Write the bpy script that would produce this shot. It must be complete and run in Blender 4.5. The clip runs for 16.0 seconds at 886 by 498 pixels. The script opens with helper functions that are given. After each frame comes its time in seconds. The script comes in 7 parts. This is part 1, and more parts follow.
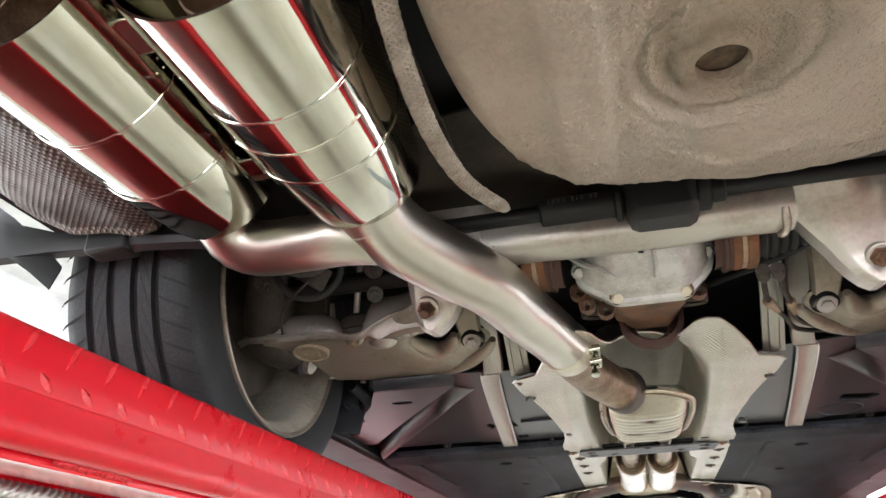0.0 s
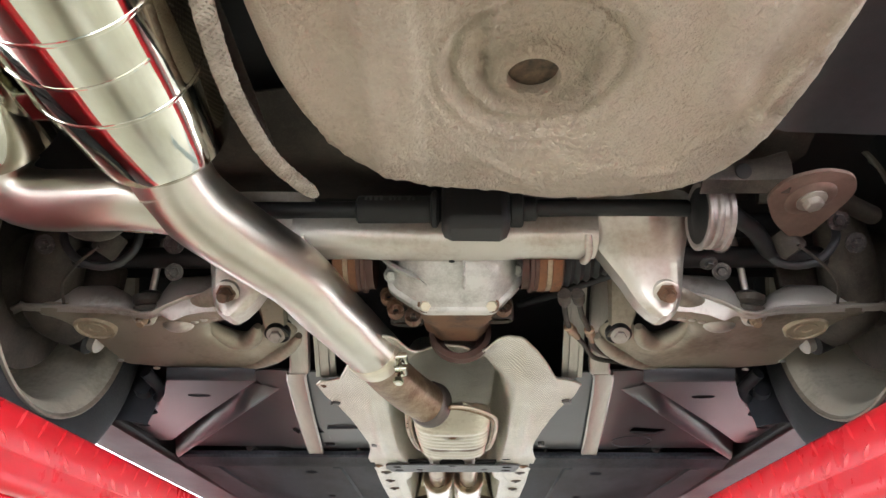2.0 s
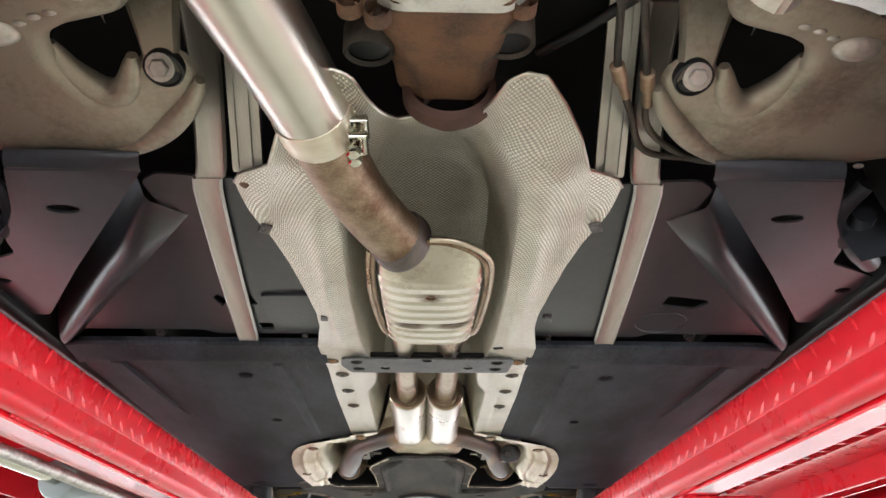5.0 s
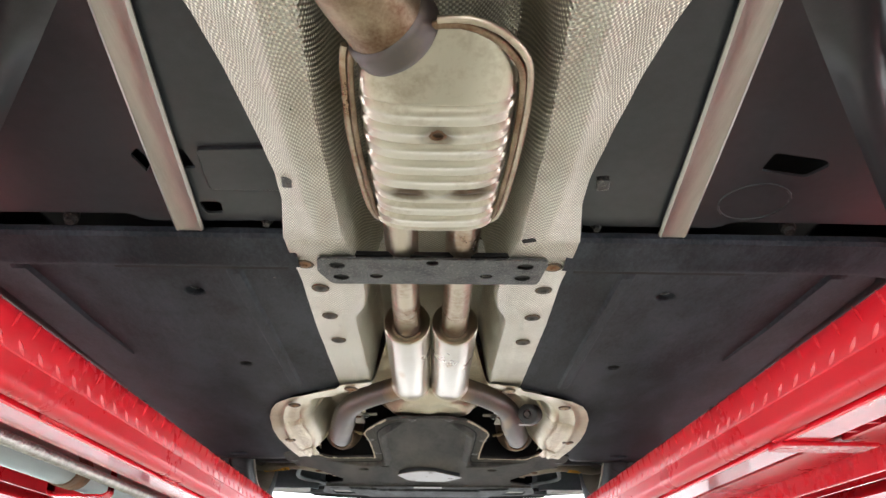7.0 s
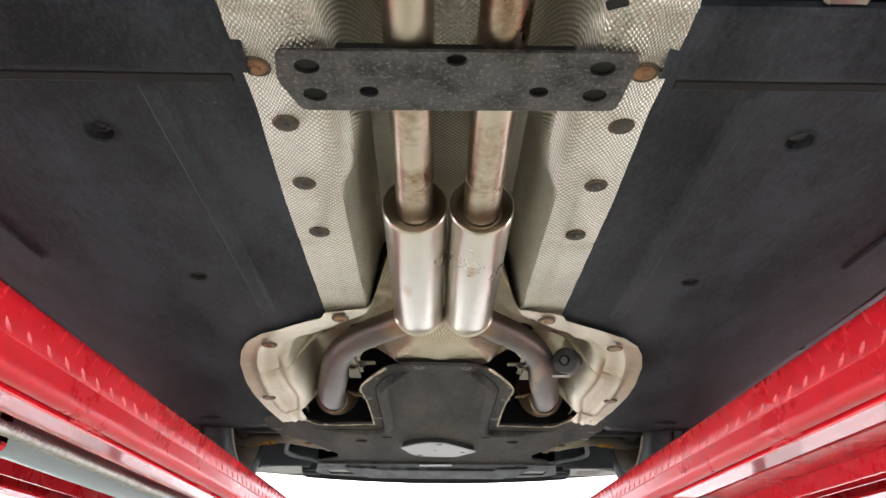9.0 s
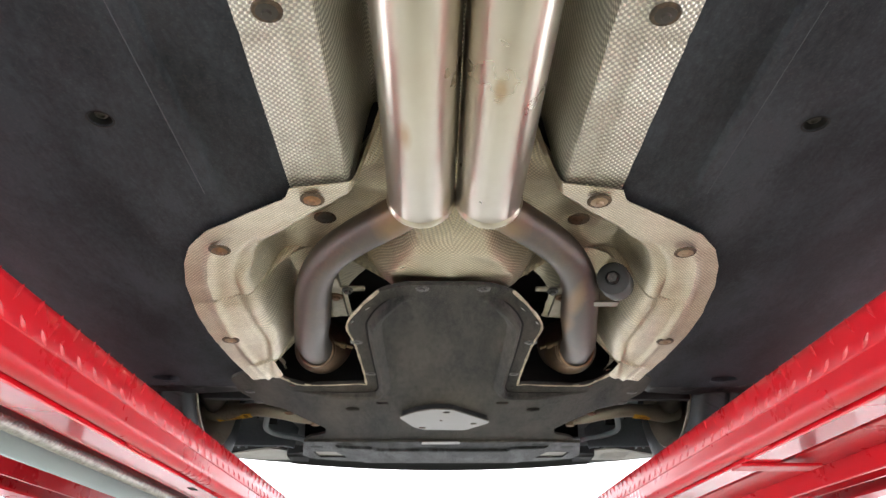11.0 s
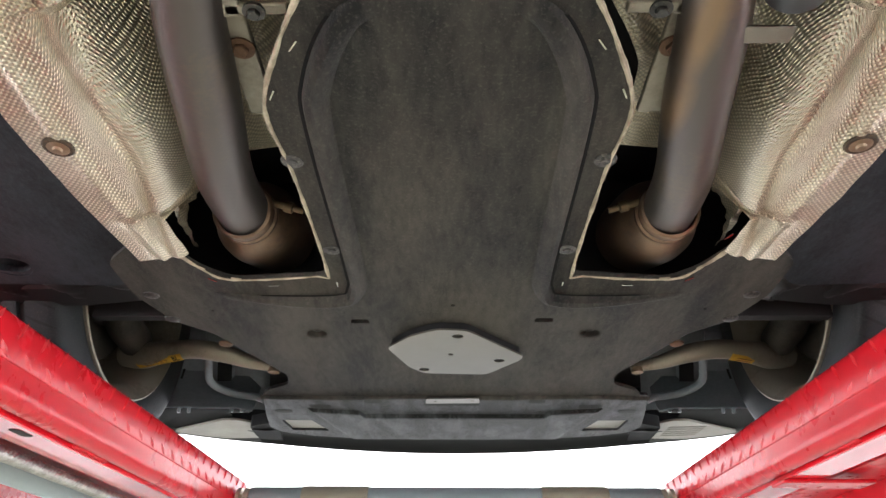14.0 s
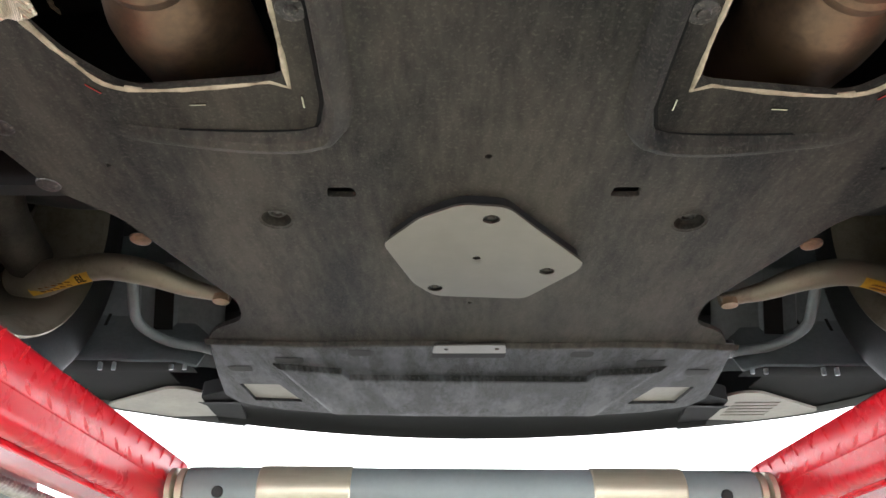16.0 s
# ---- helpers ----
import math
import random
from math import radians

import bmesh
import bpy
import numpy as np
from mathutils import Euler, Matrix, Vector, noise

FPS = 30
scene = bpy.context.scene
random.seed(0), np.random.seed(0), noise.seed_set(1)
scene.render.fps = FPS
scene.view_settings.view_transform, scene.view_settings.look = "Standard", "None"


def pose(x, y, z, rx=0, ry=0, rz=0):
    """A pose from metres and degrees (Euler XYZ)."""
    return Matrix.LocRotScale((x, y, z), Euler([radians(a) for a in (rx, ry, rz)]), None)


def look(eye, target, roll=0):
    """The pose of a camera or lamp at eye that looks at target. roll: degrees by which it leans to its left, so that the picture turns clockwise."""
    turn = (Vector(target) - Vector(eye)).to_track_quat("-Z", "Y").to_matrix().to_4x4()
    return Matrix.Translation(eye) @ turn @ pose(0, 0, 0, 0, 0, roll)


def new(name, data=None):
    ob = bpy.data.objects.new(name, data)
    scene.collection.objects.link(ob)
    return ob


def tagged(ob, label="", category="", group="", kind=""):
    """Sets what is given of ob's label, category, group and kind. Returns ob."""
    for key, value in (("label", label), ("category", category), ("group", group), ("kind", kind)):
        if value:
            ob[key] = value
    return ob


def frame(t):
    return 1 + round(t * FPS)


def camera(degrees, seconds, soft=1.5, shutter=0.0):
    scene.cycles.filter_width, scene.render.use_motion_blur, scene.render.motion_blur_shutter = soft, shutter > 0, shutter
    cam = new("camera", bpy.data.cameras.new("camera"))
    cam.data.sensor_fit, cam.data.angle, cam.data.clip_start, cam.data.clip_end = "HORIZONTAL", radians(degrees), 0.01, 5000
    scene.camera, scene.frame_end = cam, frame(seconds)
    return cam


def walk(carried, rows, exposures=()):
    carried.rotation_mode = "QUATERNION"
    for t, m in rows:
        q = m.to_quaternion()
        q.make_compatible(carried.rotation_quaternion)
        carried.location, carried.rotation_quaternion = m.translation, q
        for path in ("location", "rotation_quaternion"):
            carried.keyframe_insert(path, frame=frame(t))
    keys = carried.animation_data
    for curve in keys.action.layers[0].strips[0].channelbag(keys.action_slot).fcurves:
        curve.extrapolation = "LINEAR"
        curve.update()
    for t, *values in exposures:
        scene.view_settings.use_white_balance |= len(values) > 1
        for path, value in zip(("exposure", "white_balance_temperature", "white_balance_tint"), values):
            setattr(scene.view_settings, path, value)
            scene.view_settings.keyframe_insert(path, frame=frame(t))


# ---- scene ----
cam = camera(63.3, 16.0)
PATH = [
    (0, (-0.05, -1.074, 1.432), (-0.484, 0.661, 2.326), -1.3),
    (0.5, (-0.043, -1.071, 1.431), (-0.406, 0.681, 2.326), -0.8),
    (1, (-0.027, -1.062, 1.426), (-0.281, 0.705, 2.328), -0.2),
    (1.5, (-0.003, -1.048, 1.423), (-0.142, 0.725, 2.338), 0.4),
    (2, (0.014, -1.026, 1.415), (-0.033, 0.741, 2.351), 0.6),
    (2.5, (0.035, -0.985, 1.375), (0.04, 0.773, 2.329), 0.8),
    (3, (0.027, -0.909, 1.333), (0.052, 0.845, 2.294), 0.9),
    (3.5, (0.021, -0.805, 1.326), (0.055, 0.952, 2.28), 0.8),
    (4, (0.005, -0.704, 1.338), (0.047, 1.06, 2.278), 0.6),
    (4.2, (-0.002, -0.667, 1.337), (0.04, 1.102, 2.27), 0.5),
    (6.3, (-0.01, -0.203, 1.32), (0.033, 1.58, 2.225), -0.1),
    (6.5, (-0.007, -0.167, 1.321), (0.027, 1.617, 2.225), 0.3),
    (7, (-0.007, -0.069, 1.324), (0.022, 1.717, 2.223), 0.4),
    (7.5, (-0.013, 0.061, 1.33), (0.016, 1.849, 2.226), 0.5),
    (8, (-0.028, 0.183, 1.329), (0.001, 1.972, 2.223), 0.5),
    (8.5, (-0.031, 0.265, 1.328), (-0.001, 2.054, 2.221), 0.3),
    (9, (-0.026, 0.379, 1.325), (-0.003, 2.169, 2.216), 0.4),
    (9.2, (-0.025, 0.438, 1.327), (0.002, 2.226, 2.222), 0.2),
    (11.3, (-0.037, 0.876, 1.309), (-0.013, 2.658, 2.216), -0.1),
    (11.5, (-0.036, 0.936, 1.312), (-0.013, 2.719, 2.219), -0.1),
    (12, (-0.037, 1.048, 1.309), (-0.022, 2.827, 2.223), -0.0),
    (12.5, (-0.032, 1.125, 1.311), (-0.033, 2.901, 2.23), 0.1),
    (13, (-0.021, 1.241, 1.314), (-0.032, 3.013, 2.242), 0.2),
    (13.5, (-0.015, 1.372, 1.328), (-0.037, 3.141, 2.261), 0.2),
    (14, (-0.012, 1.487, 1.331), (-0.039, 3.25, 2.275), 0.3),
    (14.5, (-0.016, 1.582, 1.338), (-0.047, 3.341, 2.289), 0.6),
    (15, (-0.031, 1.722, 1.35), (-0.053, 3.48, 2.304), 0.7),
    (15.5, (-0.045, 1.855, 1.365), (-0.059, 3.612, 2.321), 0.6),
    (16, (-0.057, 1.947, 1.358), (-0.055, 3.691, 2.336), 0.4),
]
walk(cam, [(t, look(eye, target, roll)) for t, eye, target, roll in PATH], [(0, 0.22), (1, 0.30), (2.5, 0.50), (4, 0.40), (7, 0.27), (9, 0.22), (12, 0.32), (14, 0.40), (16, 0.52)])

# ---- world and light ----
world = bpy.data.worlds.new("sky")
scene.world = world
world.use_nodes = True
wn = world.node_tree
sky = wn.nodes.new("ShaderNodeTexSky")
sky.sky_type, sky.sun_disc, sky.sun_elevation, sky.sun_rotation = "NISHITA", False, radians(53), radians(190)
sky.air_density, sky.dust_density = 0.6, 4.0
wn.links.new(sky.outputs[0], wn.nodes["Background"].inputs[0])
wn.nodes["Background"].inputs[1].default_value = 0.15
sun = new("sun", bpy.data.lights.new("sun", "SUN"))
sun.data.energy, sun.data.angle, sun.data.color = 1.2, radians(12), (1.0, 0.96, 0.9)
sun.matrix_world = look((-4, -30, 30), (0, -8, 0))
scene.view_settings.exposure = 0.0
LAMP = 200.0


# ---- materials ----
def node(nt, kind, **inputs):
    n = nt.nodes.new(kind)
    for k, v in inputs.items():
        n.inputs[k.replace("_", " ")].default_value = v
    return n


def material(name, colour, rough=0.5, metal=0.0, second=None, scale=8.0, grain=120.0, bump=0.0, bump_scale=200.0, rough_vary=0.12,
             contrast=(0.35, 0.7), coat=0.0, speck=0.0, speck_scale=420.0, stains=(), stain_colour=(0.10, 0.062, 0.042), stretch=(1, 1, 1), dimple=0.0, dimple_size=0.0072, dimple_depth=0.12, grime_shade=0.7, bump_depth=0.002, spec=0.5, mask=""):
    """A procedural surface: two colours mixed by large stains and fine grain, uneven gloss, fine relief, and a pressed dimple pattern if asked."""
    m = bpy.data.materials.new(name)
    m.use_nodes = True
    nt = m.node_tree
    b = nt.nodes["Principled BSDF"]
    second = second or tuple(c * 0.72 for c in colour)
    co = nt.nodes.new("ShaderNodeTexCoord")
    mp = node(nt, "ShaderNodeMapping", Scale=stretch)
    nt.links.new(co.outputs["Object"], mp.inputs[0])
    n1 = node(nt, "ShaderNodeTexNoise", Scale=scale, Detail=5.0, Roughness=0.6)
    n2 = node(nt, "ShaderNodeTexNoise", Scale=grain, Detail=3.0, Roughness=0.6)
    nt.links.new(mp.outputs[0], n1.inputs["Vector"])
    nt.links.new(mp.outputs[0], n2.inputs["Vector"])
    add = nt.nodes.new("ShaderNodeMath")
    add.operation = "MULTIPLY_ADD"
    nt.links.new(n2.outputs[0], add.inputs[0])
    add.inputs[1].default_value = 0.35
    nt.links.new(n1.outputs[0], add.inputs[2])
    ramp = nt.nodes.new("ShaderNodeValToRGB")
    ramp.color_ramp.elements[0].position, ramp.color_ramp.elements[1].position = contrast[0] + 0.17, contrast[1] + 0.17
    ramp.color_ramp.elements[0].color, ramp.color_ramp.elements[1].color = (*second, 1), (*colour, 1)
    nt.links.new(add.outputs[0], ramp.inputs[0])
    colour_out = ramp.outputs[0]
    if speck:
        # pale dust specks
        n4 = node(nt, "ShaderNodeTexNoise", Scale=speck_scale, Detail=2.0, Roughness=0.7)
        nt.links.new(co.outputs["Object"], n4.inputs["Vector"])
        sr = node(nt, "ShaderNodeMapRange")
        sr.inputs["From Min"].default_value, sr.inputs["From Max"].default_value = 0.54, 0.72
        sr.inputs["To Max"].default_value = speck
        nt.links.new(n4.outputs[0], sr.inputs[0])
        dust = nt.nodes.new("ShaderNodeMix")
        dust.data_type = "RGBA"
        nt.links.new(sr.outputs[0], dust.inputs["Factor"])
        nt.links.new(colour_out, dust.inputs[6])
        dust.inputs[7].default_value = (0.42, 0.38, 0.32, 1)
        colour_out = dust.outputs[2]
    for sx0, sy0, rx, ry in stains:
        # a burnt patch with an uneven outline, at its place on the part
        off = nt.nodes.new("ShaderNodeVectorMath")
        off.operation = "MULTIPLY_ADD"
        nt.links.new(co.outputs["Object"], off.inputs[0])
        off.inputs[1].default_value = (1 / rx, 1 / ry, 0)
        off.inputs[2].default_value = (-sx0 / rx, -sy0 / ry, 0)
        ln = nt.nodes.new("ShaderNodeVectorMath")
        ln.operation = "LENGTH"
        nt.links.new(off.outputs[0], ln.inputs[0])
        jit = nt.nodes.new("ShaderNodeMath")
        jit.operation = "MULTIPLY_ADD"
        nt.links.new(n1.outputs[0], jit.inputs[0])
        jit.inputs[1].default_value = 1.2
        nt.links.new(ln.outputs["Value"], jit.inputs[2])
        fade = node(nt, "ShaderNodeMapRange")
        fade.inputs["From Min"].default_value, fade.inputs["From Max"].default_value = 1.0, 1.75
        fade.inputs["To Min"].default_value, fade.inputs["To Max"].default_value = 0.9, 0.0
        nt.links.new(jit.outputs[0], fade.inputs[0])
        burn = nt.nodes.new("ShaderNodeMix")
        burn.data_type = "RGBA"
        nt.links.new(fade.outputs[0], burn.inputs["Factor"])
        nt.links.new(colour_out, burn.inputs[6])
        burn.inputs[7].default_value = (*stain_colour, 1)
        colour_out = burn.outputs[2]
    nt.links.new(colour_out, b.inputs["Base Color"])
    rr = node(nt, "ShaderNodeMapRange")
    rr.inputs["To Min"].default_value, rr.inputs["To Max"].default_value = max(0.02, rough - rough_vary), min(1, rough + rough_vary)
    nt.links.new(add.outputs[0], rr.inputs[0])
    nt.links.new(rr.outputs[0], b.inputs["Roughness"])
    b.inputs["Metallic"].default_value = metal
    b.inputs["Specular IOR Level"].default_value = spec
    b.inputs["Coat Weight"].default_value = coat
    b.inputs["Coat Roughness"].default_value = 0.08
    last = None
    if bump:
        n3 = node(nt, "ShaderNodeTexNoise", Scale=bump_scale, Detail=4.0, Roughness=0.65)
        nt.links.new(mp.outputs[0], n3.inputs["Vector"])
        bp = node(nt, "ShaderNodeBump", Strength=bump, Distance=bump_depth)
        nt.links.new(n3.outputs[0], bp.inputs["Height"])
        if mask:
            at = nt.nodes.new("ShaderNodeAttribute")
            at.attribute_name = mask
            up = nt.nodes.new("ShaderNodeMath")
            up.operation = "MULTIPLY"
            nt.links.new(n3.outputs[0], up.inputs[0])
            nt.links.new(at.outputs["Fac"], up.inputs[1])
            nt.links.new(up.outputs[0], bp.inputs["Height"])
        last = bp
    if dimple:
        k = 2 * math.pi / dimple_size
        sep = nt.nodes.new("ShaderNodeSeparateXYZ")
        arc = nt.nodes.new("ShaderNodeAttribute")
        arc.attribute_name = "arc"
        nt.links.new(arc.outputs["Vector"], sep.inputs[0])

        def mth(op, a, c=None):
            x = nt.nodes.new("ShaderNodeMath")
            x.operation = op
            for i, v in enumerate((a, c)):
                if v is None:
                    continue
                if isinstance(v, (int, float)):
                    x.inputs[i].default_value = v
                else:
                    nt.links.new(v, x.inputs[i])
            return x.outputs[0]

        across, along = sep.outputs["X"], sep.outputs["Y"]
        u = mth("SINE", mth("MULTIPLY", across, k * 0.7071))
        v = mth("SINE", mth("MULTIPLY", along, k * 0.7071))
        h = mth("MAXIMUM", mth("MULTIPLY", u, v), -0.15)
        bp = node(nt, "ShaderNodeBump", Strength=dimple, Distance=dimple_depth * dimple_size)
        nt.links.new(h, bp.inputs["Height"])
        # grime in the hollows of the pressing, with relief shading put into the colour
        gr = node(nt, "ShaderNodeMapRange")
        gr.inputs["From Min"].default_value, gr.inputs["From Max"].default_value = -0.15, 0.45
        gr.inputs["To Min"].default_value, gr.inputs["To Max"].default_value = grime_shade, 1.1
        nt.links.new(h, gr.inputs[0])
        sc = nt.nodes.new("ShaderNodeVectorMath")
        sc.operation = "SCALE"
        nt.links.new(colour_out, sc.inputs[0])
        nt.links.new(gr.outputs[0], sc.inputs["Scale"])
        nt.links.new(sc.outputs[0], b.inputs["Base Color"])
        if last:
            nt.links.new(last.outputs[0], bp.inputs["Normal"])
        last = bp
    if last:
        nt.links.new(last.outputs[0], b.inputs["Normal"])
    return m


RED = material("red_lift_paint", (0.56, 0.0090, 0.019), 0.25, second=(0.50, 0.0075, 0.016), scale=5, grain=50, contrast=(0.2, 0.6), bump=0.12, bump_scale=90, spec=0.26)
GLOSSRED = material("glossy_red_lift_paint", (0.70, 0.008, 0.018), 0.13, second=(0.58, 0.006, 0.013), scale=5, grain=50, contrast=(0.2, 0.5), rough_vary=0.04, spec=0.6, coat=0.5)
# paler red for the tread ridges: their highlight put into the colour
RIDGELIT = material("highlit_red_ridges", (0.62, 0.030, 0.038), 0.24, second=(0.54, 0.010, 0.019), scale=30, grain=200, contrast=(0.3, 0.6), spec=0.6)
DULLTOP = material("dull_red_bounce_cover", (0.34, 0.010, 0.014), 0.5, second=(0.22, 0.010, 0.012), scale=5, bump=0.2)
CHROME = material("polished_steel", (0.50, 0.485, 0.41), 0.05, 1.0, second=(0.43, 0.41, 0.335), scale=9, contrast=(0.3, 0.6), rough_vary=0.03, bump=0.08, bump_scale=9, bump_depth=0.004, stretch=(1, 0.5, 1))
STEEL = material("brushed_steel", (0.53, 0.505, 0.45), 0.31, 1.0, second=(0.43, 0.375, 0.315), scale=4, grain=20, contrast=(0.2, 0.6), rough_vary=0.03)
SLEEVE = material("bare_steel_sleeve", (0.66, 0.61, 0.49), 0.33, 0.55, second=(0.54, 0.49, 0.38), scale=12, stretch=(0.3, 3, 3), rough_vary=0.06)
OLDPIPE = material("aged_steel", (0.36, 0.28, 0.20), 0.42, 0.85, second=(0.15, 0.088, 0.052), scale=22, grain=260, bump=0.15)
FPIPE = material("straw_tinted_steel", (0.52, 0.45, 0.36), 0.28, 1.0, second=(0.28, 0.18, 0.115), scale=12, contrast=(0.33, 0.6), bump=0.08)
RESO2 = material("pressed_steel", (0.60, 0.56, 0.48), 0.30, 1.0, second=(0.36, 0.29, 0.215), scale=11, contrast=(0.2, 0.48), bump=0.06, stains=((-0.003, 0.582, 0.026, 0.020), (-0.036, 0.706, 0.036, 0.013), (0.034, 0.706, 0.036, 0.013)))
RESON = material("satin_steel", (0.56, 0.51, 0.435), 0.27, 1.0, second=(0.49, 0.41, 0.33), scale=3, grain=12, contrast=(0.1, 0.6), rough_vary=0.03, stains=((-0.07, 1.45, 0.010, 0.03), (0.03, 1.37, 0.007, 0.02)), stain_colour=(0.42, 0.30, 0.19))
BLUED = material("heat_blued_pipe", (0.13, 0.112, 0.108), 0.45, 0.8, second=(0.165, 0.132, 0.108), scale=6, grain=180, contrast=(0.30, 0.50), bump=0.10, rough_vary=0.06, stains=((-0.085, 1.69, 0.04, 0.05), (0.06, 1.69, 0.04, 0.05), (0.205, 1.94, 0.016, 0.09), (0.21, 2.06, 0.015, 0.06)), stain_colour=(0.27, 0.18, 0.11))
CATAL = material("heat_browned_steel", (0.27, 0.175, 0.12), 0.42, 0.8, second=(0.11, 0.08, 0.065), scale=9, contrast=(0.3, 0.6), bump=0.08)
SHIELD = material("embossed_aluminium", (0.86, 0.79, 0.64), 0.29, 1.0, second=(0.68, 0.59, 0.45), scale=9, grain=90, dimple=1.0, dimple_size=0.0047, dimple_depth=0.26, grime_shade=0.70)
TUNNEL = material("embossed_tunnel_aluminium", (0.83, 0.80, 0.71), 0.29, 1.0, second=(0.66, 0.62, 0.53), scale=9, grain=90, dimple=1.0, dimple_size=0.0056, dimple_depth=0.32, grime_shade=0.58)
RUSTHEAD = material("rusty_bolt_head", (0.34, 0.175, 0.08), 0.6, 0.3, second=(0.17, 0.09, 0.05), scale=60, bump=0.3)
DARKSHIELD = material("brown_embossed_shield", (0.20, 0.165, 0.14), 0.42, 0.6, second=(0.10, 0.08, 0.068), scale=9, dimple=1.0, dimple_size=0.0075, dimple_depth=0.25, grime_shade=0.5)
ALU = material("cast_aluminium", (0.50, 0.475, 0.44), 0.40, 0.75, second=(0.25, 0.215, 0.17), scale=10, contrast=(0.2, 0.5), bump=0.25, bump_scale=350)
ALUBEAM = material("dirty_aluminium_beam", (0.55, 0.52, 0.475), 0.36, 0.8, second=(0.37, 0.305, 0.25), scale=9, contrast=(0.25, 0.55), bump=0.15, bump_scale=300)
ALUPLATE = material("dull_aluminium_plate", (0.245, 0.225, 0.20), 0.32, 0.95, second=(0.165, 0.15, 0.13), scale=4, grain=30, contrast=(0.1, 0.8), rough_vary=0.05)
BRACE = material("bare_metal_brace", (0.47, 0.45, 0.415), 0.34, 0.9, second=(0.37, 0.345, 0.315), scale=9, stretch=(4, 0.4, 1))
WELD = material("bright_weld", (0.6, 0.57, 0.52), 0.34, 0.9, second=(0.4, 0.36, 0.31), scale=50)
DIFF = material("grey_cast_cover", (0.58, 0.58, 0.55), 0.55, 0.5, second=(0.36, 0.345, 0.32), scale=30, grain=300, contrast=(0.28, 0.6), bump=0.45, bump_scale=400)
RUST = material("rusty_iron", (0.17, 0.088, 0.05), 0.7, 0.2, second=(0.055, 0.032, 0.023), scale=22, grain=300, contrast=(0.28, 0.58), bump=0.7, bump_scale=180)
RUSTY2 = material("orange_rust", (0.17, 0.072, 0.03), 0.75, 0.15, second=(0.07, 0.034, 0.018), scale=30, grain=300, contrast=(0.28, 0.6), bump=0.5, bump_scale=300)
DARKRUST = material("dark_rust", (0.08, 0.04, 0.03), 0.75, 0.2, scale=22, bump=0.3)
RUSTPALE = material("tarnished_zinc", (0.42, 0.32, 0.23), 0.5, 0.7, second=(0.28, 0.19, 0.12), scale=40, bump=0.2)
BUSHB = material("dusty_brown_bush", (0.34, 0.28, 0.2), 0.7, second=(0.24, 0.19, 0.13), scale=30, bump=0.2)
BUSHM = material("bright_bush_shell", (0.44, 0.42, 0.40), 0.42, 0.7, second=(0.28, 0.245, 0.23), scale=16)
ALUDIRT = material("grimy_cast_aluminium", (0.33, 0.295, 0.24), 0.46, 0.6, second=(0.15, 0.126, 0.098), scale=9, contrast=(0.25, 0.55), bump=0.4, bump_scale=260, speck=0.06)
STAINED = material("stained_washer", (0.17, 0.12, 0.078), 0.65, 0.4, second=(0.055, 0.043, 0.034), scale=60, bump=0.2)
PINKPLATE = material("primer_plate", (0.24, 0.165, 0.135), 0.5, 0.4, second=(0.15, 0.10, 0.08), scale=14, bump=0.15)
DIRTY = material("dusty_grey_metal", (0.075, 0.062, 0.050), 0.6, 0.3, second=(0.020, 0.017, 0.014), scale=13, bump=0.3, speck=0.08)
TANK = material("underseal_coating", (0.62, 0.535, 0.42), 0.42, second=(0.42, 0.345, 0.25), scale=6, grain=120, contrast=(0.25, 0.6), bump=1.0, bump_scale=150, bump_depth=0.028, mask="coarse")
TRAY = material("felt_undertray", (0.047, 0.053, 0.066), 0.64, second=(0.012, 0.0145, 0.0195), scale=6, grain=120, contrast=(0.36, 0.64), bump=0.25, bump_scale=420, stretch=(1.5, 0.6, 1), spec=0.2, speck=0.05, speck_scale=300)
FELT = material("dusty_engine_tray", (0.078, 0.071, 0.063), 0.68, second=(0.0165, 0.0163, 0.0172), scale=4.5, grain=55, contrast=(0.33, 0.66), bump=0.5, bump_scale=420, stretch=(2.0, 0.5, 1), spec=0.14, speck=0.09, speck_scale=260)
FELT2 = material("scuffed_front_tray", (0.075, 0.079, 0.087), 0.55, second=(0.007, 0.007, 0.008), scale=9, grain=80, contrast=(0.42, 0.66), bump=0.4, bump_scale=400, stretch=(1.9, 0.5, 1), spec=0.16, speck=0.10, speck_scale=260)
TORN = material("torn_felt_edge", (0.62, 0.54, 0.42), 0.85, second=(0.3, 0.25, 0.19), scale=40, bump=0.5)
COVER = material("moulded_plastic", (0.046, 0.049, 0.057), 0.28, second=(0.030, 0.032, 0.038), scale=5, grain=60, contrast=(0.3, 0.62), rough_vary=0.03, spec=0.34, speck=0.02, speck_scale=500)
LINER = material("liner_plastic", (0.23, 0.255, 0.275), 0.3, second=(0.14, 0.16, 0.175), scale=5, bump=0.1)
CORNER = material("dusty_bumper_plastic", (0.32, 0.30, 0.268), 0.5, second=(0.22, 0.205, 0.18), scale=9)
BLACK = material("black_plastic", (0.016, 0.0165, 0.018), 0.45, scale=8, bump=0.1, spec=0.35)
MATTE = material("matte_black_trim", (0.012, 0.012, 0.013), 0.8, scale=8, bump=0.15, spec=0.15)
BLACKBOLT = material("dark_fastener", (0.07, 0.062, 0.055), 0.6, 0.3, scale=30)
GREYIRON = material("painted_iron", (0.035, 0.037, 0.04), 0.5, scale=20, bump=0.1)
BRASS = material("tarnished_brass", (0.20, 0.14, 0.08), 0.45, 0.7, scale=30)
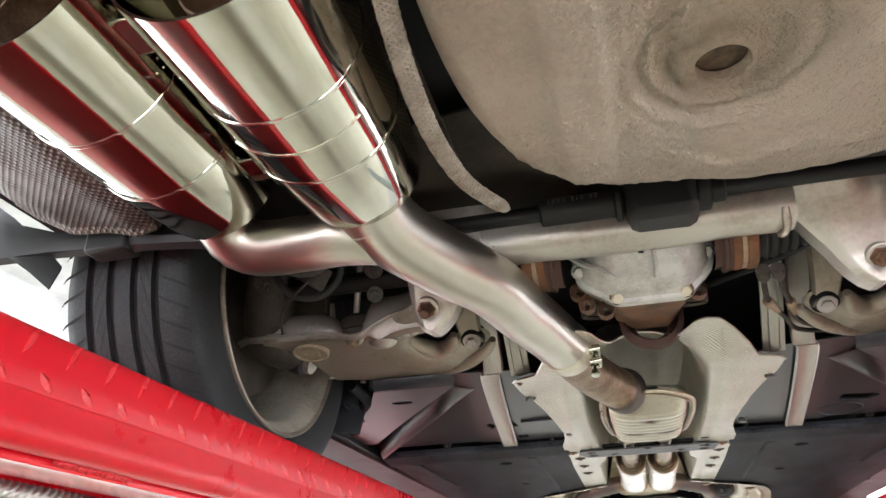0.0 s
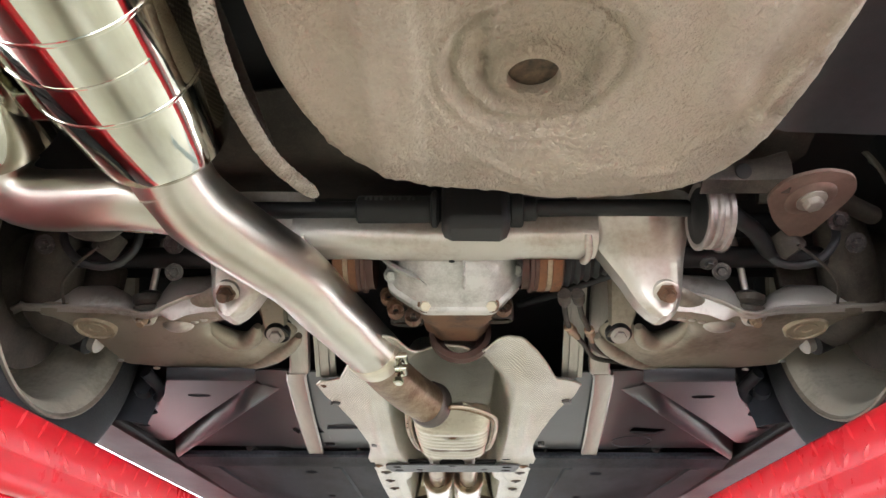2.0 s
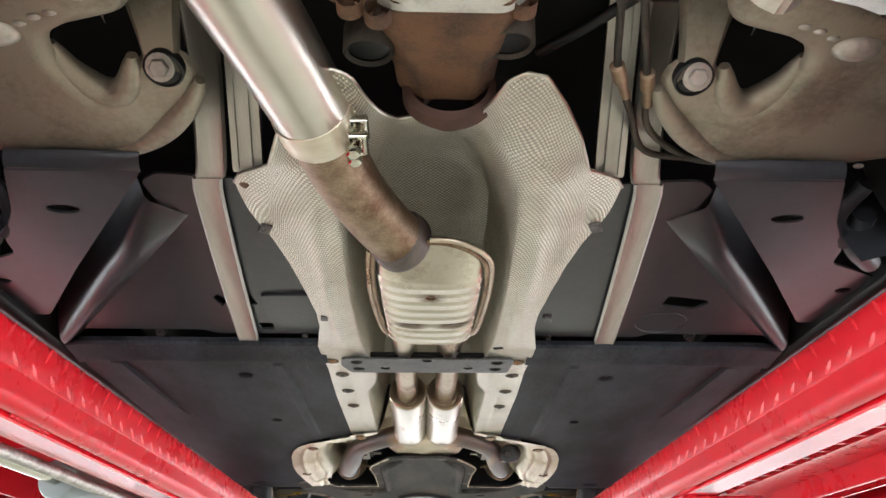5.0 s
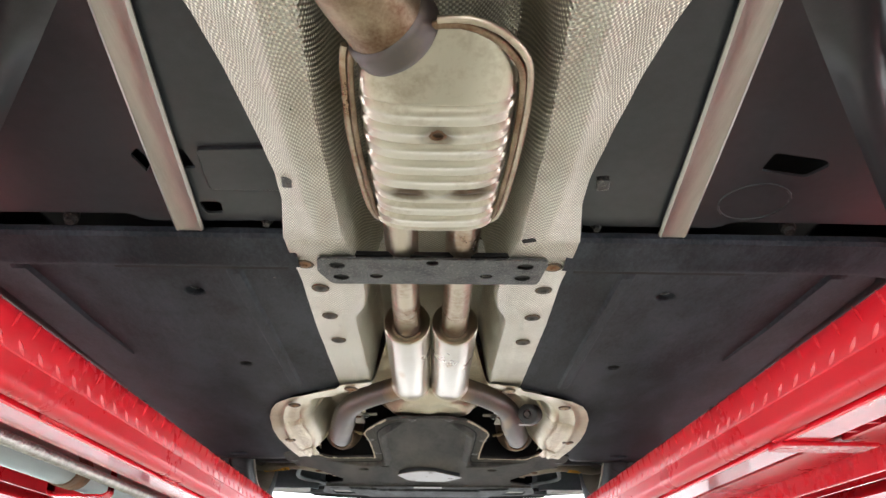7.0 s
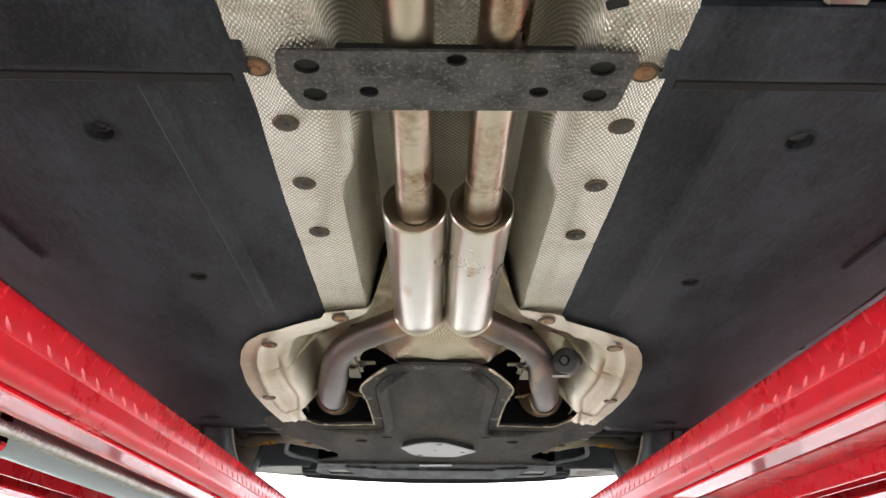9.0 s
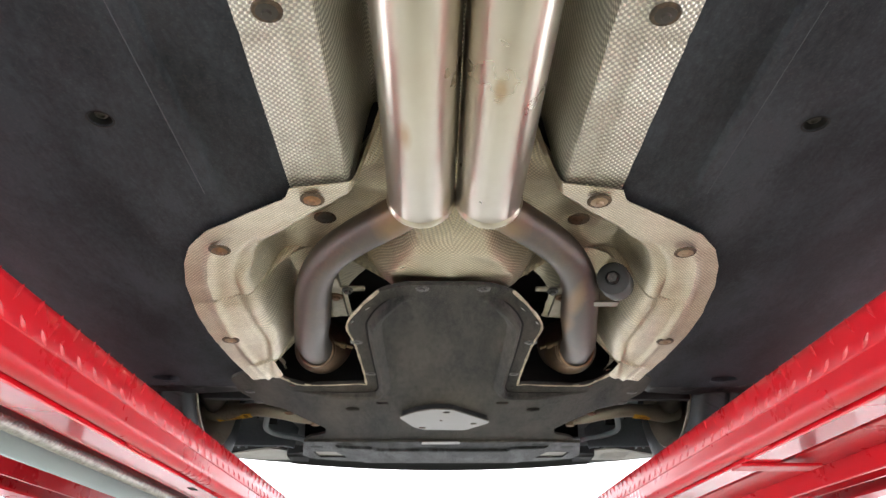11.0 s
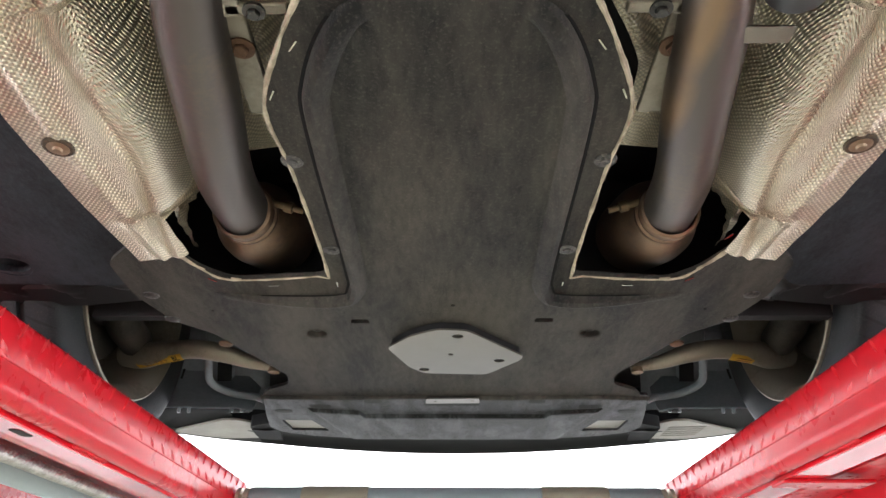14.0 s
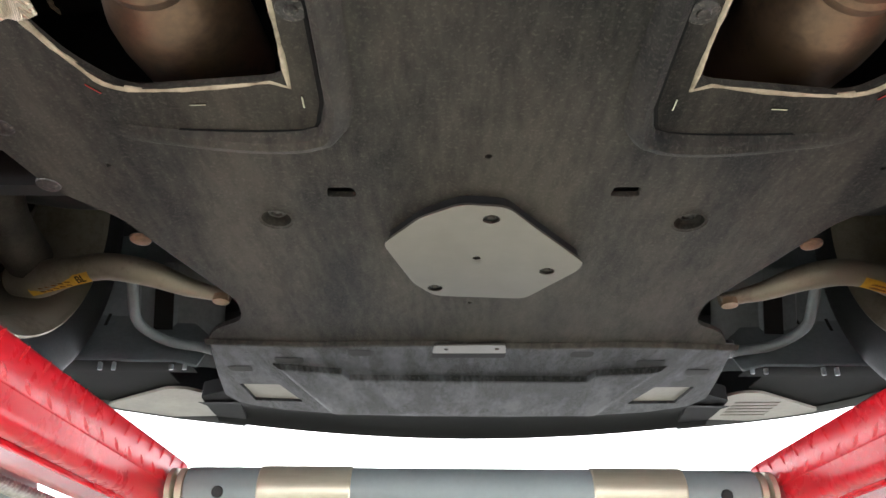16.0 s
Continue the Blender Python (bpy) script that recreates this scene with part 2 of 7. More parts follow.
RUBBER = material("tyre_rubber", (0.029, 0.0315, 0.0345), 0.55, second=(0.018, 0.0195, 0.0215), scale=20, grain=300, bump=0.3, bump_scale=300, spec=0.26, speck=0.06, speck_scale=330)
RIM = material("dusty_wheel_inside", (0.52, 0.49, 0.41), 0.4, 0.3, second=(0.27, 0.25, 0.195), scale=7, contrast=(0.25, 0.55), bump=0.15)
PAN = material("dark_floor_pan", (0.022, 0.022, 0.024), 0.7, scale=6)
# near-black put where holes and gaps lie in shade; also for black lettering
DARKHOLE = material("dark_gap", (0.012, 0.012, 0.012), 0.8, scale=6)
PLATE = material("galvanised_plate", (0.10, 0.097, 0.097), 0.40, 0.7, second=(0.030, 0.028, 0.028), scale=24, grain=260, contrast=(0.33, 0.62), bump=0.35, bump_scale=300, speck=0.30, speck_scale=200)
GREY = material("grey_lift_paint", (0.27, 0.31, 0.32), 0.36, second=(0.23, 0.27, 0.28), scale=6)
WALL = material("white_wall_paint", (0.8, 0.8, 0.79), 0.7, scale=2)
FLOOR = material("sealed_concrete", (0.25, 0.238, 0.182), 0.3, second=(0.20, 0.19, 0.145), scale=1.5, grain=60)
APRON = material("pale_outdoor_concrete", (0.30, 0.30, 0.30), 0.8, second=(0.24, 0.24, 0.24), scale=1.2, grain=60)
ROPE = material("wire_rope_steel", (0.52, 0.51, 0.475), 0.38, 0.75, second=(0.32, 0.305, 0.28), scale=60)
STRAP = material("braided_strap", (0.42, 0.375, 0.32), 0.7, second=(0.25, 0.215, 0.175), scale=40, grain=400, bump=0.8, bump_scale=300)
PAINT = material("white_car_paint", (0.7, 0.7, 0.68), 0.3, coat=0.5, scale=3)
YELLOW = material("yellow_label", (0.75, 0.45, 0.04), 0.5, second=(0.6, 0.3, 0.03), scale=30)
DARKORANGE = material("label_print", (0.3, 0.12, 0.02), 0.6, scale=30)
PRINT = material("pale_print", (0.06, 0.06, 0.06), 0.6, scale=30)


def daylight(name, strength):
    m = bpy.data.materials.new(name)
    m.use_nodes = True
    b = m.node_tree.nodes["Principled BSDF"]
    b.inputs["Base Color"].default_value = (0.8, 0.8, 0.8, 1)
    b.inputs["Emission Color"].default_value = (0.955, 0.985, 1.04, 1)
    b.inputs["Emission Strength"].default_value = strength
    return m


HAZE = daylight("overcast_daylight", 1.7)
SKYLIGHT = daylight("bright_overcast_daylight", 4.4)


# ---- building helpers ----
def thing(name, label, category, at=(0, 0, 0), group="", kind=""):
    ob = new(name)
    ob.location = at
    ob.empty_display_size = 0.05
    return tagged(ob, label, category, group, kind)


def part(name, bm, mat, parent=None, label="", smooth=True, bevel=0.0):
    """Links a bmesh, made in world metres, as one mesh object under a thing or a part."""
    me = bpy.data.meshes.new(name)
    bmesh.ops.recalc_face_normals(bm, faces=bm.faces)
    bm.to_mesh(me)
    bm.free()
    me.materials.append(mat)
    if smooth:
        me.shade_smooth()
        me.set_sharp_from_angle(angle=radians(38))
    ob = new(name, me)
    if parent:
        ob.parent = parent
        at = Vector()
        p = parent
        while p:
            at += p.location
            p = p.parent
        ob.location = -at
    if bevel:
        b = ob.modifiers.new("edge", "BEVEL")
        b.width, b.segments, b.limit_method, b.angle_limit = bevel, 2, "ANGLE", radians(40)
    if label:
        ob["label"] = label
    return ob


def box(bm, lo, hi, m=None):
    lo, hi = Vector(lo), Vector(hi)
    r = bmesh.ops.create_cube(bm, size=1, matrix=Matrix.Translation((lo + hi) / 2) @ Matrix.Diagonal((*(hi - lo), 1)))
    if m:
        bmesh.ops.transform(bm, matrix=m, verts=r["verts"])
    return r["verts"]


def axis_frame(at, direction):
    return Matrix.Translation(at) @ Vector(direction).to_track_quat("Z", "Y").to_matrix().to_4x4()


def lathe(bm, m, profile, seg=32, close=True):
    """Turns (radius, height) pairs round the z axis of m."""
    rings = []
    for r, h in profile:
        if r < 1e-6:
            rings.append([bm.verts.new(m @ Vector((0, 0, h)))])
        else:
            rings.append([bm.verts.new(m @ Vector((r * math.cos(2 * math.pi * i / seg), r * math.sin(2 * math.pi * i / seg), h))) for i in range(seg)])
    for a, b in zip(rings, rings[1:]):
        if len(a) == 1 and len(b) == 1:
            continue
        for i in range(seg):
            j = (i + 1) % seg
            if len(a) == 1:
                bm.faces.new((a[0], b[i], b[j]))
            elif len(b) == 1:
                bm.faces.new((a[i], b[0], a[j]))
            else:
                bm.faces.new((a[i], b[i], b[j], a[j]))
    if close:
        for ring in (rings[0], rings[-1]):
            if len(ring) > 2:
                bm.faces.new(ring)
    return bm


def smooth_path(points, step=0.012):
    """A rounded line through the points (Catmull-Rom)."""
    p = [Vector(q) for q in points]
    p = [p[0] * 2 - p[1]] + p + [p[-1] * 2 - p[-2]]
    out = []
    for a, b, c, d in zip(p, p[1:], p[2:], p[3:]):
        n = max(2, int((c - b).length / step))
        for i in range(n):
            t = i / n
            out.append(0.5 * (2 * b + (c - a) * t + (2 * a - 5 * b + 4 * c - d) * t * t + (3 * b - a - 3 * c + d) * t ** 3))
    out.append(p[-2])
    return out


def tube(bm, points, radius, seg=24, smooth=True, step=0.012, cap=True, flat=1.0):
    """Sweeps a round section along a line; radius is a number or a function of 0..1."""
    pts = smooth_path(points, step) if smooth else [Vector(q) for q in points]
    rings, up = [], None
    for i, q in enumerate(pts):
        d = (pts[min(i + 1, len(pts) - 1)] - pts[max(i - 1, 0)]).normalized()
        if up is None:
            up = d.orthogonal().normalized()
        up = (up - d * up.dot(d)).normalized()
        side = d.cross(up)
        r = radius(i / (len(pts) - 1)) if callable(radius) else radius
        rings.append([bm.verts.new(q + r * (math.cos(2 * math.pi * k / seg) * up + flat * math.sin(2 * math.pi * k / seg) * side)) for k in range(seg)])
    for a, b in zip(rings, rings[1:]):
        for k in range(seg):
            j = (k + 1) % seg
            bm.faces.new((a[k], b[k], b[j], a[j]))
    if cap:
        bm.faces.new(rings[0])
        bm.faces.new(rings[-1])
    return bm


def rounded(points, r, n=5):
    """A closed outline with its corners rounded."""
    out = []
    k = len(points)
    for i in range(k):
        a, b, c = (Vector((*points[(i + j) % k][:2], 0)) for j in (-1, 0, 1))
        u, v = (a - b), (c - b)
        d = min(r, u.length * 0.45, v.length * 0.45)
        p, q = b + u.normalized() * d, b + v.normalized() * d
        for s in range(n + 1):
            t = s / n
            w = (1 - t) ** 2 * p + 2 * t * (1 - t) * b + t * t * q
            out.append((w.x, w.y))
    return out


def circle(cx, cy, rx, ry=None, n=16):
    ry = ry or rx
    return [(cx + rx * math.cos(2 * math.pi * i / n), cy + ry * math.sin(2 * math.pi * i / n)) for i in range(n)]


def sheet(bm, outline, z, thick, holes=()):
    """A flat plate with holes through it, of outline points in plan; z is a number or a function of x and y for its underside."""
    f = z if callable(z) else (lambda x, y: z)
    edges = []
    for loop in (outline, *holes):
        vs = [bm.verts.new((x, y, 0)) for x, y in loop]
        edges += [bm.edges.new((vs[i], vs[(i + 1) % len(vs)])) for i in range(len(vs))]
    r = bmesh.ops.triangle_fill(bm, edges=edges, use_beauty=True, use_dissolve=False)
    faces = [g for g in r["geom"] if isinstance(g, bmesh.types.BMFace)]
    if thick:
        ex = bmesh.ops.extrude_face_region(bm, geom=faces, use_keep_orig=True)
        top = {g for g in ex["geom"] if isinstance(g, bmesh.types.BMVert)}
    else:
        top = set()
    for v in bm.verts:
        v.co.z = f(v.co.x, v.co.y) + (thick if v in top else 0)
    return bm


def loft(bm, rows, thick=0.0):
    """A skin over rows of points."""
    grid = [[bm.verts.new(q) for q in row] for row in rows]
    faces = []
    for a, b in zip(grid, grid[1:]):
        for i in range(len(a) - 1):
            faces.append(bm.faces.new((a[i], a[i + 1], b[i + 1], b[i])))
    if thick:
        ex = bmesh.ops.extrude_face_region(bm, geom=faces, use_keep_orig=True)
        for g in ex["geom"]:
            if isinstance(g, bmesh.types.BMVert):
                g.co.z += thick
    return bm


def lay_pattern(ob, rows, ref=None):
    """Stores distances along and across a skin of rows, so that its pressed pattern keeps its size on slopes."""
    place = {}
    across = [[0.0] * len(rows[0]) for _ in rows]
    along = [[0.0] * len(rows[0]) for _ in rows]
    for i, row in enumerate(rows):
        for j in range(len(row)):
            if j:
                across[i][j] = across[i][j - 1] + (Vector(row[j]) - Vector(row[j - 1])).length
            along[i][j] = along[i - 1][j] + (Vector(row[j]) - Vector(rows[i - 1][j])).length if i else row[j][1]
        rise = [q[1] for q in row] if i == 0 else [rise[j] + math.hypot(q[1] - rows[i - 1][j][1], q[2] - rows[i - 1][j][2]) for j, q in enumerate(row)]
        for j, q in enumerate(row):
            if ref is not None:
                turn = 1 if row[-1][0] > row[0][0] else -1
                place[(round(q[0], 5), round(q[1], 5))] = (row[ref][0] + turn * (across[i][j] - across[i][ref]), rise[j], 0.0)
    if ref is None:
        n = len(rows)
        mid = len(rows[0]) // 2
        us = [sum(across[i][j] - across[i][mid] for i in range(n)) / n for j in range(len(rows[0]))]
        for i, row in enumerate(rows):
            v = sum(along[i]) / len(row)
            for j, q in enumerate(row):
                place[(round(q[0], 5), round(q[1], 5))] = (us[j], v, 0.0)
    me = ob.data
    data = []
    for v in me.vertices:
        data += place.get((round(v.co.x, 5), round(v.co.y, 5)), (0.0, 0.0, 0.0))
    me.attributes.new("arc", "FLOAT_VECTOR", "POINT").data.foreach_set("vector", data)
    return ob


def lerp_table(table, v):
    for (a, p), (b, q) in zip(table, table[1:]):
        if v <= b:
            t = max(0.0, (v - a) / (b - a))
            return p + (q - p) * t
    return table[-1][1]


def ease(t):
    t = min(1.0, max(0.0, t))
    return t * t * (3 - 2 * t)


def prism(bm, section, a, b, close=True):
    """Pushes a closed section of (x, z) points along y from a to b."""
    f = [bm.verts.new((x, a, z)) for x, z in section]
    g = [bm.verts.new((x, b, z)) for x, z in section]
    n = len(section)
    for i in range(n):
        j = (i + 1) % n
        bm.faces.new((f[i], f[j], g[j], g[i]))
    bm.faces.new(f)
    bm.faces.new(g)
    return bm


def bolt(parent, at, direction=(0, 0, -1), r=0.009, mat=None, name="bolt", washer=1.7, h=0.006):
    m = axis_frame(at, direction)
    bm = bmesh.new()
    lathe(bm, m, [(r * washer, -0.001), (r * washer, 0.002), (r * 1.05, 0.0025)], 16)
    lathe(bm, m, [(r, 0.0015), (r, h), (r * 0.85, h + 0.0012)], 6)
    return part(name, bm, mat or PLATE, parent, smooth=False)


CX = -0.008      # the car's middle line


# ---- room ----
def room():
    for name, lo, hi, mat in (("floor", (-6, -7, -0.2), (6, 6.2, 0), FLOOR), ("ceiling", (-6.2, -7.2, 4.6), (6.2, 6.2, 4.8), WALL), ("pavement", (-8.6, 6.204, -0.2), (8.6, 14.95, -0.02), APRON)):
        bm = bmesh.new()
        box(bm, lo, hi)
        tagged(part(name, bm, mat, smooth=False), kind="structure")
    bm = bmesh.new()
    for lo, hi in (((-6, 6, 0), (-5.7, 6.2, 4.6)), ((5.7, 6, 0), (6, 6.2, 4.6)), ((-5.7, 6, 4.3), (5.7, 6.2, 4.6))):
        box(bm, lo, hi)
    tagged(part("wall_north", bm, WALL, smooth=False), kind="structure")
    bm = bmesh.new()
    for lo, hi in (((-6, -7.2, 0), (-4.5, -7, 4.6)), ((4.5, -7.2, 0), (6, -7, 4.6)), ((-4.5, -7.2, 3.4), (4.5, -7, 4.6))):
        box(bm, lo, hi)
    tagged(part("wall_south", bm, WALL, smooth=False), kind="structure")
    bm = bmesh.new()
    loft(bm, [[(-9, -9.5, z), (9, -9.5, z)] for z in (-0.2, 6)])
    tagged(part("backdrop", bm, SKYLIGHT, smooth=False), "pale overcast daylight outside the rear workshop door", kind="structure")
    # side walls with a long daylight opening each
    for name, x0, x1 in (("wall_west", -6.2, -6.0), ("wall_east", 6.0, 6.2)):
        bm = bmesh.new()
        for lo, hi in (((-7.2, 0), (6.2, 0.3)), ((-7.2, 3.2), (6.2, 4.6)), ((-7.2, 0.3), (-6.4, 3.2)), ((5.6, 0.3), (6.2, 3.2))):
            box(bm, (x0, lo[0], lo[1]), (x1, hi[0], hi[1]))
        tagged(part(name, bm, WALL, smooth=False), kind="structure")
        bm = bmesh.new()
        loft(bm, [[(x0 * 1.4, -9, z), (x0 * 1.4, 15, z)] for z in (-0.2, 6)])
        tagged(part("backdrop", bm, SKYLIGHT, smooth=False), "pale overcast daylight outside the workshop windows", kind="structure")
    bm = bmesh.new()
    loft(bm, [[(-14, 15, z), (14, 15, z)] for z in (-0.2, 10)])
    tagged(part("backdrop", bm, HAZE, smooth=False), "pale overcast daylight outside the workshop door", kind="structure")
    bm = bmesh.new()
    box(bm, (-400, -400, -0.5), (400, 400, -0.21))
    tagged(part("ground", bm, FLOOR, smooth=False), kind="structure")


room()


def ceiling_lamp(x, y, power):
    ob = thing("ceiling_lamp", "long white ceiling lamp above the lift bay", "lamp", (x, y, 4.5), "workshop ceiling lamps")
    bm = bmesh.new()
    box(bm, (x - 0.28, y - 1.25, 4.54), (x + 0.28, y + 1.25, 4.6))
    part("housing", bm, WALL, ob, bevel=0.01)
    lamp = new("tube_light", bpy.data.lights.new("tube_light", "AREA"))
    lamp.data.shape, lamp.data.size, lamp.data.size_y, lamp.data.energy = "RECTANGLE", 0.5, 2.4, LAMP * power
    lamp.data.color = (0.88, 0.95, 1.0)
    lamp.matrix_world = look((x, y, 4.53), (x, y, 0))


for sx in (-2.6, 2.6):
    for sy in (-1.6, 1.6, 4.6):
        ceiling_lamp(sx, sy, 1.0)


# ---- lift ----
RAMP_TOP = 1.64
RUN_L, RUN_R = -0.487, 0.470


def runway(side, inner):
    """One runway: tread plate folded down at both edges, with a return flange below."""
    s = side
    ob = thing("lift_runway", "glossy red steel lift runway with raised tread plate", "car lift", (inner, 0.5, RAMP_TOP), "runways of the car lift")
    x = lambda d: inner + s * d
    w, zb, t = 0.53, 1.547, 0.006
    sec = [(x(0.014), RAMP_TOP), (x(0.007), RAMP_TOP - 0.002), (x(0.002), RAMP_TOP - 0.007), (x(0), RAMP_TOP - 0.016), (x(0), zb + 0.041), (x(0.0004), zb + 0.0398), (x(0.0014), zb + 0.039), (x(0.0022), zb + 0.020), (x(0.0018), zb + 0.013), (x(0.0036), zb + 0.007), (x(0.008), zb + 0.002), (x(0.014), zb),
           (x(0.020), zb), (x(0.020), zb + t), (x(t + 0.008), zb + 0.012), (x(t + 0.004), zb + 0.02), (x(t + 0.004), RAMP_TOP - 0.016), (x(0.014), RAMP_TOP - t),
           (x(w - 0.014), RAMP_TOP - t), (x(w - t), RAMP_TOP - 0.016), (x(w - t), zb + 0.016), (x(w - 0.016), zb + t), (x(w - 0.075), zb + t), (x(w - 0.075), zb),
           (x(w - 0.014), zb), (x(w), zb + 0.014), (x(w), RAMP_TOP - 0.016), (x(w - 0.012), RAMP_TOP)]
    bm = bmesh.new()
    prism(bm, sec, -2.0, 3.2)
    part("deck", bm, RED, ob)
    # unseen darker plate on the deck, added to weaken red light bounced upwards
    bm = bmesh.new()
    box(bm, (min(x(0.02), x(w - 0.02)), -1.99, RAMP_TOP + 0.0005), (max(x(0.02), x(w - 0.02)), 3.19, RAMP_TOP + 0.003))
    part("bounce_cover", bm, DULLTOP, ob, "unseen dull red plate added to cut red bounce light", smooth=False)
    # flat bar welded under the inner fold
    bm = bmesh.new()
    box(bm, (min(x(0.026), x(0.082)), -2.0, zb - 0.006), (max(x(0.026), x(0.082)), 3.19, zb + 0.004))
    part("lower_rail", bm, GLOSSRED, ob, bevel=0.002)
    bm = bmesh.new()
    rnd = random.Random(5 + s)
    for k in range(9):
        yc = -1.1 + 0.5 * k + rnd.uniform(-0.05, 0.05)
        for i in range(16):
            r = bmesh.ops.create_icosphere(bm, subdivisions=1, radius=rnd.uniform(0.0035, 0.0055), matrix=Matrix.Translation((x(0.023), yc + 0.006 * i, zb + rnd.uniform(-0.001, 0.001))))
    tagged(part("weld_bead", bm, RED, ob), kind="stuff")
    # inner wall of the rope channel
    bm = bmesh.new()
    box(bm, (min(x(0.36), x(0.366)), -2.0, zb), (max(x(0.36), x(0.366)), 3.19, RAMP_TOP - t))
    for yb in (-1.2, -0.2, 0.8, 1.7, 2.6):
        box(bm, (min(x(0.09), x(0.36)), yb, zb + 0.045), (max(x(0.09), x(0.36)), yb + 0.008, RAMP_TOP - t))
    part("channel_wall", bm, RED, ob, smooth=False)
    # raised tread: two rows of lens-shaped bars on the folded edge
    bm = bmesh.new()

    def lens(m, L, W, H):
        n = 8
        top, low = [], []
        for i in range(n + 1):
            a = -1 + 2 * i / n
            ww = W * (1 - a * a)
            top.append(m @ Vector((a * L, 0, H * (1 - a * a) + 0.0002)))
            low.append((m @ Vector((a * L, ww, -0.0005)), m @ Vector((a * L, -ww, -0.0005))))
        tv = [bm.verts.new(v) for v in top]
        av = [bm.verts.new(v[0]) for v in low]
        bv = [bm.verts.new(v[1]) for v in low]
        for i in range(n):
            bm.faces.new((tv[i], tv[i + 1], av[i + 1], av[i]))
            bm.faces.new((tv[i + 1], tv[i], bv[i], bv[i + 1]))

    y = -1.3
    while y < 3.17:
        nrm = Vector((-s, 0, 0))
        # steep bar over the rolled edge
        for (cx, cz, ang, off) in ((0.0, RAMP_TOP - 0.0165, 62, 0.0), (0.0, RAMP_TOP - 0.044, -38, 0.0235)):
            a = radians(ang)
            ax = Vector((0, math.cos(a), math.sin(a)))
            ay = nrm.cross(ax)
            m = Matrix(((ax.x, ay.x, nrm.x, x(cx)), (ax.y, ay.y, nrm.y, y + off), (ax.z, ay.z, nrm.z, cz), (0, 0, 0, 1)))
            lens(m, 0.0135 if ang > 0 else 0.0118, 0.0034 if ang > 0 else 0.0056, 0.0019)
        y += 0.047
    tagged(part("tread_pattern", bm, RIDGELIT, ob), "raised lens-shaped tread ridges with highlight painted in", kind="stuff")
    return ob, x, zb


left, xl, zb = runway(-1, RUN_L)
right, xr, zb = runway(1, RUN_R)
bm = bmesh.new()
sheet(bm, rounded([(xl(0.036), 2.325), (xl(0.050), 2.325), (xl(0.050), 2.362), (xl(0.036), 2.362)], 0.006, 4), zb - 0.0066, 0.0006)
part("rail_slot", bm, DARKHOLE, left, "dark slot in the rail", smooth=False)
# lock ladder under the right-hand runway
bm = bmesh.new()
for i in range(26):
    box(bm, (xr(0.088), -0.35 + 0.05 * i, zb - 0.002), (xr(0.112), -0.35 + 0.05 * i + 0.009, zb + 0.003))
box(bm, (xr(0.106), -0.36, zb - 0.004), (xr(0.116), 0.95, zb + 0.006))
part("lock_ladder", bm, RED, right, "slotted red safety ladder", smooth=False)
bm = bmesh.new()
box(bm, (xr(0.118), -1.6, zb + 0.004), (xr(0.205), 3.15, zb + 0.012))
box(bm, (xr(0.205), -1.6, zb - 0.03), (xr(0.213), 3.15, zb + 0.05))
part("stiffener", bm, RED, right, smooth=False, bevel=0.002)
for yb in (0.95, 2.05, 2.62):
    bm = bmesh.new()
    box(bm, (xr(0.02), yb, zb - 0.012), (xr(0.16), yb + 0.05, zb - 0.006))
    part("cross_plate", bm, RED, right, smooth=False, bevel=0.002)


def lift_post(x, y):
    """A corner column of the four-post lift on its bolted foot."""
    sx = 1 if x > 0 else -1
    ob = thing("lift_post", "tall grey painted corner post of the car lift", "lift post", (x, y, 0), "posts of the car lift")
    bm = bmesh.new()
    sec = [(-0.08, -0.07), (0.08, -0.07), (0.08, -0.062), (-0.072, -0.062), (-0.072, 0.062), (0.08, 0.062), (0.08, 0.07), (-0.08, 0.07)]
    lo = [bm.verts.new((x - sx * a, y + b, 0.014)) for a, b in sec]
    hi = [bm.verts.new((x - sx * a, y + b, 2.35)) for a, b in sec]
    for i in range(8):
        bm.faces.new((lo[i], lo[(i + 1) % 8], hi[(i + 1) % 8], hi[i]))
    bm.faces.new(lo)
    bm.faces.new(hi)
    part("column", bm, GREY, ob, smooth=False)
    bm = bmesh.new()
    box(bm, (x - 0.15, y - 0.14, 0.0), (x + 0.15, y + 0.14, 0.014))
    part("foot_plate", bm, GREY, ob, bevel=0.003)
    for dx in (-0.12, 0.12):
        for dy in (-0.11, 0.11):
            bolt(ob, (x + dx, y + dy, 0.014), (0, 0, 1), 0.012)


def lift_beam(y):
    ob = thing("lift_cross_beam", "grey painted cross beam carrying the runways", "lift beam", (0, y, 1.47), "cross beams of the car lift")
    bm = bmesh.new()
    box(bm, (-1.40, y - 0.06, 1.40), (1.40, y + 0.06, 1.546))
    part("beam", bm, GREY, ob, bevel=0.008)
    for sx in (-1, 1):
        bm = bmesh.new()
        box(bm, (min(sx * 1.33, sx * 1.405), y - 0.068, 1.34), (max(sx * 1.33, sx * 1.405), y + 0.068, 1.62))
        part("carriage", bm, GREY, ob, bevel=0.006)


for py in (-1.9, 3.45):
    for px in (-1.42, 1.42):
        lift_post(px, py)
    lift_beam(py)


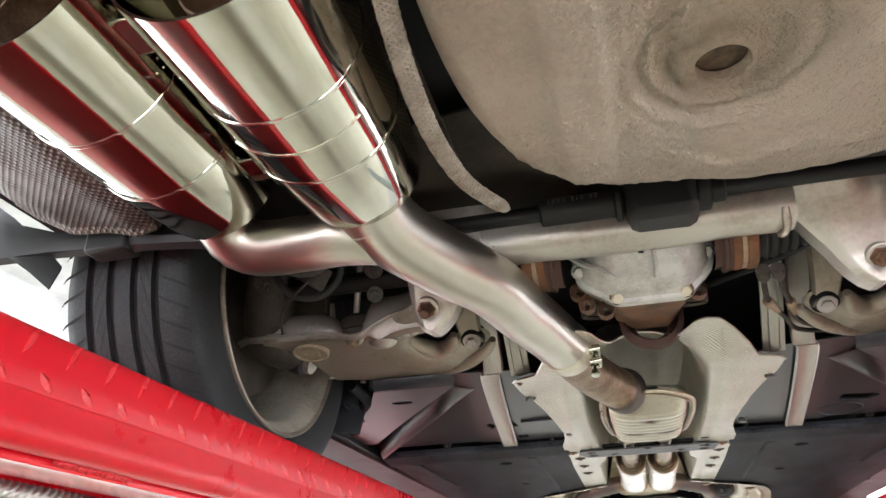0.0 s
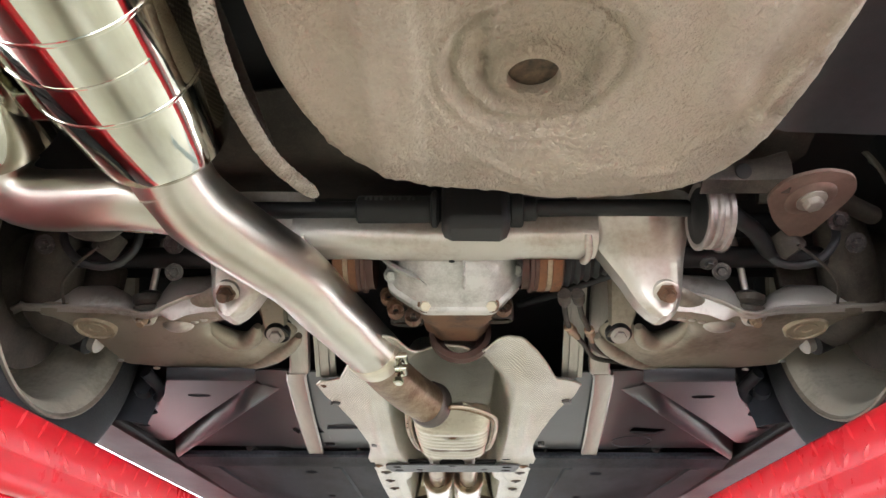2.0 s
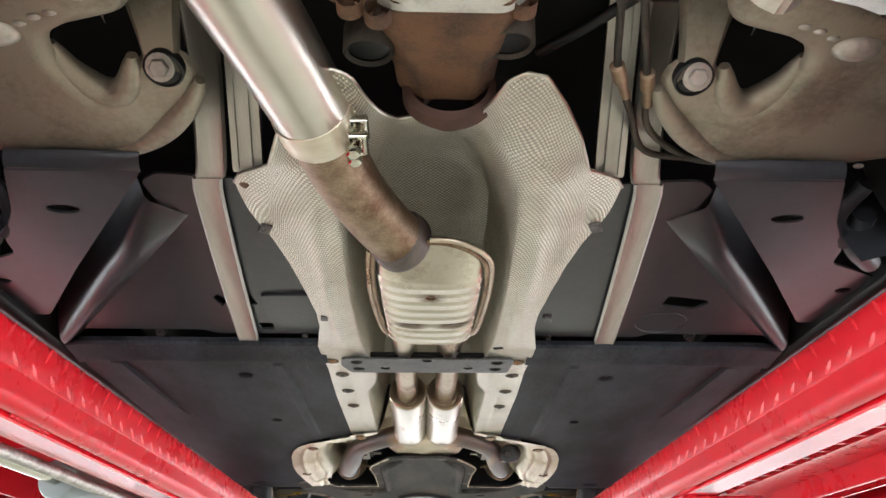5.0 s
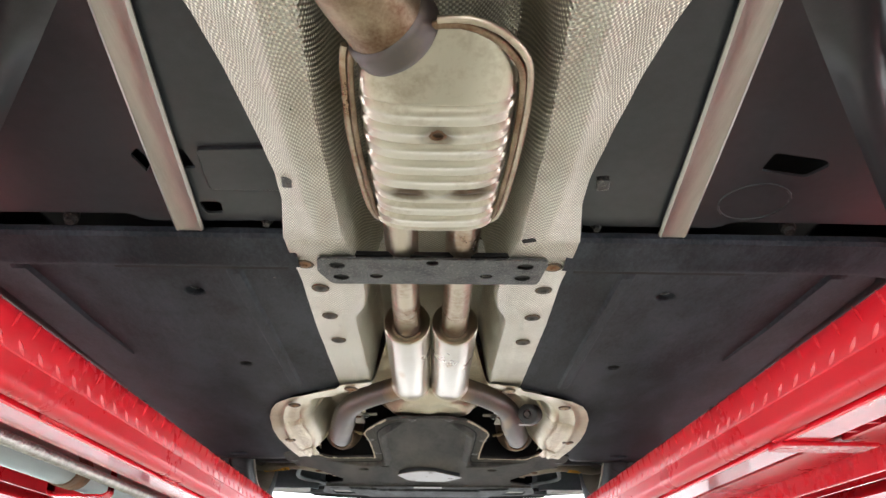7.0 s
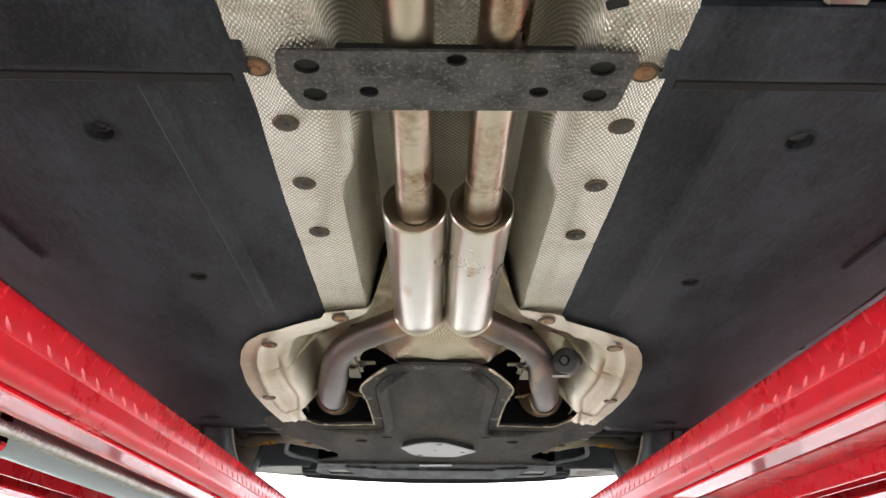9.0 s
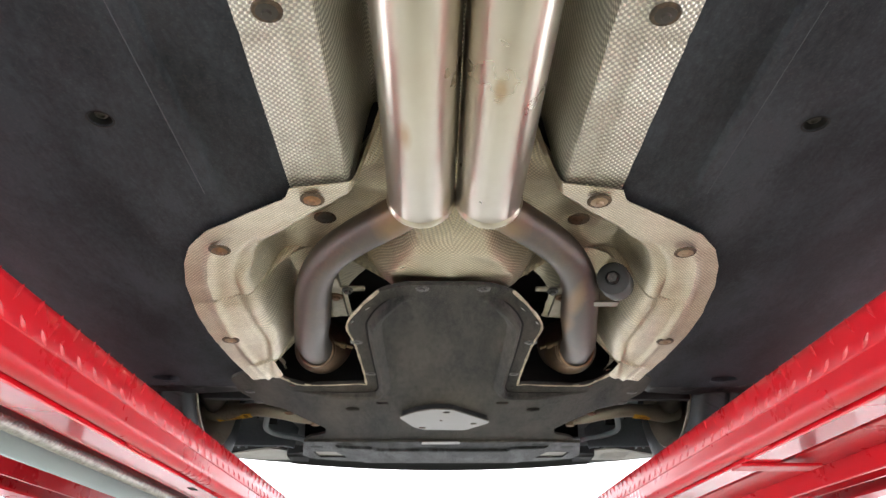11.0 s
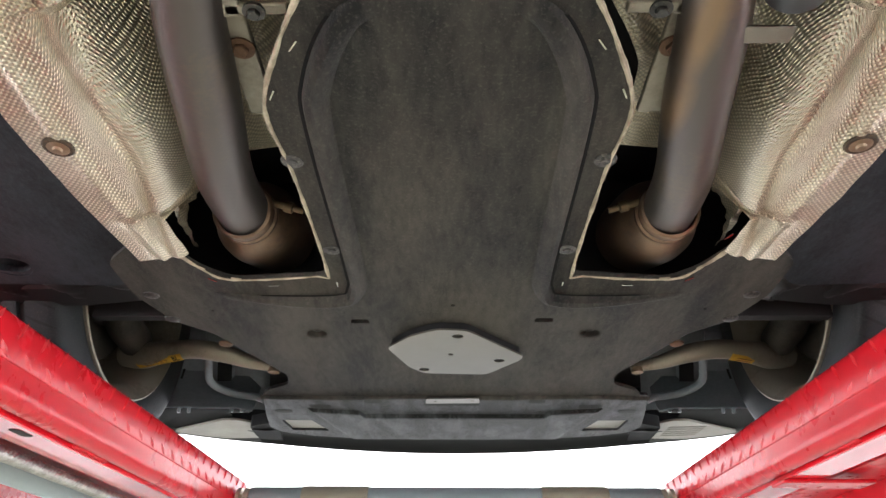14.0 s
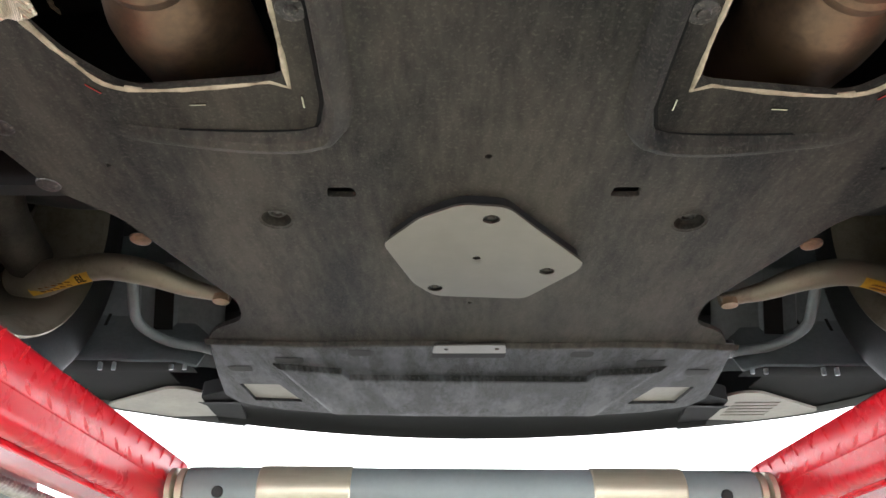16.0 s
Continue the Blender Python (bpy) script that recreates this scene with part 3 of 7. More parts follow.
def rope(x, z, y0, y1, r=0.0075, drift=0.0):
    """A wire rope of six twisted strands."""
    ob = thing("wire_rope", "grey twisted steel wire rope under a lift runway", "wire rope", (x, y0, z), "lift ropes")
    n, seg = int((y1 - y0) / 0.0025), 36
    verts, faces = [], []
    for i in range(n + 1):
        y = y0 + (y1 - y0) * i / n
        for k in range(seg):
            a = 2 * math.pi * k / seg
            q = r * (0.66 + 0.38 * abs(math.cos(3 * (a - 2 * math.pi * (y - y0) / 0.056))))
            verts.append((x + drift * i / n + q * math.cos(a), y, z + q * math.sin(a)))
    for i in range(n):
        for k in range(seg):
            j = (k + 1) % seg
            faces.append((i * seg + k, i * seg + j, (i + 1) * seg + j, (i + 1) * seg + k))
    me = bpy.data.meshes.new("strand")
    me.from_pydata(verts, [], faces)
    me.shade_smooth()
    me.materials.append(ROPE)
    lay = new("strand", me)
    lay.parent = ob
    lay.location = -ob.location
    tagged(lay, kind="stuff")


rope(xl(0.108), 1.534, -1.3, 3.15, 0.0095)
rope(xl(0.160), 1.538, -1.3, 0.55, 0.0095, -0.02)
rope(xl(0.225), 1.55, -1.3, 0.55, 0.0095)


def cylinder():
    ob = thing("hydraulic_cylinder", "grey hydraulic cylinder under a lift runway", "hydraulic cylinder", (xl(0.19), 1.2, 1.57))
    m = axis_frame((xl(0.195), 0.55, 1.556), (0, 1, 0))
    bm = bmesh.new()
    lathe(bm, m, [(0.013, -0.6), (0.013, 0.36)], 24)
    part("rod", bm, CHROME, ob, "bright piston rod")
    bm = bmesh.new()
    lathe(bm, m, [(0.016, 0.33), (0.034, 0.335), (0.038, 0.345), (0.038, 0.46), (0.034, 0.47), (0.031, 0.475), (0.031, 2.5)], 40)
    part("barrel", bm, GREY, ob)
    bm = bmesh.new()
    lathe(bm, m, [(0.031, 0.755), (0.0335, 0.757), (0.0335, 0.775), (0.0325, 0.777), (0.0325, 0.783), (0.0335, 0.785), (0.0335, 0.812), (0.031, 0.815)], 40, False)
    part("gland", bm, RUST, ob, "dark rusty gland ring")
    # strap of flat bar that holds the barrel
    bm = bmesh.new()
    w = [(xl(0.138), 1.612), (xl(0.138), 1.522), (xl(0.142), 1.517), (xl(0.148), 1.515), (xl(0.244), 1.515), (xl(0.250), 1.517), (xl(0.254), 1.522), (xl(0.254), 1.612)]
    loft(bm, [[(px, 1.385, pz), (px, 1.417, pz)] for px, pz in w], 0.005)
    part("bracket", bm, RED, ob, "red flat bar strap round the barrel", bevel=0.001)


cylinder()


def cross_tube():
    ob = thing("cross_tube", "grey painted cross tube with bare steel sleeves between runways", "lift part", (0, 3.1, 1.6))
    m = axis_frame((RUN_L + 0.005, 3.12, 1.577), (1, 0, 0))
    L = RUN_R - RUN_L - 0.01
    bm = bmesh.new()
    lathe(bm, m, [(0.034, 0.03), (0.036, 0.032), (0.036, L - 0.032), (0.034, L - 0.03)], 48)
    part("tube", bm, GREY, ob)
    for a, b in ((0.145, 0.285), (L - 0.285, L - 0.145)):
        bm = bmesh.new()
        lathe(bm, m, [(0.0362, a - 0.002), (0.0382, a), (0.0382, b), (0.0362, b + 0.002)], 48, False)
        part("sleeve", bm, SLEEVE, ob, "bare brushed steel sleeve")
    for a, b in ((0.0, 0.012), (0.016, 0.03), (L - 0.012, L), (L - 0.03, L - 0.016)):
        bm = bmesh.new()
        lathe(bm, m, [(0.026, a), (0.034, a + 0.002), (0.034, b - 0.002), (0.026, b)], 40)
        part("collar", bm, SLEEVE, ob)
    for d in (0.085, L - 0.085):
        bm = bmesh.new()
        mm = axis_frame(m @ Vector((0, 0, d)) + Vector((0, -0.0345, -0.008)), (0, -1, -0.2))
        lathe(bm, mm, [(0.0045, 0.004), (0.008, 0.0045), (0.009, 0.003), (0.009, -0.004)], 16)
        part("grub_screw", bm, BLACK, ob)


cross_tube()


# ---- car body ----
def car_body():
    ob = thing("car_body", "dark underside of a car raised on the lift", "car", (0, 1, 2.0))
    bm = bmesh.new()
    loft(bm, [[(CX + x, y, z) for x, z in ((-0.9, 1.99), (-0.8, 2.05), (-0.2, 2.07), (0.2, 2.07), (0.8, 2.05), (0.9, 1.99))] for y in (-1.25, 0, 1, 2, 3.4, 3.78)], 0.02)
    part("floor_pan", bm, PAN, ob, smooth=False)
    for s in (-1, 1):
        bm = bmesh.new()
        box(bm, (min(CX + s * 0.72, CX + s * 0.86), 0.5, 1.80), (max(CX + s * 0.72, CX + s * 0.86), 2.4, 1.98))
        part("sill", bm, BLACK, ob, bevel=0.012)
    # outer skin above the sills, arched over the wheels
    for s in (-1, 1):
        rows = []
        for i in range(120):
            y = -0.75 + 4.45 * i / 119
            zl = 1.97 if y > -0.3 else 2.06
            for wy in (0.06, 2.81):
                d = 1 - ((y - wy) / 0.36) ** 2
                if d > 0:
                    zl = max(zl, 1.955 + 0.36 * math.sqrt(d))
            rows.append([(CX + s * 0.90, y, zl), (CX + s * 0.93, y, zl + 0.01), (CX + s * 0.95, y, 2.45), (CX + s * 0.80, y, 2.75)])
        bm = bmesh.new()
        loft(bm, rows, 0.0)
        part("side_panel", bm, PAINT, ob, "white painted body side")
    for lo, hi in (((-0.62, 2.60, 1.80), (0.62, 2.62, 2.07)), ((-0.9, 3.40, 1.99), (0.9, 3.72, 2.01))):
        bm = bmesh.new()
        box(bm, lo, hi)
        part("bay_wall", bm, PAN, ob, "dark engine bay wall", smooth=False)
    # spare wheel well: smooth floor, stepped dish round the drain hole, sealed seams, stone-chip texture outside the sealed line
    seam = [(-0.25, -0.385), (-0.023, -0.378), (0.041, -0.357), (0.075, -0.325), (0.111, -0.303), (0.153, -0.328), (0.205, -0.341), (0.221, -0.316), (0.26, -0.334), (0.268, -0.372), (0.322, -0.43), (0.40, -0.46)]
    rows, coarse = [], []
    N, A = 150, 240
    cx0, cy0, hx, hy = 0.087, -0.62, 0.090, -0.455
    for i in range(N + 1):
        v = i / N
        row = []
        for j in range(A):
            a = 2 * math.pi * j / A
            c, sn = math.cos(a), math.sin(a)
            k = 2.9 + 1.3 * ease(c / 0.3)
            r = (abs(c) ** k + abs(sn) ** k) ** (-1 / k)
            px, py = (0.288 + 0.017 * ease(c / 0.3)) * r * c, (0.378 + 0.020 * ease(sn / 0.3) * ease((c + 0.2) / 0.4)) * r * sn
            if v < 0.72:
                f, z = 0.001 + (v / 0.72) * 0.84, 0.0
            else:
                q = (v - 0.72) / 0.28
                f, z = 0.841 + 0.159 * math.sin(q * math.pi / 2), 0.15 * (1 - math.cos(q * math.pi / 2))
            x, y = cx0 + f * px, cy0 + f * py
            wob = 0.002 * noise.noise((x * 60, y * 60, 5))
            d = math.hypot(x - hx, y - hy)
            d1, d2 = math.hypot(x - 0.093, y + 0.490) + wob, math.hypot(x - 0.095, y + 0.474) + wob
            z += 0.021 * ease((0.102 - d1) / 0.016) - 0.0065 * math.exp(-((d1 - 0.080) / 0.0055) ** 2) + 0.003 * math.exp(-((d1 - 0.107) / 0.004) ** 2) + 0.016 * ease((0.066 - d2) / 0.006) - 0.008 * ease((0.048 - d) / 0.008)
            z -= 0.010 * ease((x + 0.085) / 0.012) * ease((-0.02 - x) / 0.014) * ease((-0.31 - y) / 0.03)
            z -= 0.006 * ease((x - 0.245) / 0.012) * ease((0.31 - x) / 0.02) * ease((-0.40 - y) / 0.05)
            lump = 0.6 + 0.9 * noise.noise((x * 130, y * 130, 0))
            for lx in (0.045 + 0.003 * math.sin(y * 40), 0.142 + 0.004 * math.sin(y * 31)):
                z -= 0.010 * math.exp(-((x - lx) / 0.0045) ** 2) * lump * ease((-0.40 - y) / 0.02)
            sy = lerp_table(seam, x)
            side = 0.322 - 0.26 * (y + 0.43) * 0.9 if y < -0.42 else 9.0
            z -= 0.008 * math.exp(-((y - sy - wob) / 0.004) ** 2) * (0.5 + 0.5 * lump) * ease((x - 0.02) / 0.03) * (1 if y > -0.44 else 0)
            z -= 0.008 * math.exp(-((x - side - wob) / 0.004) ** 2) * (0.5 + 0.5 * lump) * (1 if y < -0.42 else 0)
            rough_zone = max(ease((y - sy) / 0.01), ease((x - side) / 0.01) if y < -0.42 else 0)
            rough_zone = max(rough_zone, 0.8 * ease((0.05 - math.hypot((x - 0.03) / 1.6, y + 0.375)) / 0.03))
            z -= 0.0028 * rough_zone * noise.noise((x * 110, y * 110, 8)) + 0.006 * rough_zone
            z += 0.0020 * noise.noise((x * 22, y * 22, 1.0)) + 0.0013 * noise.noise((x * 140, y * 140, 2.0))
            row.append((x, y, 1.889 + z))
            coarse.append(0.6 + 0.4 * rough_zone)
        rows.append(row)
    me = bpy.data.meshes.new("wheel_well")
    quads = [(i * A + j, i * A + (j + 1) % A, (i + 1) * A + (j + 1) % A, (i + 1) * A + j) for i in range(N) for j in range(A)]
    quads = [q for q in quads if math.hypot(rows[q[0] // A][q[0] % A][0] - hx, rows[q[0] // A][q[0] % A][1] - hy) > 0.0295]
    me.from_pydata([q for row in rows for q in row], [], [q[::-1] for q in quads])
    me.attributes.new("coarse", "FLOAT", "POINT").data.foreach_set("value", coarse)
    me.shade_smooth()
    me.materials.append(TANK)
    well = new("wheel_well", me)
    well.parent = ob
    well.location = -ob.location
    well["label"] = "beige underseal-coated spare wheel well"
    bm = bmesh.new()
    lathe(bm, axis_frame((hx, hy, 1.9135), (0, 0, 1)), [(0.0395, 0.0058), (0.0355, 0.0028), (0.031, 0.0018), (0.0285, 0.0022), (0.0272, 0.0045), (0.0268, 0.016)], 40, False)
    rim = part("hole_rim", bm, TANK, ob, "rounded rim of the drain hole")
    rim.data.attributes.new("coarse", "FLOAT", "POINT").data.foreach_set("value", [0.6] * len(rim.data.vertices))
    bm = bmesh.new()
    lathe(bm, axis_frame((hx, hy, 1.931), (0, 0, 1)), [(0.034, 0.0), (0.0, 0.001)], 32, False)
    part("drain_hole", bm, STAINED, ob, "dim olive-grey plate inside the drain hole")
    # muffler bay lining with its rolled front lip
    level = [(-0.98, 2.03), (-0.93, 2.02), (-0.855, 1.963), (-0.79, 1.932), (-0.674, 1.911), (-0.645, 1.915), (-0.62, 1.99), (-0.58, 2.045), (-0.3, 2.06), (-0.26, 2.02), (-0.21, 1.93)]
    rows = []
    for i in range(64):
        y = -1.2 + 0.87 * min(1, i / 59) + 0.004 * max(0, i - 59)
        roll = 0 if i < 60 else (-0.004, -0.007, -0.004, 0.004)[i - 60]
        row = []
        for j in range(70):
            x = -0.98 + 0.77 * j / 69
            zl = lerp_table(level, x)
            if x < -0.6:
                zl = zl + (2.06 - zl) * 0.5 * ease((-0.38 - y) / 0.5)
            row.append((x, y, zl + roll * ease((-0.6 - x) / 0.03) + 0.004 * noise.noise((x * 20, y * 20, 4))))
        rows.append(row)
    bm = bmesh.new()
    loft(bm, rows, 0.002)
    lay_pattern(part("muffler_bay_shield", bm, DARKSHIELD, ob, "brown embossed heat shield above the mufflers"), rows)
    bm = bmesh.new()
    bar = [(-1.02, 1.915, 1.995), (-0.95, 1.912, 1.986), (-0.84, 1.909, 1.949), (-0.74, 1.903, 1.930), (-0.68, 1.899, 1.930), (-0.62, 1.893, 1.920), (-0.563, 1.884, 1.910), (-0.53, 1.882, 1.9)]
    loft(bm, [[(x, -0.285, a), (x, -0.300, a + 0.004), (x, -0.304, (a + b) / 2), (x, -0.300, b - 0.003), (x, -0.280, b), (x, -0.265, (a + b) / 2), (x, -0.285, a)] for x, a, b in bar])
    part("bumper_bracket", bm, BLACK, ob, "black plastic bracket")
    bm = bmesh.new()
    box(bm, (-0.775, -0.309, 1.898), (-0.705, -0.27, 1.937))
    part("bracket_clip", bm, BLACK, ob, "black bracket clip", bevel=0.005)
    bm = bmesh.new()
    loft(bm, [[(-0.99, -0.30, 1.955), (-0.985, -0.29, 2.02)], [(-0.945, -0.30, 1.935), (-0.935, -0.29, 1.985)], [(-0.87, -0.30, 1.885), (-0.862, -0.29, 1.925)], [(-0.825, -0.30, 1.850), (-0.822, -0.29, 1.885)]], 0.006)
    part("bumper_edge", bm, BLACK, ob, "black bumper edge strip")
    # right-hand rear lining
    bm = bmesh.new()
    loft(bm, [[(0.36, y, 1.955), (0.40, y, 1.94), (0.6, y, 1.93), (0.9, y, 1.95)] for y in (-1.2, -0.6, -0.42, -0.33)], 0.004)
    part("bumper_liner", bm, COVER, ob, "dark plastic liner beside the wheel well")
    bm = bmesh.new()
    loft(bm, [[(CX + x, y, z + 0.006 * math.sin(x * 25)) for x in [-0.5 + 0.05 * i for i in range(21)]] for y, z in ((-0.30, 2.03), (-0.2, 2.0), (-0.1, 2.03), (0.0, 2.05))], 0.004)
    part("cross_member", bm, DIRTY, ob, "dusty grey pressed cross member")
    return ob


car_body()


def strap():
    ob = thing("braided_strap", "pale braided sealing strap hanging beside the wheel well", "strap", (-0.2, -0.5, 1.9))
    pts = smooth_path([(-0.190, -0.95, 1.99), (-0.200, -0.75, 1.945), (-0.211, -0.60, 1.905), (-0.212, -0.50, 1.885), (-0.208, -0.42, 1.883), (-0.197, -0.35, 1.886), (-0.165, -0.275, 1.888)], 0.003)
    frames = []
    for i, q in enumerate(pts):
        d = (pts[min(i + 1, len(pts) - 1)] - pts[max(i - 1, 0)]).normalized()
        side = d.cross(Vector((0, 0, 1))).normalized()
        e = min(1, 0.35 + (len(pts) - i) / 9)
        frames.append((q, side * 0.0095 * e, side.cross(d) * 0.0045 * e))
    bm = bmesh.new()
    loft(bm, [[q + 0.92 * (a * math.cos(6.2832 * k / 12) + b * math.sin(6.2832 * k / 12)) for k in range(13)] for q, a, b in frames])
    part("core", bm, STRAP, ob)
    bm = bmesh.new()
    for turn in (-1, 1):
        for k in range(7):
            line = []
            for i, (q, a, b) in enumerate(frames):
                w = turn * i * 0.003 / 0.042 * 6.2832 + 6.2832 * k / 7
                lift = 1.0 + 0.05 * turn * math.sin(i * 1.1 + k)
                line.append(q + lift * (a * math.cos(w) + b * math.sin(w)))
            tube(bm, line, 0.0021, 5, False)
    tagged(part("braid", bm, STRAP, ob), "pale woven braid", kind="stuff")


strap()


# ---- exhaust ----
def weld_ring(bm, m, r, h, n=60, size=0.0022):
    for i in range(n):
        a = 2 * math.pi * i / n
        bmesh.ops.create_icosphere(bm, subdivisions=1, radius=size, matrix=m @ Matrix.Translation((r * math.cos(a), r * math.sin(a), h)) @ Matrix.Diagonal((1, 1.6, 1, 1)))


def exhaust():
    ob = thing("exhaust_system", "stainless exhaust with two mirror-polished mufflers", "exhaust", (-0.2, 0.3, 1.9))
    for cx, cz in ((-0.334, 1.925), (-0.532, 1.938)):
        m = axis_frame((cx, -0.725, cz), (0, 1, 0))
        bm = bmesh.new()
        lathe(bm, m, [(0.052, 0.10), (0.075, 0.05), (0.0845, 0.006), (0.0865, 0.0), (0.0895, 0.0), (0.0905, 0.004), (0.0905, 0.135), (0.0900, 0.225), (0.0885, 0.27), (0.083, 0.345), (0.0795, 0.366), (0.074, 0.371), (0.045, 0.374)], 96, False)
        mu = part("muffler", bm, CHROME, ob, "mirror-polished round muffler")
        bm = bmesh.new()
        lathe(bm, m, [(0.046, 0.04), (0.048, 0.04), (0.049, 0.11), (0.0, 0.112)], 48, False)
        part("outlet_tube", bm, OLDPIPE, mu, "dark outlet tube inside the tip")
        for h, r in ((0.135, 0.0905), (0.245, 0.0893)):
            bm = bmesh.new()
            lathe(bm, m, [(r - 0.001, h - 0.0034), (r + 0.0010, h - 0.0022), (r + 0.0015, h), (r + 0.0010, h + 0.0022), (r - 0.001, h + 0.0034)], 96, False)
            part("ring", bm, CHROME, mu)
        if cx > -0.4:
            bm = bmesh.new()
            pts = []
            for i in range(30):
                a = radians(-40 - 100 * i / 29)
                pts.append((cx + 0.0903 * math.cos(a) * 1.002, -0.725 + 0.185 + 0.004 * math.sin(i * 0.12), cz + 0.0903 * math.sin(a) * 1.002))
            tube(bm, pts, 0.0013, 6, False)
            part("seam", bm, CHROME, mu, "thin weld seam")
    for y in (-0.66, -0.43):
        bm = bmesh.new()
        box(bm, (-0.452, y - 0.022, 1.90), (-0.416, y + 0.022, 1.925))
        part("spacer", bm, CHROME, ob, "polished spacer between the mufflers", bevel=0.003)
    bm = bmesh.new()
    tube(bm, [(-0.335, -0.42, 1.925), (-0.333, -0.37, 1.905), (-0.315, -0.30, 1.872), (-0.275, -0.22, 1.862), (-0.222, -0.11, 1.86), (-0.195, -0.01, 1.857), (-0.172, 0.07, 1.855), (-0.143, 0.185, 1.853)], 0.0472, 40)
    p = part("rear_pipe", bm, STEEL, ob, "brushed steel pipe with rainbow tint")
    bm = bmesh.new()
    weld_ring(bm, axis_frame((-0.325, -0.325, 1.883), (0.05, 0.14, -0.06)), 0.0458, 0, 70)
    part("weld", bm, STEEL, p)
    bm = bmesh.new()
    tube(bm, [(-0.532, -0.40, 1.938), (-0.534, -0.37, 1.915), (-0.524, -0.325, 1.878), (-0.49, -0.308, 1.864), (-0.43, -0.308, 1.862), (-0.37, -0.305, 1.864), (-0.315, -0.28, 1.868)], 0.037, 40)
    part("branch_pipe", bm, STEEL, ob, "tinted elbow to the second muffler")
    for at, d in (((-0.50, -0.20, 1.897), (0.6, 0.2, 0.05)), ((-0.47, -0.17, 1.905), (0.5, 0.3, 0.1))):
        bm = bmesh.new()
        tube(bm, [Vector(at), Vector(at) + Vector(d).normalized() * 0.055], 0.006, 12, False)
        part("hanger_pin", bm, CHROME, ob, "bright hanger pin")
    bm = bmesh.new()
    tube(bm, [(-0.49 + 0.030 * math.cos(a * 0.3927), -0.185 + 0.012 * math.cos(a * 0.3927), 1.912 + 0.024 * math.sin(a * 0.3927)) for a in range(17)], 0.013, 14, False)
    part("hanger_rubber", bm, DIRTY, ob, "dusty rubber hanger")
    ax = Vector((0.024, 0.105, -0.002)).normalized()
    m = axis_frame(Vector((-0.147, 0.172, 1.853)), ax)
    bm = bmesh.new()
    lathe(bm, m, [(0.0470, 0.0), (0.0485, 0.001), (0.049, 0.010), (0.0495, 0.014), (0.0495, 0.042), (0.0475, 0.046), (0.0433, 0.047)], 48, False)
    cl = part("clamp", bm, SLEEVE, ob, "bright band clamp with bolt")
    side = Vector((0.86, -0.1, -0.5)).normalized()
    at = m @ Vector((0, 0, 0.028)) + side * 0.054
    for k, (a, b) in enumerate((((0, -0.012, 0.022), (0, -0.012, -0.028)), ((0, 0.010, 0.018), (0, 0.010, -0.024)))):
        bm = bmesh.new()
        tube(bm, [at + Vector(a), at + Vector(b)], 0.0042, 10, False)
        lathe(bm, axis_frame(at + Vector(b), (0, 0, -1)), [(0.0085, -0.004), (0.0085, 0.004), (0.006, 0.006)], 6)
        part("clamp_bolt", bm, CHROME, cl, smooth=False)
    for dz in (0.012, -0.010):
        bm = bmesh.new()
        tube(bm, [at + Vector((-0.006, -0.016, dz)), at + Vector((0.010, -0.016, dz + 0.004)), at + Vector((0.010, 0.016, dz + 0.004)), at + Vector((-0.006, 0.016, dz))], 0.006, 10, False)
        part("clamp_lug", bm, CHROME, cl)
    bm = bmesh.new()
    tube(bm, [(-0.14, 0.205, 1.852), (-0.128, 0.27, 1.848), (-0.107, 0.345, 1.844), (-0.078, 0.415, 1.839), (-0.045, 0.475, 1.834)], 0.042, 40)
    p = part("mid_pipe", bm, OLDPIPE, ob, "brown heat-stained pipe")
    bm = bmesh.new()
    lathe(bm, axis_frame((-0.050, 0.466, 1.835), (0.5, 0.85, 0)), [(0.0415, -0.016), (0.0445, -0.014), (0.0475, -0.008), (0.0470, 0.002), (0.0485, 0.006), (0.0475, 0.012), (0.0415, 0.018)], 40, False)
    part("weld_collar", bm, BLUED, p, "dark weld collar")
    # ribbed middle resonator
    rows = []
    ribs = [0.535 + 0.0325 * i for i in range(9)]
    for i in range(241):
        y = 0.446 + 0.379 * i / 240
        e = min(1.0, (y - 0.446) / 0.105, (0.83 - y) / 0.035)
        w = 0.084 - 0.066 * (1 - min(1, (y - 0.443) / 0.080)) ** 2.4 - 0.02 * (1 - min(1, (0.84 - y) / 0.04)) ** 2 - 0.004 * ease((y - 0.6) / 0.2)
        groove = sum(0.0042 * math.exp(-((y - q) / 0.0030) ** 2) - 0.0016 * math.exp(-((y - q - 0.008) / 0.005) ** 2) for q in ribs)
        zb2 = 1.789 + (0.038 if y < 0.6 else 0.026) * (1 - ease(e)) + groove
        sec = []
        for j in range(97):
            a = math.pi + math.pi * j / 48
            k = 3.4
            c, sn = math.cos(a), math.sin(a)
            r = (abs(c) ** k + abs(sn) ** k) ** (-1 / k)
            x = CX + 0.004 + (w - groove * 0.7) * r * c
            z = 1.83 + (1.83 - zb2 if sn < 0 else 0.030 * min(1.0, 0.15 + e)) * r * sn
            d = math.hypot(x + 0.003, y - 0.582) if sn < 0 else 1.0
            z += 0.004 * ease((0.013 - d) / 0.004)
            for qx in () if sn > 0 else (-0.036, 0.034):
                z += 0.004 * ease((1 - math.hypot((x - qx) / 0.03, (y - 0.706) / 0.011)) / 0.4)
            sec.append((x, y, z))
        rows.append(sec)
    bm = bmesh.new()
    loft(bm, rows)
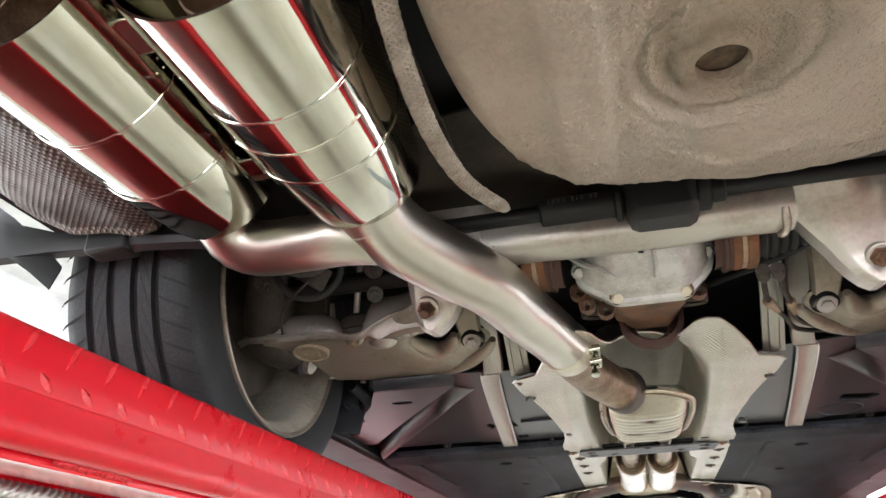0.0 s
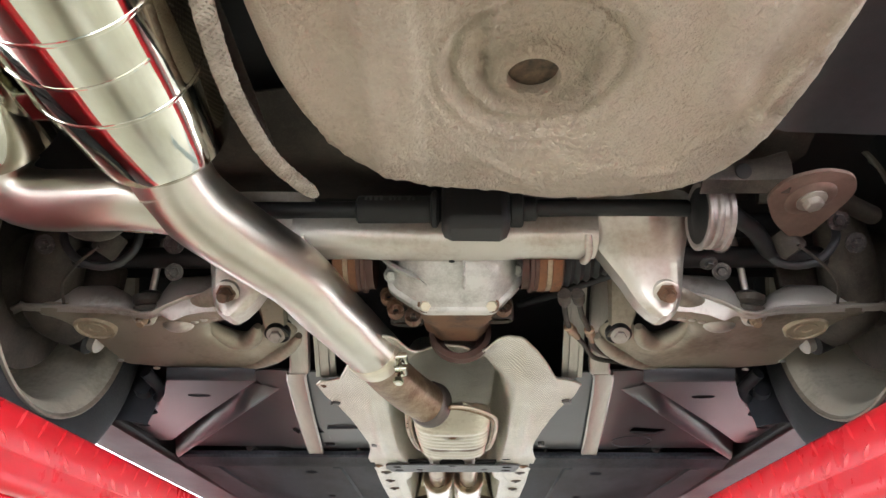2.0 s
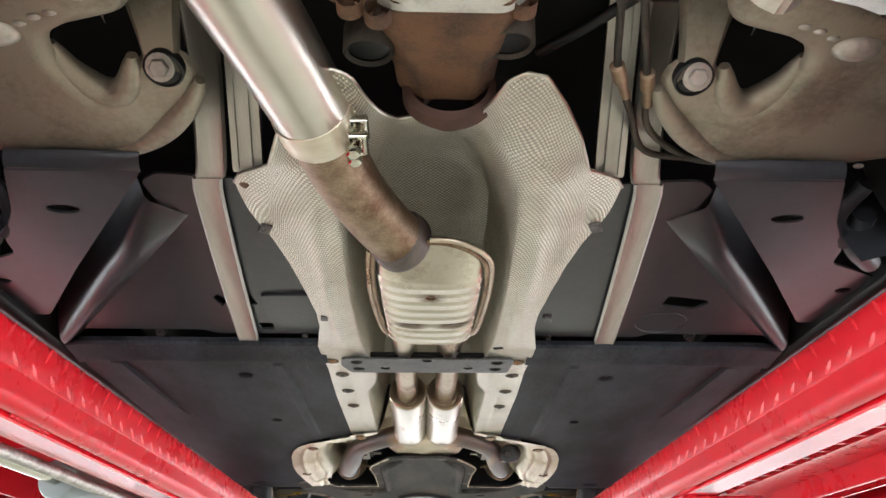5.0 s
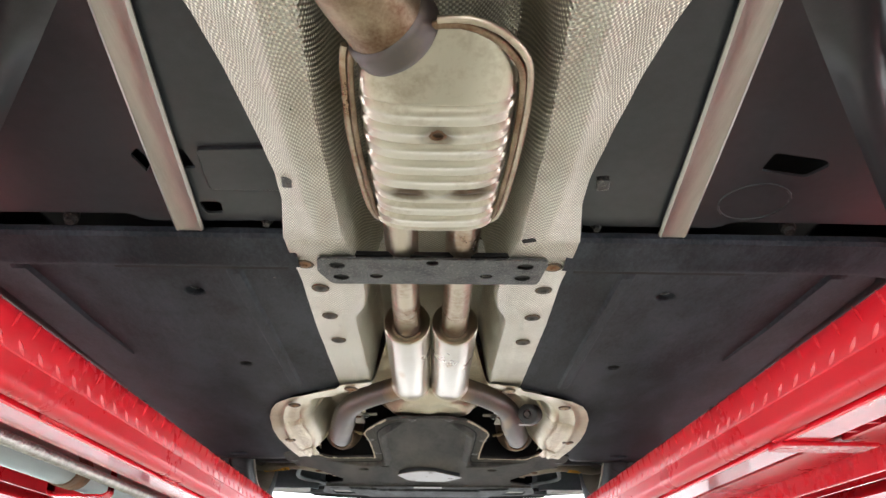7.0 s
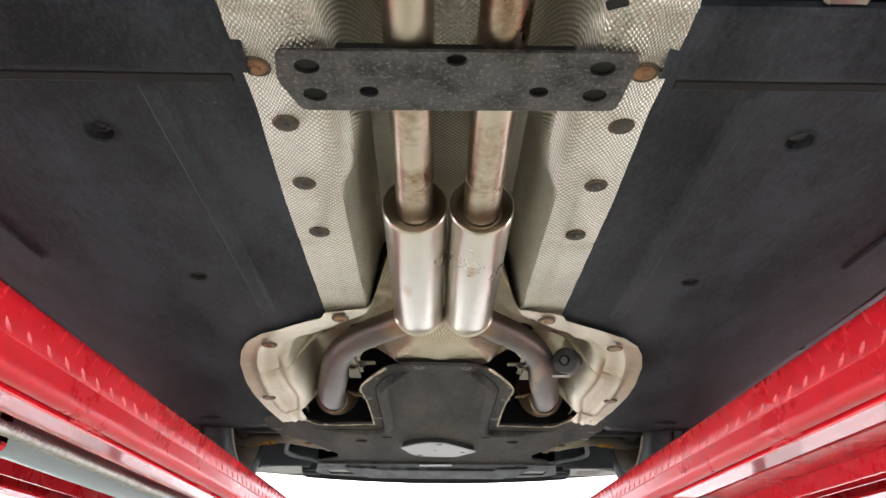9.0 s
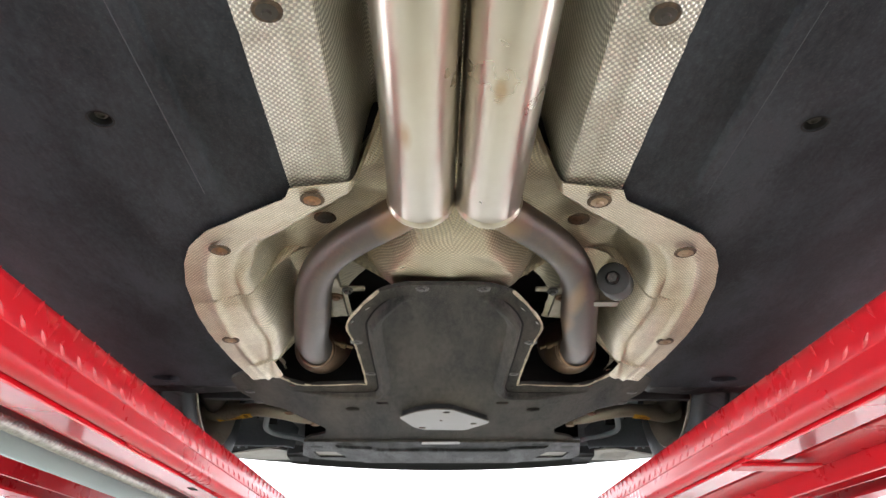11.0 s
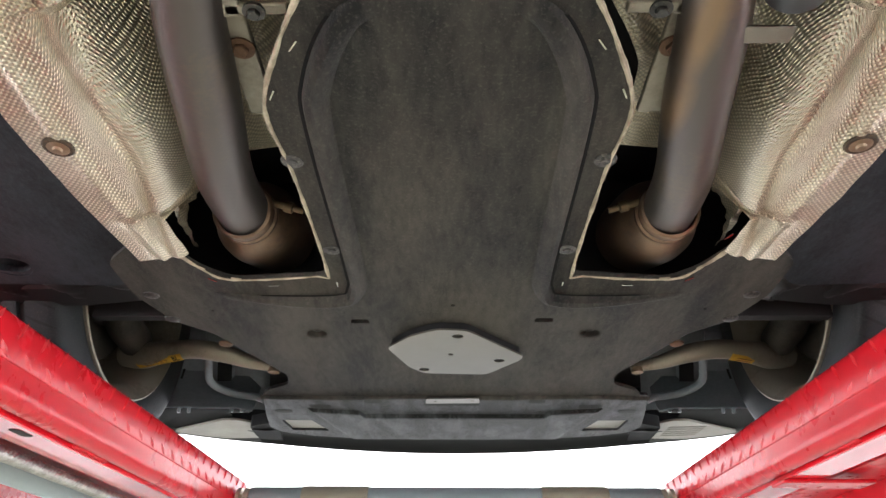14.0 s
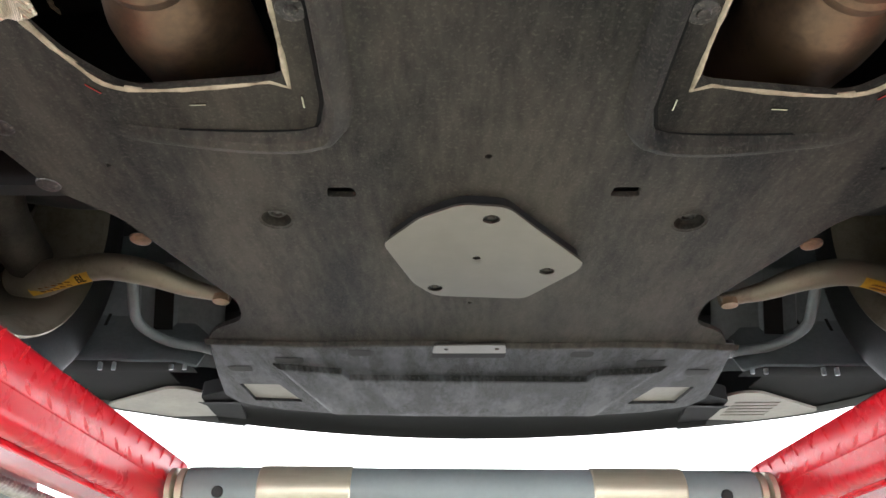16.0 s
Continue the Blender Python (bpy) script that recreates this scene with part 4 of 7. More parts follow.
    rs = part("resonator", bm, RESO2, ob, "ribbed flat oval steel resonator")
    bm = bmesh.new()
    lathe(bm, axis_frame((-0.003, 0.582, 1.7915), (0, 0, -1)), [(0.006, -0.004), (0.0065, 0.0015), (0.010, 0.0005), (0.0105, -0.002)], 20, False)
    part("drain_nipple", bm, RUST, rs, "rusty drain hole")
    for sx, pts in ((-1, [(-0.097, 0.475, 1.822), (-0.101, 0.50, 1.818), (-0.104, 0.60, 1.812), (-0.100, 0.70, 1.812), (-0.092, 0.785, 1.814), (-0.080, 0.820, 1.818), (-0.055, 0.838, 1.824)]),
                    (1, [(-0.005, 0.442, 1.824), (0.025, 0.436, 1.82), (0.055, 0.446, 1.816), (0.080, 0.472, 1.813), (0.091, 0.51, 1.812), (0.094, 0.6, 1.811), (0.091, 0.7, 1.812), (0.085, 0.785, 1.814), (0.074, 0.820, 1.818), (0.05, 0.838, 1.824)])):
        for k, (off, mat) in enumerate(((0.0, FPIPE), (0.0075, OLDPIPE))):
            bm = bmesh.new()
            tube(bm, [(x - sx * off, y + (off * 0.8 if y < 0.48 else 0), z - 0.001 * k) for x, y, z in pts], 0.0036, 12, flat=1.2)
            part("rolled_seam", bm, mat, rs, "rolled steel seam")
    for sx in (-1, 1):
        x0 = CX + sx * 0.0465
        bm = bmesh.new()
        tube(bm, [(x0, 0.80, 1.829), (x0, 1.0, 1.829), (x0, 1.26, 1.826)], 0.0255, 28)
        p = part("front_pipe", bm, FPIPE, ob, "straw-tinted front pipe")
        bm = bmesh.new()
        weld_ring(bm, axis_frame((x0, 1.17, 1.8275), (0, 1, 0.15)), 0.0255, 0, 40, 0.0016)
        part("weld", bm, FPIPE, p)
        bm = bmesh.new()
        m = axis_frame((x0, 1.245, 1.824), (0, 1, 0))
        lathe(bm, m, [(0.025, 0.016), (0.030, 0.014), (0.034, 0.007), (0.0385, 0.003), (0.0435, 0.0), (0.0455, 0.002), (0.0458, 0.006), (0.0455, 0.012), (0.0455, 0.396), (0.0450, 0.398), (0.0472, 0.401), (0.0480, 0.405), (0.0472, 0.409), (0.042, 0.411), (0.040, 0.404), (0.026, 0.402)], 56, False)
        mu = part("front_muffler", bm, RESON, ob, "satin round front muffler")
        bm = bmesh.new()
        lathe(bm, m, [(0.0254, 0.02), (0.0385, 0.0085), (0.0392, 0.0042), (0.0435, 0.0012)], 56, False)
        part("end_cap", bm, GREYIRON, mu, "dark recessed end cap")
        bm = bmesh.new()
        q = 0.010 if sx > 0 else 0.0
        tube(bm, [(x0, 1.62, 1.822), (CX + sx * 0.055, 1.66, 1.822), (CX + sx * 0.085, 1.70, 1.822), (CX + sx * (0.15 - q * 0.5), 1.765, 1.820), (CX + sx * (0.201 - q), 1.835, 1.818), (CX + sx * (0.234 - q), 1.93, 1.816), (CX + sx * (0.2575 - q), 2.07, 1.815), (CX + sx * (0.280 - q * 0.6), 2.208, 1.820), (CX + sx * 0.287, 2.33, 1.836)], lambda t: 0.0285 + 0.0062 * ease((t - 0.35) / 0.3), 40)
        part("down_pipe", bm, BLUED, ob, "heat-blued bent pipe")
        bm = bmesh.new()
        m = axis_frame((CX + sx * 0.287, 2.325, 1.836), (sx * 0.03, 0.5, 0.20))
        lathe(bm, m, [(0.034, -0.022), (0.038, -0.020), (0.0405, -0.014), (0.0405, -0.004), (0.0375, 0.000), (0.0375, 0.004), (0.0415, 0.008), (0.0415, 0.018), (0.039, 0.022), (0.044, 0.034), (0.053, 0.052), (0.060, 0.078), (0.063, 0.11), (0.063, 0.24)], 56, False)
        ct = part("catalyst", bm, CATAL, ob, "brown heat-stained catalyst housing")
        bm = bmesh.new()
        mm = axis_frame((CX + sx * 0.236, 2.33, 1.85), (-sx * 1, 0.1, -0.25))
        lathe(bm, mm, [(0.005, -0.05), (0.005, 0.0), (0.008, 0.001), (0.008, 0.012), (0.0045, 0.014), (0.0045, 0.028)], 12)
        part("sensor", bm, BRASS, ct, "small brass-coloured sensor")


exhaust()


# ---- heat shields ----
OUT = [(0.0, 0.124), (0.14, 0.157), (0.18, 0.19), (0.24, 0.207), (0.262, 0.243), (0.30, 0.247), (0.36, 0.238), (0.5, 0.213), (0.6, 0.201), (0.68, 0.194), (0.74, 0.196), (0.85, 0.214), (1.0, 0.210), (1.2, 0.215), (1.6, 0.214)]
INN = [(0.0, 0.10), (0.2, 0.115), (0.4, 0.127), (0.6, 0.132), (0.85, 0.13), (0.95, 0.115), (1.05, 0.112), (1.12, 0.12), (1.17, 0.138), (1.22, 0.14), (1.6, 0.142)]


def shield_bolt(parent, x, y, z, mat, r=0.011):
    m = axis_frame((x, y, z), (0, 0, -1))
    bm = bmesh.new()
    lathe(bm, m, [(0.0, 0.0045), (r * 0.35, 0.0045), (r * 0.45, 0.002), (r * 0.95, 0.001), (r, -0.001), (r * 0.98, -0.004)], 20, False)
    f = part("fastener", bm, mat, parent)
    bm = bmesh.new()
    lathe(bm, m, [(r * 0.9, 0.0006), (r * 1.22, 0.0009), (r * 1.36, -0.0005), (r * 1.34, -0.002)], 20, False)
    part("washer", bm, STAINED, f, "stained washer")
    return f


EDGE = [(0.0, 0.0, 0.215), (0.2, 0.04, 0.205), (0.35, 0.065, 0.155), (0.45, 0.085, 0.115), (0.55, 0.105, 0.102), (0.65, 0.125, 0.106), (0.75, 0.15, 0.14), (0.85, 0.175, 0.185), (0.93, 0.198, 0.25), (0.97, 0.235, 0.262), (1.0, 0.247, 0.285)]
EDGE_X, EDGE_Y = [(u, x) for u, x, y in EDGE], [(u, y) for u, x, y in EDGE]


def tunnel_point(u, v):
    """A point of the tunnel shield: u across from -1 to 1, v forward from its shaped rear edge."""
    au = abs(u)
    y0 = lerp_table(EDGE_Y, au)
    y = y0 + v * (1.6 - y0)
    wo, wi = lerp_table(OUT, y), lerp_table(INN, y)
    e = ease(v / 0.12)
    ax = lerp_table(EDGE_X, au) * (1 - e) + au * wo * e
    x = math.copysign(ax, u)
    zf = 1.824 - 0.02 * ease((y - 0.3) / 0.45)
    depth = 0.02 + 0.125 * ease((y - 0.10) / 0.36)
    soft = 0.03 + 0.085 * (1 - ease((y - 0.22) / 0.34))
    z = zf + depth * ease((wi + 0.15 * (soft - 0.03) - ax) / soft) - 0.003 * ease((ax - wi - 0.022) / 0.012)
    z += 0.022 * ease((0.3 - y) / 0.15) * ease((ax - 0.05) / 0.05) * ease((0.2 - ax) / 0.07)
    z -= 0.006 * math.exp(-((ax - wi - 0.035) / 0.01) ** 2) * ease((y - 0.35) / 0.1) * ease((0.85 - y) / 0.1)
    z += 0.003 * math.exp(-((y - 0.862) / 0.006) ** 2) + 0.0025 * math.exp(-((y - 1.315) / 0.006) ** 2)
    z += 0.0015 * noise.noise((x * 25, y * 25, 7))
    return (CX + x, y, z)


def tunnel_shield():
    ob = thing("tunnel_heat_shield", "embossed aluminium heat shield lining the exhaust tunnel", "heat shield", (CX, 0.9, 1.81))
    rows = [[tunnel_point(-1 + 2 * j / 120, (i / 169) ** 1.25) for j in range(121)] for i in range(170)]
    bm = bmesh.new()
    loft(bm, rows, 0.0012)
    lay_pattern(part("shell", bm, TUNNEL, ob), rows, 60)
    bm = bmesh.new()
    tube(bm, [tunnel_point(-1 + 2 * j / 80, 0.0) for j in range(81)], 0.0026, 8, False)
    part("edge_roll", bm, TUNNEL, ob, "rolled rear edge")
    for x, y, mat in ((-0.204, 0.936, RUSTHEAD), (0.180, 0.936, RUSTHEAD), (-0.192, 1.029, BLACKBOLT), (0.178, 1.025, BLACKBOLT), (-0.191, 1.154, BLACKBOLT), (0.176, 1.15, BLACKBOLT), (-0.19, 1.285, BLACKBOLT), (0.175, 1.285, BLACKBOLT)):
        shield_bolt(ob, x, y, 1.800, mat)
    shield_bolt(ob, CX - 0.235, 0.292, 1.822, RUST, 0.009)
    for x, y, a in ((-0.189, 0.70, 8), (0.205, 0.695, -8), (-0.238, 0.40, 25), (0.226, 0.385, -25)):
        bm = bmesh.new()
        box(bm, (-0.008, -0.011, -0.004), (0.008, 0.011, 0.006))
        bmesh.ops.transform(bm, matrix=pose(x, y, 1.803 if y > 0.5 else 1.818, 0, 0, a), verts=bm.verts)
        part("clip", bm, PLATE, ob, "grey edge clip", bevel=0.002)
    bm = bmesh.new()
    sheet(bm, rounded([(0.120, 0.842), (0.138, 0.836), (0.143, 0.846), (0.124, 0.853)], 0.003, 2), 1.7985, 0.001)
    part("slot", bm, DARKHOLE, ob, "dark slot", smooth=False)
    return ob


tunnel_shield()
FOUT = [(1.575, 0.212), (1.6, 0.222), (1.645, 0.288), (1.69, 0.350), (1.74, 0.388), (1.79, 0.410), (1.86, 0.428), (1.93, 0.436), (2.05, 0.440), (2.18, 0.437), (2.34, 0.424)]
FINN = [(1.575, 0.138), (1.61, 0.145), (1.665, 0.21), (1.73, 0.27), (1.79, 0.312), (1.86, 0.332), (1.93, 0.340), (2.12, 0.334), (2.33, 0.365)]


def front_shield():
    ob = thing("front_heat_shield", "embossed aluminium heat shield around the front pipes", "heat shield", (CX, 1.9, 1.8))
    for sx in (-1, 1):
        rows = []
        for i in range(110):
            y = 1.575 + 0.765 * i / 109
            wo, wi = lerp_table(FOUT, y), lerp_table(FINN, y)
            x_in = 0.0 if y < 1.922 else 0.135 + 0.065 * ease((y - 1.94) / 0.16) + 0.16 * ease((y - 2.225) / 0.02)
            row = []
            for j in range(73):
                x = x_in + (wo - x_in) * j / 72
                zf = 1.794 - 0.020 * ease((y - 1.6) / 0.5)
                z = zf + 0.085 * ease((wi - x) / 0.055) + 0.13 * min(wo - x, 0.10) - 0.004
                z += 0.012 * ease((wi + 0.028 - x) / 0.012) * ease((y - 1.72) / 0.05) * 0.7
                z -= 0.009 * math.exp(-((x - wi - 0.008) / 0.012) ** 2) * ease((y - 1.82) / 0.05)
                if y < 1.95:
                    broad = 0.105 + 0.065 * ease((y - 1.70) / 0.2)
                    z -= (0.092 * ease((y - 1.655) / 0.135) - 0.010 * ease((y - 1.85) / 0.02)) * ease((broad - x) / 0.075)
                z += 0.072 * ease((1.665 - y) / 0.085) * ease((wi - x) / 0.05)
                z += 0.05 * min(x, 0.10) * ease((y - 1.66) / 0.1) * ease((1.95 - y) / 0.02)
                z += (0.0045 * noise.noise((x * 28 * sx, y * 28, 9)) + 0.006 * noise.noise((x * 13 * sx, y * 13, 3))) * ease((wi + 0.02 - x) / 0.03)
                z -= 0.005 * math.exp(-((wo - x - 0.036) / 0.007) ** 2) * ease((y - 1.70) / 0.06)
                z += 0.0015 * noise.noise((x * 30 * sx, y * 30, 2))
                row.append((CX + sx * x, y, z))
            rows.append(row)
        bm = bmesh.new()
        loft(bm, rows, 0.0012)
        # round cut-out beside the gearbox bracket
        gone = []
        for fc in bm.faces:
            c = fc.calc_center_median()
            if ((abs(c.x - CX) - 0.176) / 0.031) ** 2 + ((c.y - 1.925) / 0.042) ** 2 < 1:
                gone.append(fc)
        bmesh.ops.delete(bm, geom=gone, context="FACES")
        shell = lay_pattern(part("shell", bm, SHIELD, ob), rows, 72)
        # true up the cut edge to its oval
        bm = bmesh.new()
        bm.from_mesh(shell.data)
        for v in {v for e in bm.edges if len(e.link_faces) == 1 for v in e.verts}:
            dx, dy = (abs(v.co.x - CX) - 0.176) / 0.031, (v.co.y - 1.925) / 0.042
            k = math.hypot(dx, dy)
            if 0.6 < k < 1.28:
                v.co.x, v.co.y = CX + sx * (0.176 + 0.031 * dx / k * 1.06), 1.925 + 0.042 * dy / k * 1.06
        bm.to_mesh(shell.data)
        bm.free()
        # crumpled sleeve beside the catalyst mouth
        bm = bmesh.new()
        rows = []
        for i in range(16):
            q = i / 15
            row = []
            for j in range(25):
                a = radians(-48 + 110 * j / 24)
                r = 0.068 + 0.006 * q + 0.010 * noise.noise((q * 5, j * 0.5, sx))
                row.append((CX + sx * (0.302 + 0.005 * q + r * math.cos(a)), 2.20 + 0.16 * q, 1.842 + 0.015 * q + r * math.sin(a)))
            rows.append(row)
        loft(bm, rows, 0.001)
        lay_pattern(part("sleeve", bm, SHIELD, ob, "crumpled embossed sleeve"), rows)
        for x, y, mat in ((0.187, 1.603, RUSTHEAD if sx < 0 else RUSTPALE), (0.343, 1.742, RUSTHEAD if sx < 0 else RUSTPALE), (0.41, 2.085, RUSTPALE)):
            shield_bolt(ob, CX + sx * x, y, 1.790 - 0.02 * ease((y - 1.6) / 0.5), mat, 0.012)
        shield_bolt(ob, CX + sx * 0.20, 1.785, 1.866, BLACKBOLT if sx < 0 else RUST, 0.013)


front_shield()


# ---- underbody panels ----
def cup(parent, x, y, z, r, depth, mat, hole=None):
    """A countersunk recess with a dark bottom or a fastener in it."""
    bm = bmesh.new()
    m = axis_frame((x, y, z), (0, 0, 1))
    lathe(bm, m, [(r * 1.12, -0.0008), (r, -0.0012), (r * 0.72, depth), (0, depth)], 24, False)
    p = part("recess", bm, mat, parent)
    if hole:
        bm = bmesh.new()
        lathe(bm, axis_frame((x, y, z + depth - 0.001), (0, 0, -1)), [(0.0, 0.002), (r * 0.28, 0.002), (r * 0.34, 0.0045), (r * 0.5, 0.004), (r * 0.55, 0)], 16, False)
        part("fastener", bm, hole, p)
    return p


def rib(parent, pts, width, height, mat, name="rib"):
    """A pressed rib along a line: flat top, sloping sides."""
    bm = bmesh.new()
    rows = []
    P = [Vector(p) for p in pts]
    for i, q in enumerate(P):
        d = (P[min(i + 1, len(P) - 1)] - P[max(i - 1, 0)])
        s = Vector((-d.y, d.x, 0)).normalized()
        rows.append([q - s * width / 2 + Vector((0, 0, 0.0015)), q - s * width * 0.3 - Vector((0, 0, height)), q + s * width * 0.3 - Vector((0, 0, height)), q + s * width / 2 + Vector((0, 0, 0.0015))])
    a, b = rows[0], rows[-1]
    d0, d1 = (P[0] - P[1]).normalized() * height * 1.5, (P[-1] - P[-2]).normalized() * height * 1.5
    rows = [[v + d0 + Vector((0, 0, height * 1.2 if k in (1, 2) else 0)) for k, v in enumerate(a)]] + rows + [[v + d1 + Vector((0, 0, height * 1.2 if k in (1, 2) else 0)) for k, v in enumerate(b)]]
    loft(bm, rows)
    return part(name, bm, mat, parent)


def tray_z(x, y):
    return 1.806 - 0.016 * ease((y - 1.2) / 1.2)


def tray(side):
    s = side
    ob = thing("floor_panel", "dark grey felt underbody panel", "underbody panel", (s * 0.45, 1.6, 1.8), "underbody panels")
    X = lambda x: CX + s * x
    pts = [(X(0.205), 0.93), (X(0.70), 0.93), (X(0.725), 1.0), (X(0.725), 2.40), (X(0.70), 2.45), (X(0.50), 2.46), (X(0.415), 2.36), (X(0.428), 2.18), (X(0.428), 1.93), (X(0.402), 1.80), (X(0.343), 1.70), (X(0.28), 1.655), (X(0.206), 1.615), (X(0.203), 1.2)]
    bm = bmesh.new()
    holes = [circle(X(0.40), 1.057, 0.016, 0.016, 20), circle(X(0.402), 1.452, 0.013, 0.013, 20), circle(X(0.635), 2.39, 0.03, 0.022, 20)]
    sheet(bm, rounded(pts, 0.02, 3), tray_z, 0.010, holes)
    part("panel", bm, TRAY, ob, smooth=False)
    bm = bmesh.new()
    rows = []
    for x, d in ((0.203, 0), (0.3, 0), (0.45, 0), (0.6, 0), (0.66, 0.0), (0.715, 0.01)):
        rows.append([(X(x), 0.86 + d, 1.822), (X(x), 0.858 + d, 1.812), (X(x), 0.862 + d, 1.806), (X(x), 0.912 + d, 1.800), (X(x), 0.932 + d, 1.796), (X(x), 0.941 + d, 1.797), (X(x), 0.944 + d, 1.806)])
    loft(bm, rows)
    part("rear_lip", bm, TRAY, ob)
    rib(ob, [(X(0.648), 0.965, tray_z(0, 0.965)), (X(0.645), 1.2, tray_z(0, 1.2)), (X(0.632), 1.385, tray_z(0, 1.385))], 0.036, 0.006, TRAY)
    rib(ob, [(X(0.314), 0.975, tray_z(0, 0.975)), (X(0.315), 1.25, tray_z(0, 1.25)), (X(0.316), 1.60, tray_z(0, 1.60))], 0.030, 0.006, TRAY)
    # near-black strip on the panel, painted as the shadow line under the lip
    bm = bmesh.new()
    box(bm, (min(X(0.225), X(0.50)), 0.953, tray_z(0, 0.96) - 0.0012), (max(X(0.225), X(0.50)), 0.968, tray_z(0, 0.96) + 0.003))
    part("lip_shadow", bm, DARKHOLE, ob, "dark strip drawn as the lip's shadow line", bevel=0.002)
    for x, w in ((0.523, 0.011), (0.24, 0.008)):
        bm = bmesh.new()
        lathe(bm, axis_frame((X(x), 0.851, 1.83), (0, -0.3, -1)), [(0, 0.010), (w * 0.6, 0.010), (w * 0.7, 0.004), (w, 0.003), (w, -0.004), (w * 0.6, -0.02)], 14, False)
        part("clip", bm, PLATE, ob, "pale push clip")
    cup(ob, X(0.40), 1.057, tray_z(0, 1.06), 0.019, 0.012, TRAY, PLATE)
    cup(ob, X(0.402), 1.452, tray_z(0, 1.45), 0.014, 0.010, DARKHOLE, BLACKBOLT)
    cup(ob, X(0.635), 2.39, tray_z(0, 2.39), 0.032, 0.02, TRAY)
    for y, x in ((1.33, 0.702), (1.76, 0.713)):
        cup(ob, X(x), y, tray_z(0, y), 0.02, 0.012, TRAY)
    for x, y in ((0.255, 1.0), (0.31, 1.12), (0.45, 1.70), (0.37, 1.90)):
        bm = bmesh.new()
        lathe(bm, axis_frame((X(x), y, tray_z(0, y)), (0, 0, -1)), [(0, 0.0006), (0.0022, 0.0005), (0.0024, -0.001)], 8, False)
        part("pin_mark", bm, PLATE if s < 0 else DARKHOLE, ob)


def rear_cover(side):
    s = side
    ob = thing("rear_cover", "satin dark plastic cover ahead of the rear axle", "underbody panel", (s * 0.45, 0.6, 1.82), "rear underbody covers")
    X = lambda x: CX + s * x
    holes = [circle(X(0.497), 0.362, 0.023, 0.012, 20), circle(X(0.70), 0.60, 0.014, 0.010, 16)]
    if s > 0:
        holes.append(rounded([(X(0.426), 0.712), (X(0.43), 0.675), (X(0.50), 0.688), (X(0.512), 0.70), (X(0.49), 0.725)], 0.006, 3))
    else:
        holes.append(rounded([(X(0.315), 0.685), (X(0.335), 0.69), (X(0.325), 0.727), (X(0.308), 0.725)], 0.004, 3))
        holes.append(rounded([(X(0.295), 0.80), (X(0.325), 0.80), (X(0.322), 0.83), (X(0.297), 0.828)], 0.006, 3))
        holes.append(rounded([(X(0.372), 0.685), (X(0.385), 0.70), (X(0.375), 0.735), (X(0.362), 0.715)], 0.004, 3))
    inner = [(X(0.19), 0.40), (X(0.25), 0.352), (X(0.375), 0.340), (X(0.40), 0.36), (X(0.388), 0.43), (X(0.69), 0.834), (X(0.432), 0.832), (X(0.415), 0.849), (X(0.205), 0.847), (X(0.185), 0.72)]
    outer = [(X(0.358), 0.265), (X(0.525), 0.260), (X(0.57), 0.37), (X(0.62), 0.45), (X(0.63), 0.50), (X(0.70), 0.535), (X(0.745), 0.56), (X(0.74), 0.75), (X(0.69), 0.748), (X(0.56), 0.552), (X(0.45), 0.395)]
    bm = bmesh.new()
    sheet(bm, rounded(inner, 0.01, 3), lambda x, y: 1.868 - 0.0815 * (y - 0.34), 0.004, holes[2:])
    part("inner_panel", bm, COVER, ob, smooth=False)
    bm = bmesh.new()
    sheet(bm, rounded(outer, 0.01, 3), 1.822, 0.004, holes[:2])
    part("outer_panel", bm, COVER, ob, smooth=False)
    bm = bmesh.new()
    loft(bm, [[(X(x), 0.266, 1.8215), (X(x), 0.258, 1.823), (X(x), 0.250, 1.832), (X(x), 0.249, 1.842)] for x in (0.358, 0.42, 0.48, 0.524)])
    part("turned_edge", bm, COVER, ob)
    # rounded diagonal fold: a crisp ridge, then a hollow flank that runs up under the outer panel
    rows = []
    for i in range(36):
        q = i / 35
        P = Vector((0.372 + 0.335 * q, 0.425 + 0.437 * q, 0))
        O = Vector((0.435 + 0.265 * q, 0.37 + 0.39 * q, 0))
        n = (O - P)
        g = ease(q / 0.25)
        level = 1.866 - 0.0815 * (P.y - 0.34)
        row = []
        for k, dz in ((-0.34, 0.004), (-0.24, -0.001 * g), (-0.14, -0.008 * g), (-0.04, -0.0155 * g), (0.06, -0.020 * g), (0.16, -0.0215 * g), (0.26, -0.0195 * g), (0.36, -0.0145 * g), (0.46, -0.006 * g), (0.56, 0.006), (0.66, 0.020), (0.76, 0.034), (0.86, 0.046)):
            w = P + n * k
            row.append((X(w.x), w.y, level + dz))
        rows.append(row)
    bm = bmesh.new()
    loft(bm, rows)
    part("fold", bm, COVER, ob, "rounded diagonal fold")
    if s < 0:
        bm = bmesh.new()
        sheet(bm, rounded([(X(0.296), 0.681), (X(0.192), 0.676), (X(0.197), 0.764), (X(0.299), 0.764)], 0.006, 3), lambda x, y: 1.868 - 0.0815 * (y - 0.34) - 0.006, 0.008)
        part("raised_patch", bm, COVER, ob, bevel=0.003)
    else:
        bm = bmesh.new()
        tube(bm, [(X(0.445) + 0.048 * math.cos(a * 0.2618), 0.782 + 0.042 * math.sin(a * 0.2618), 1.8315 - 0.0034 * math.sin(a * 0.2618)) for a in range(25)], 0.0015, 6, False)
        part("round_mark", bm, COVER, ob)
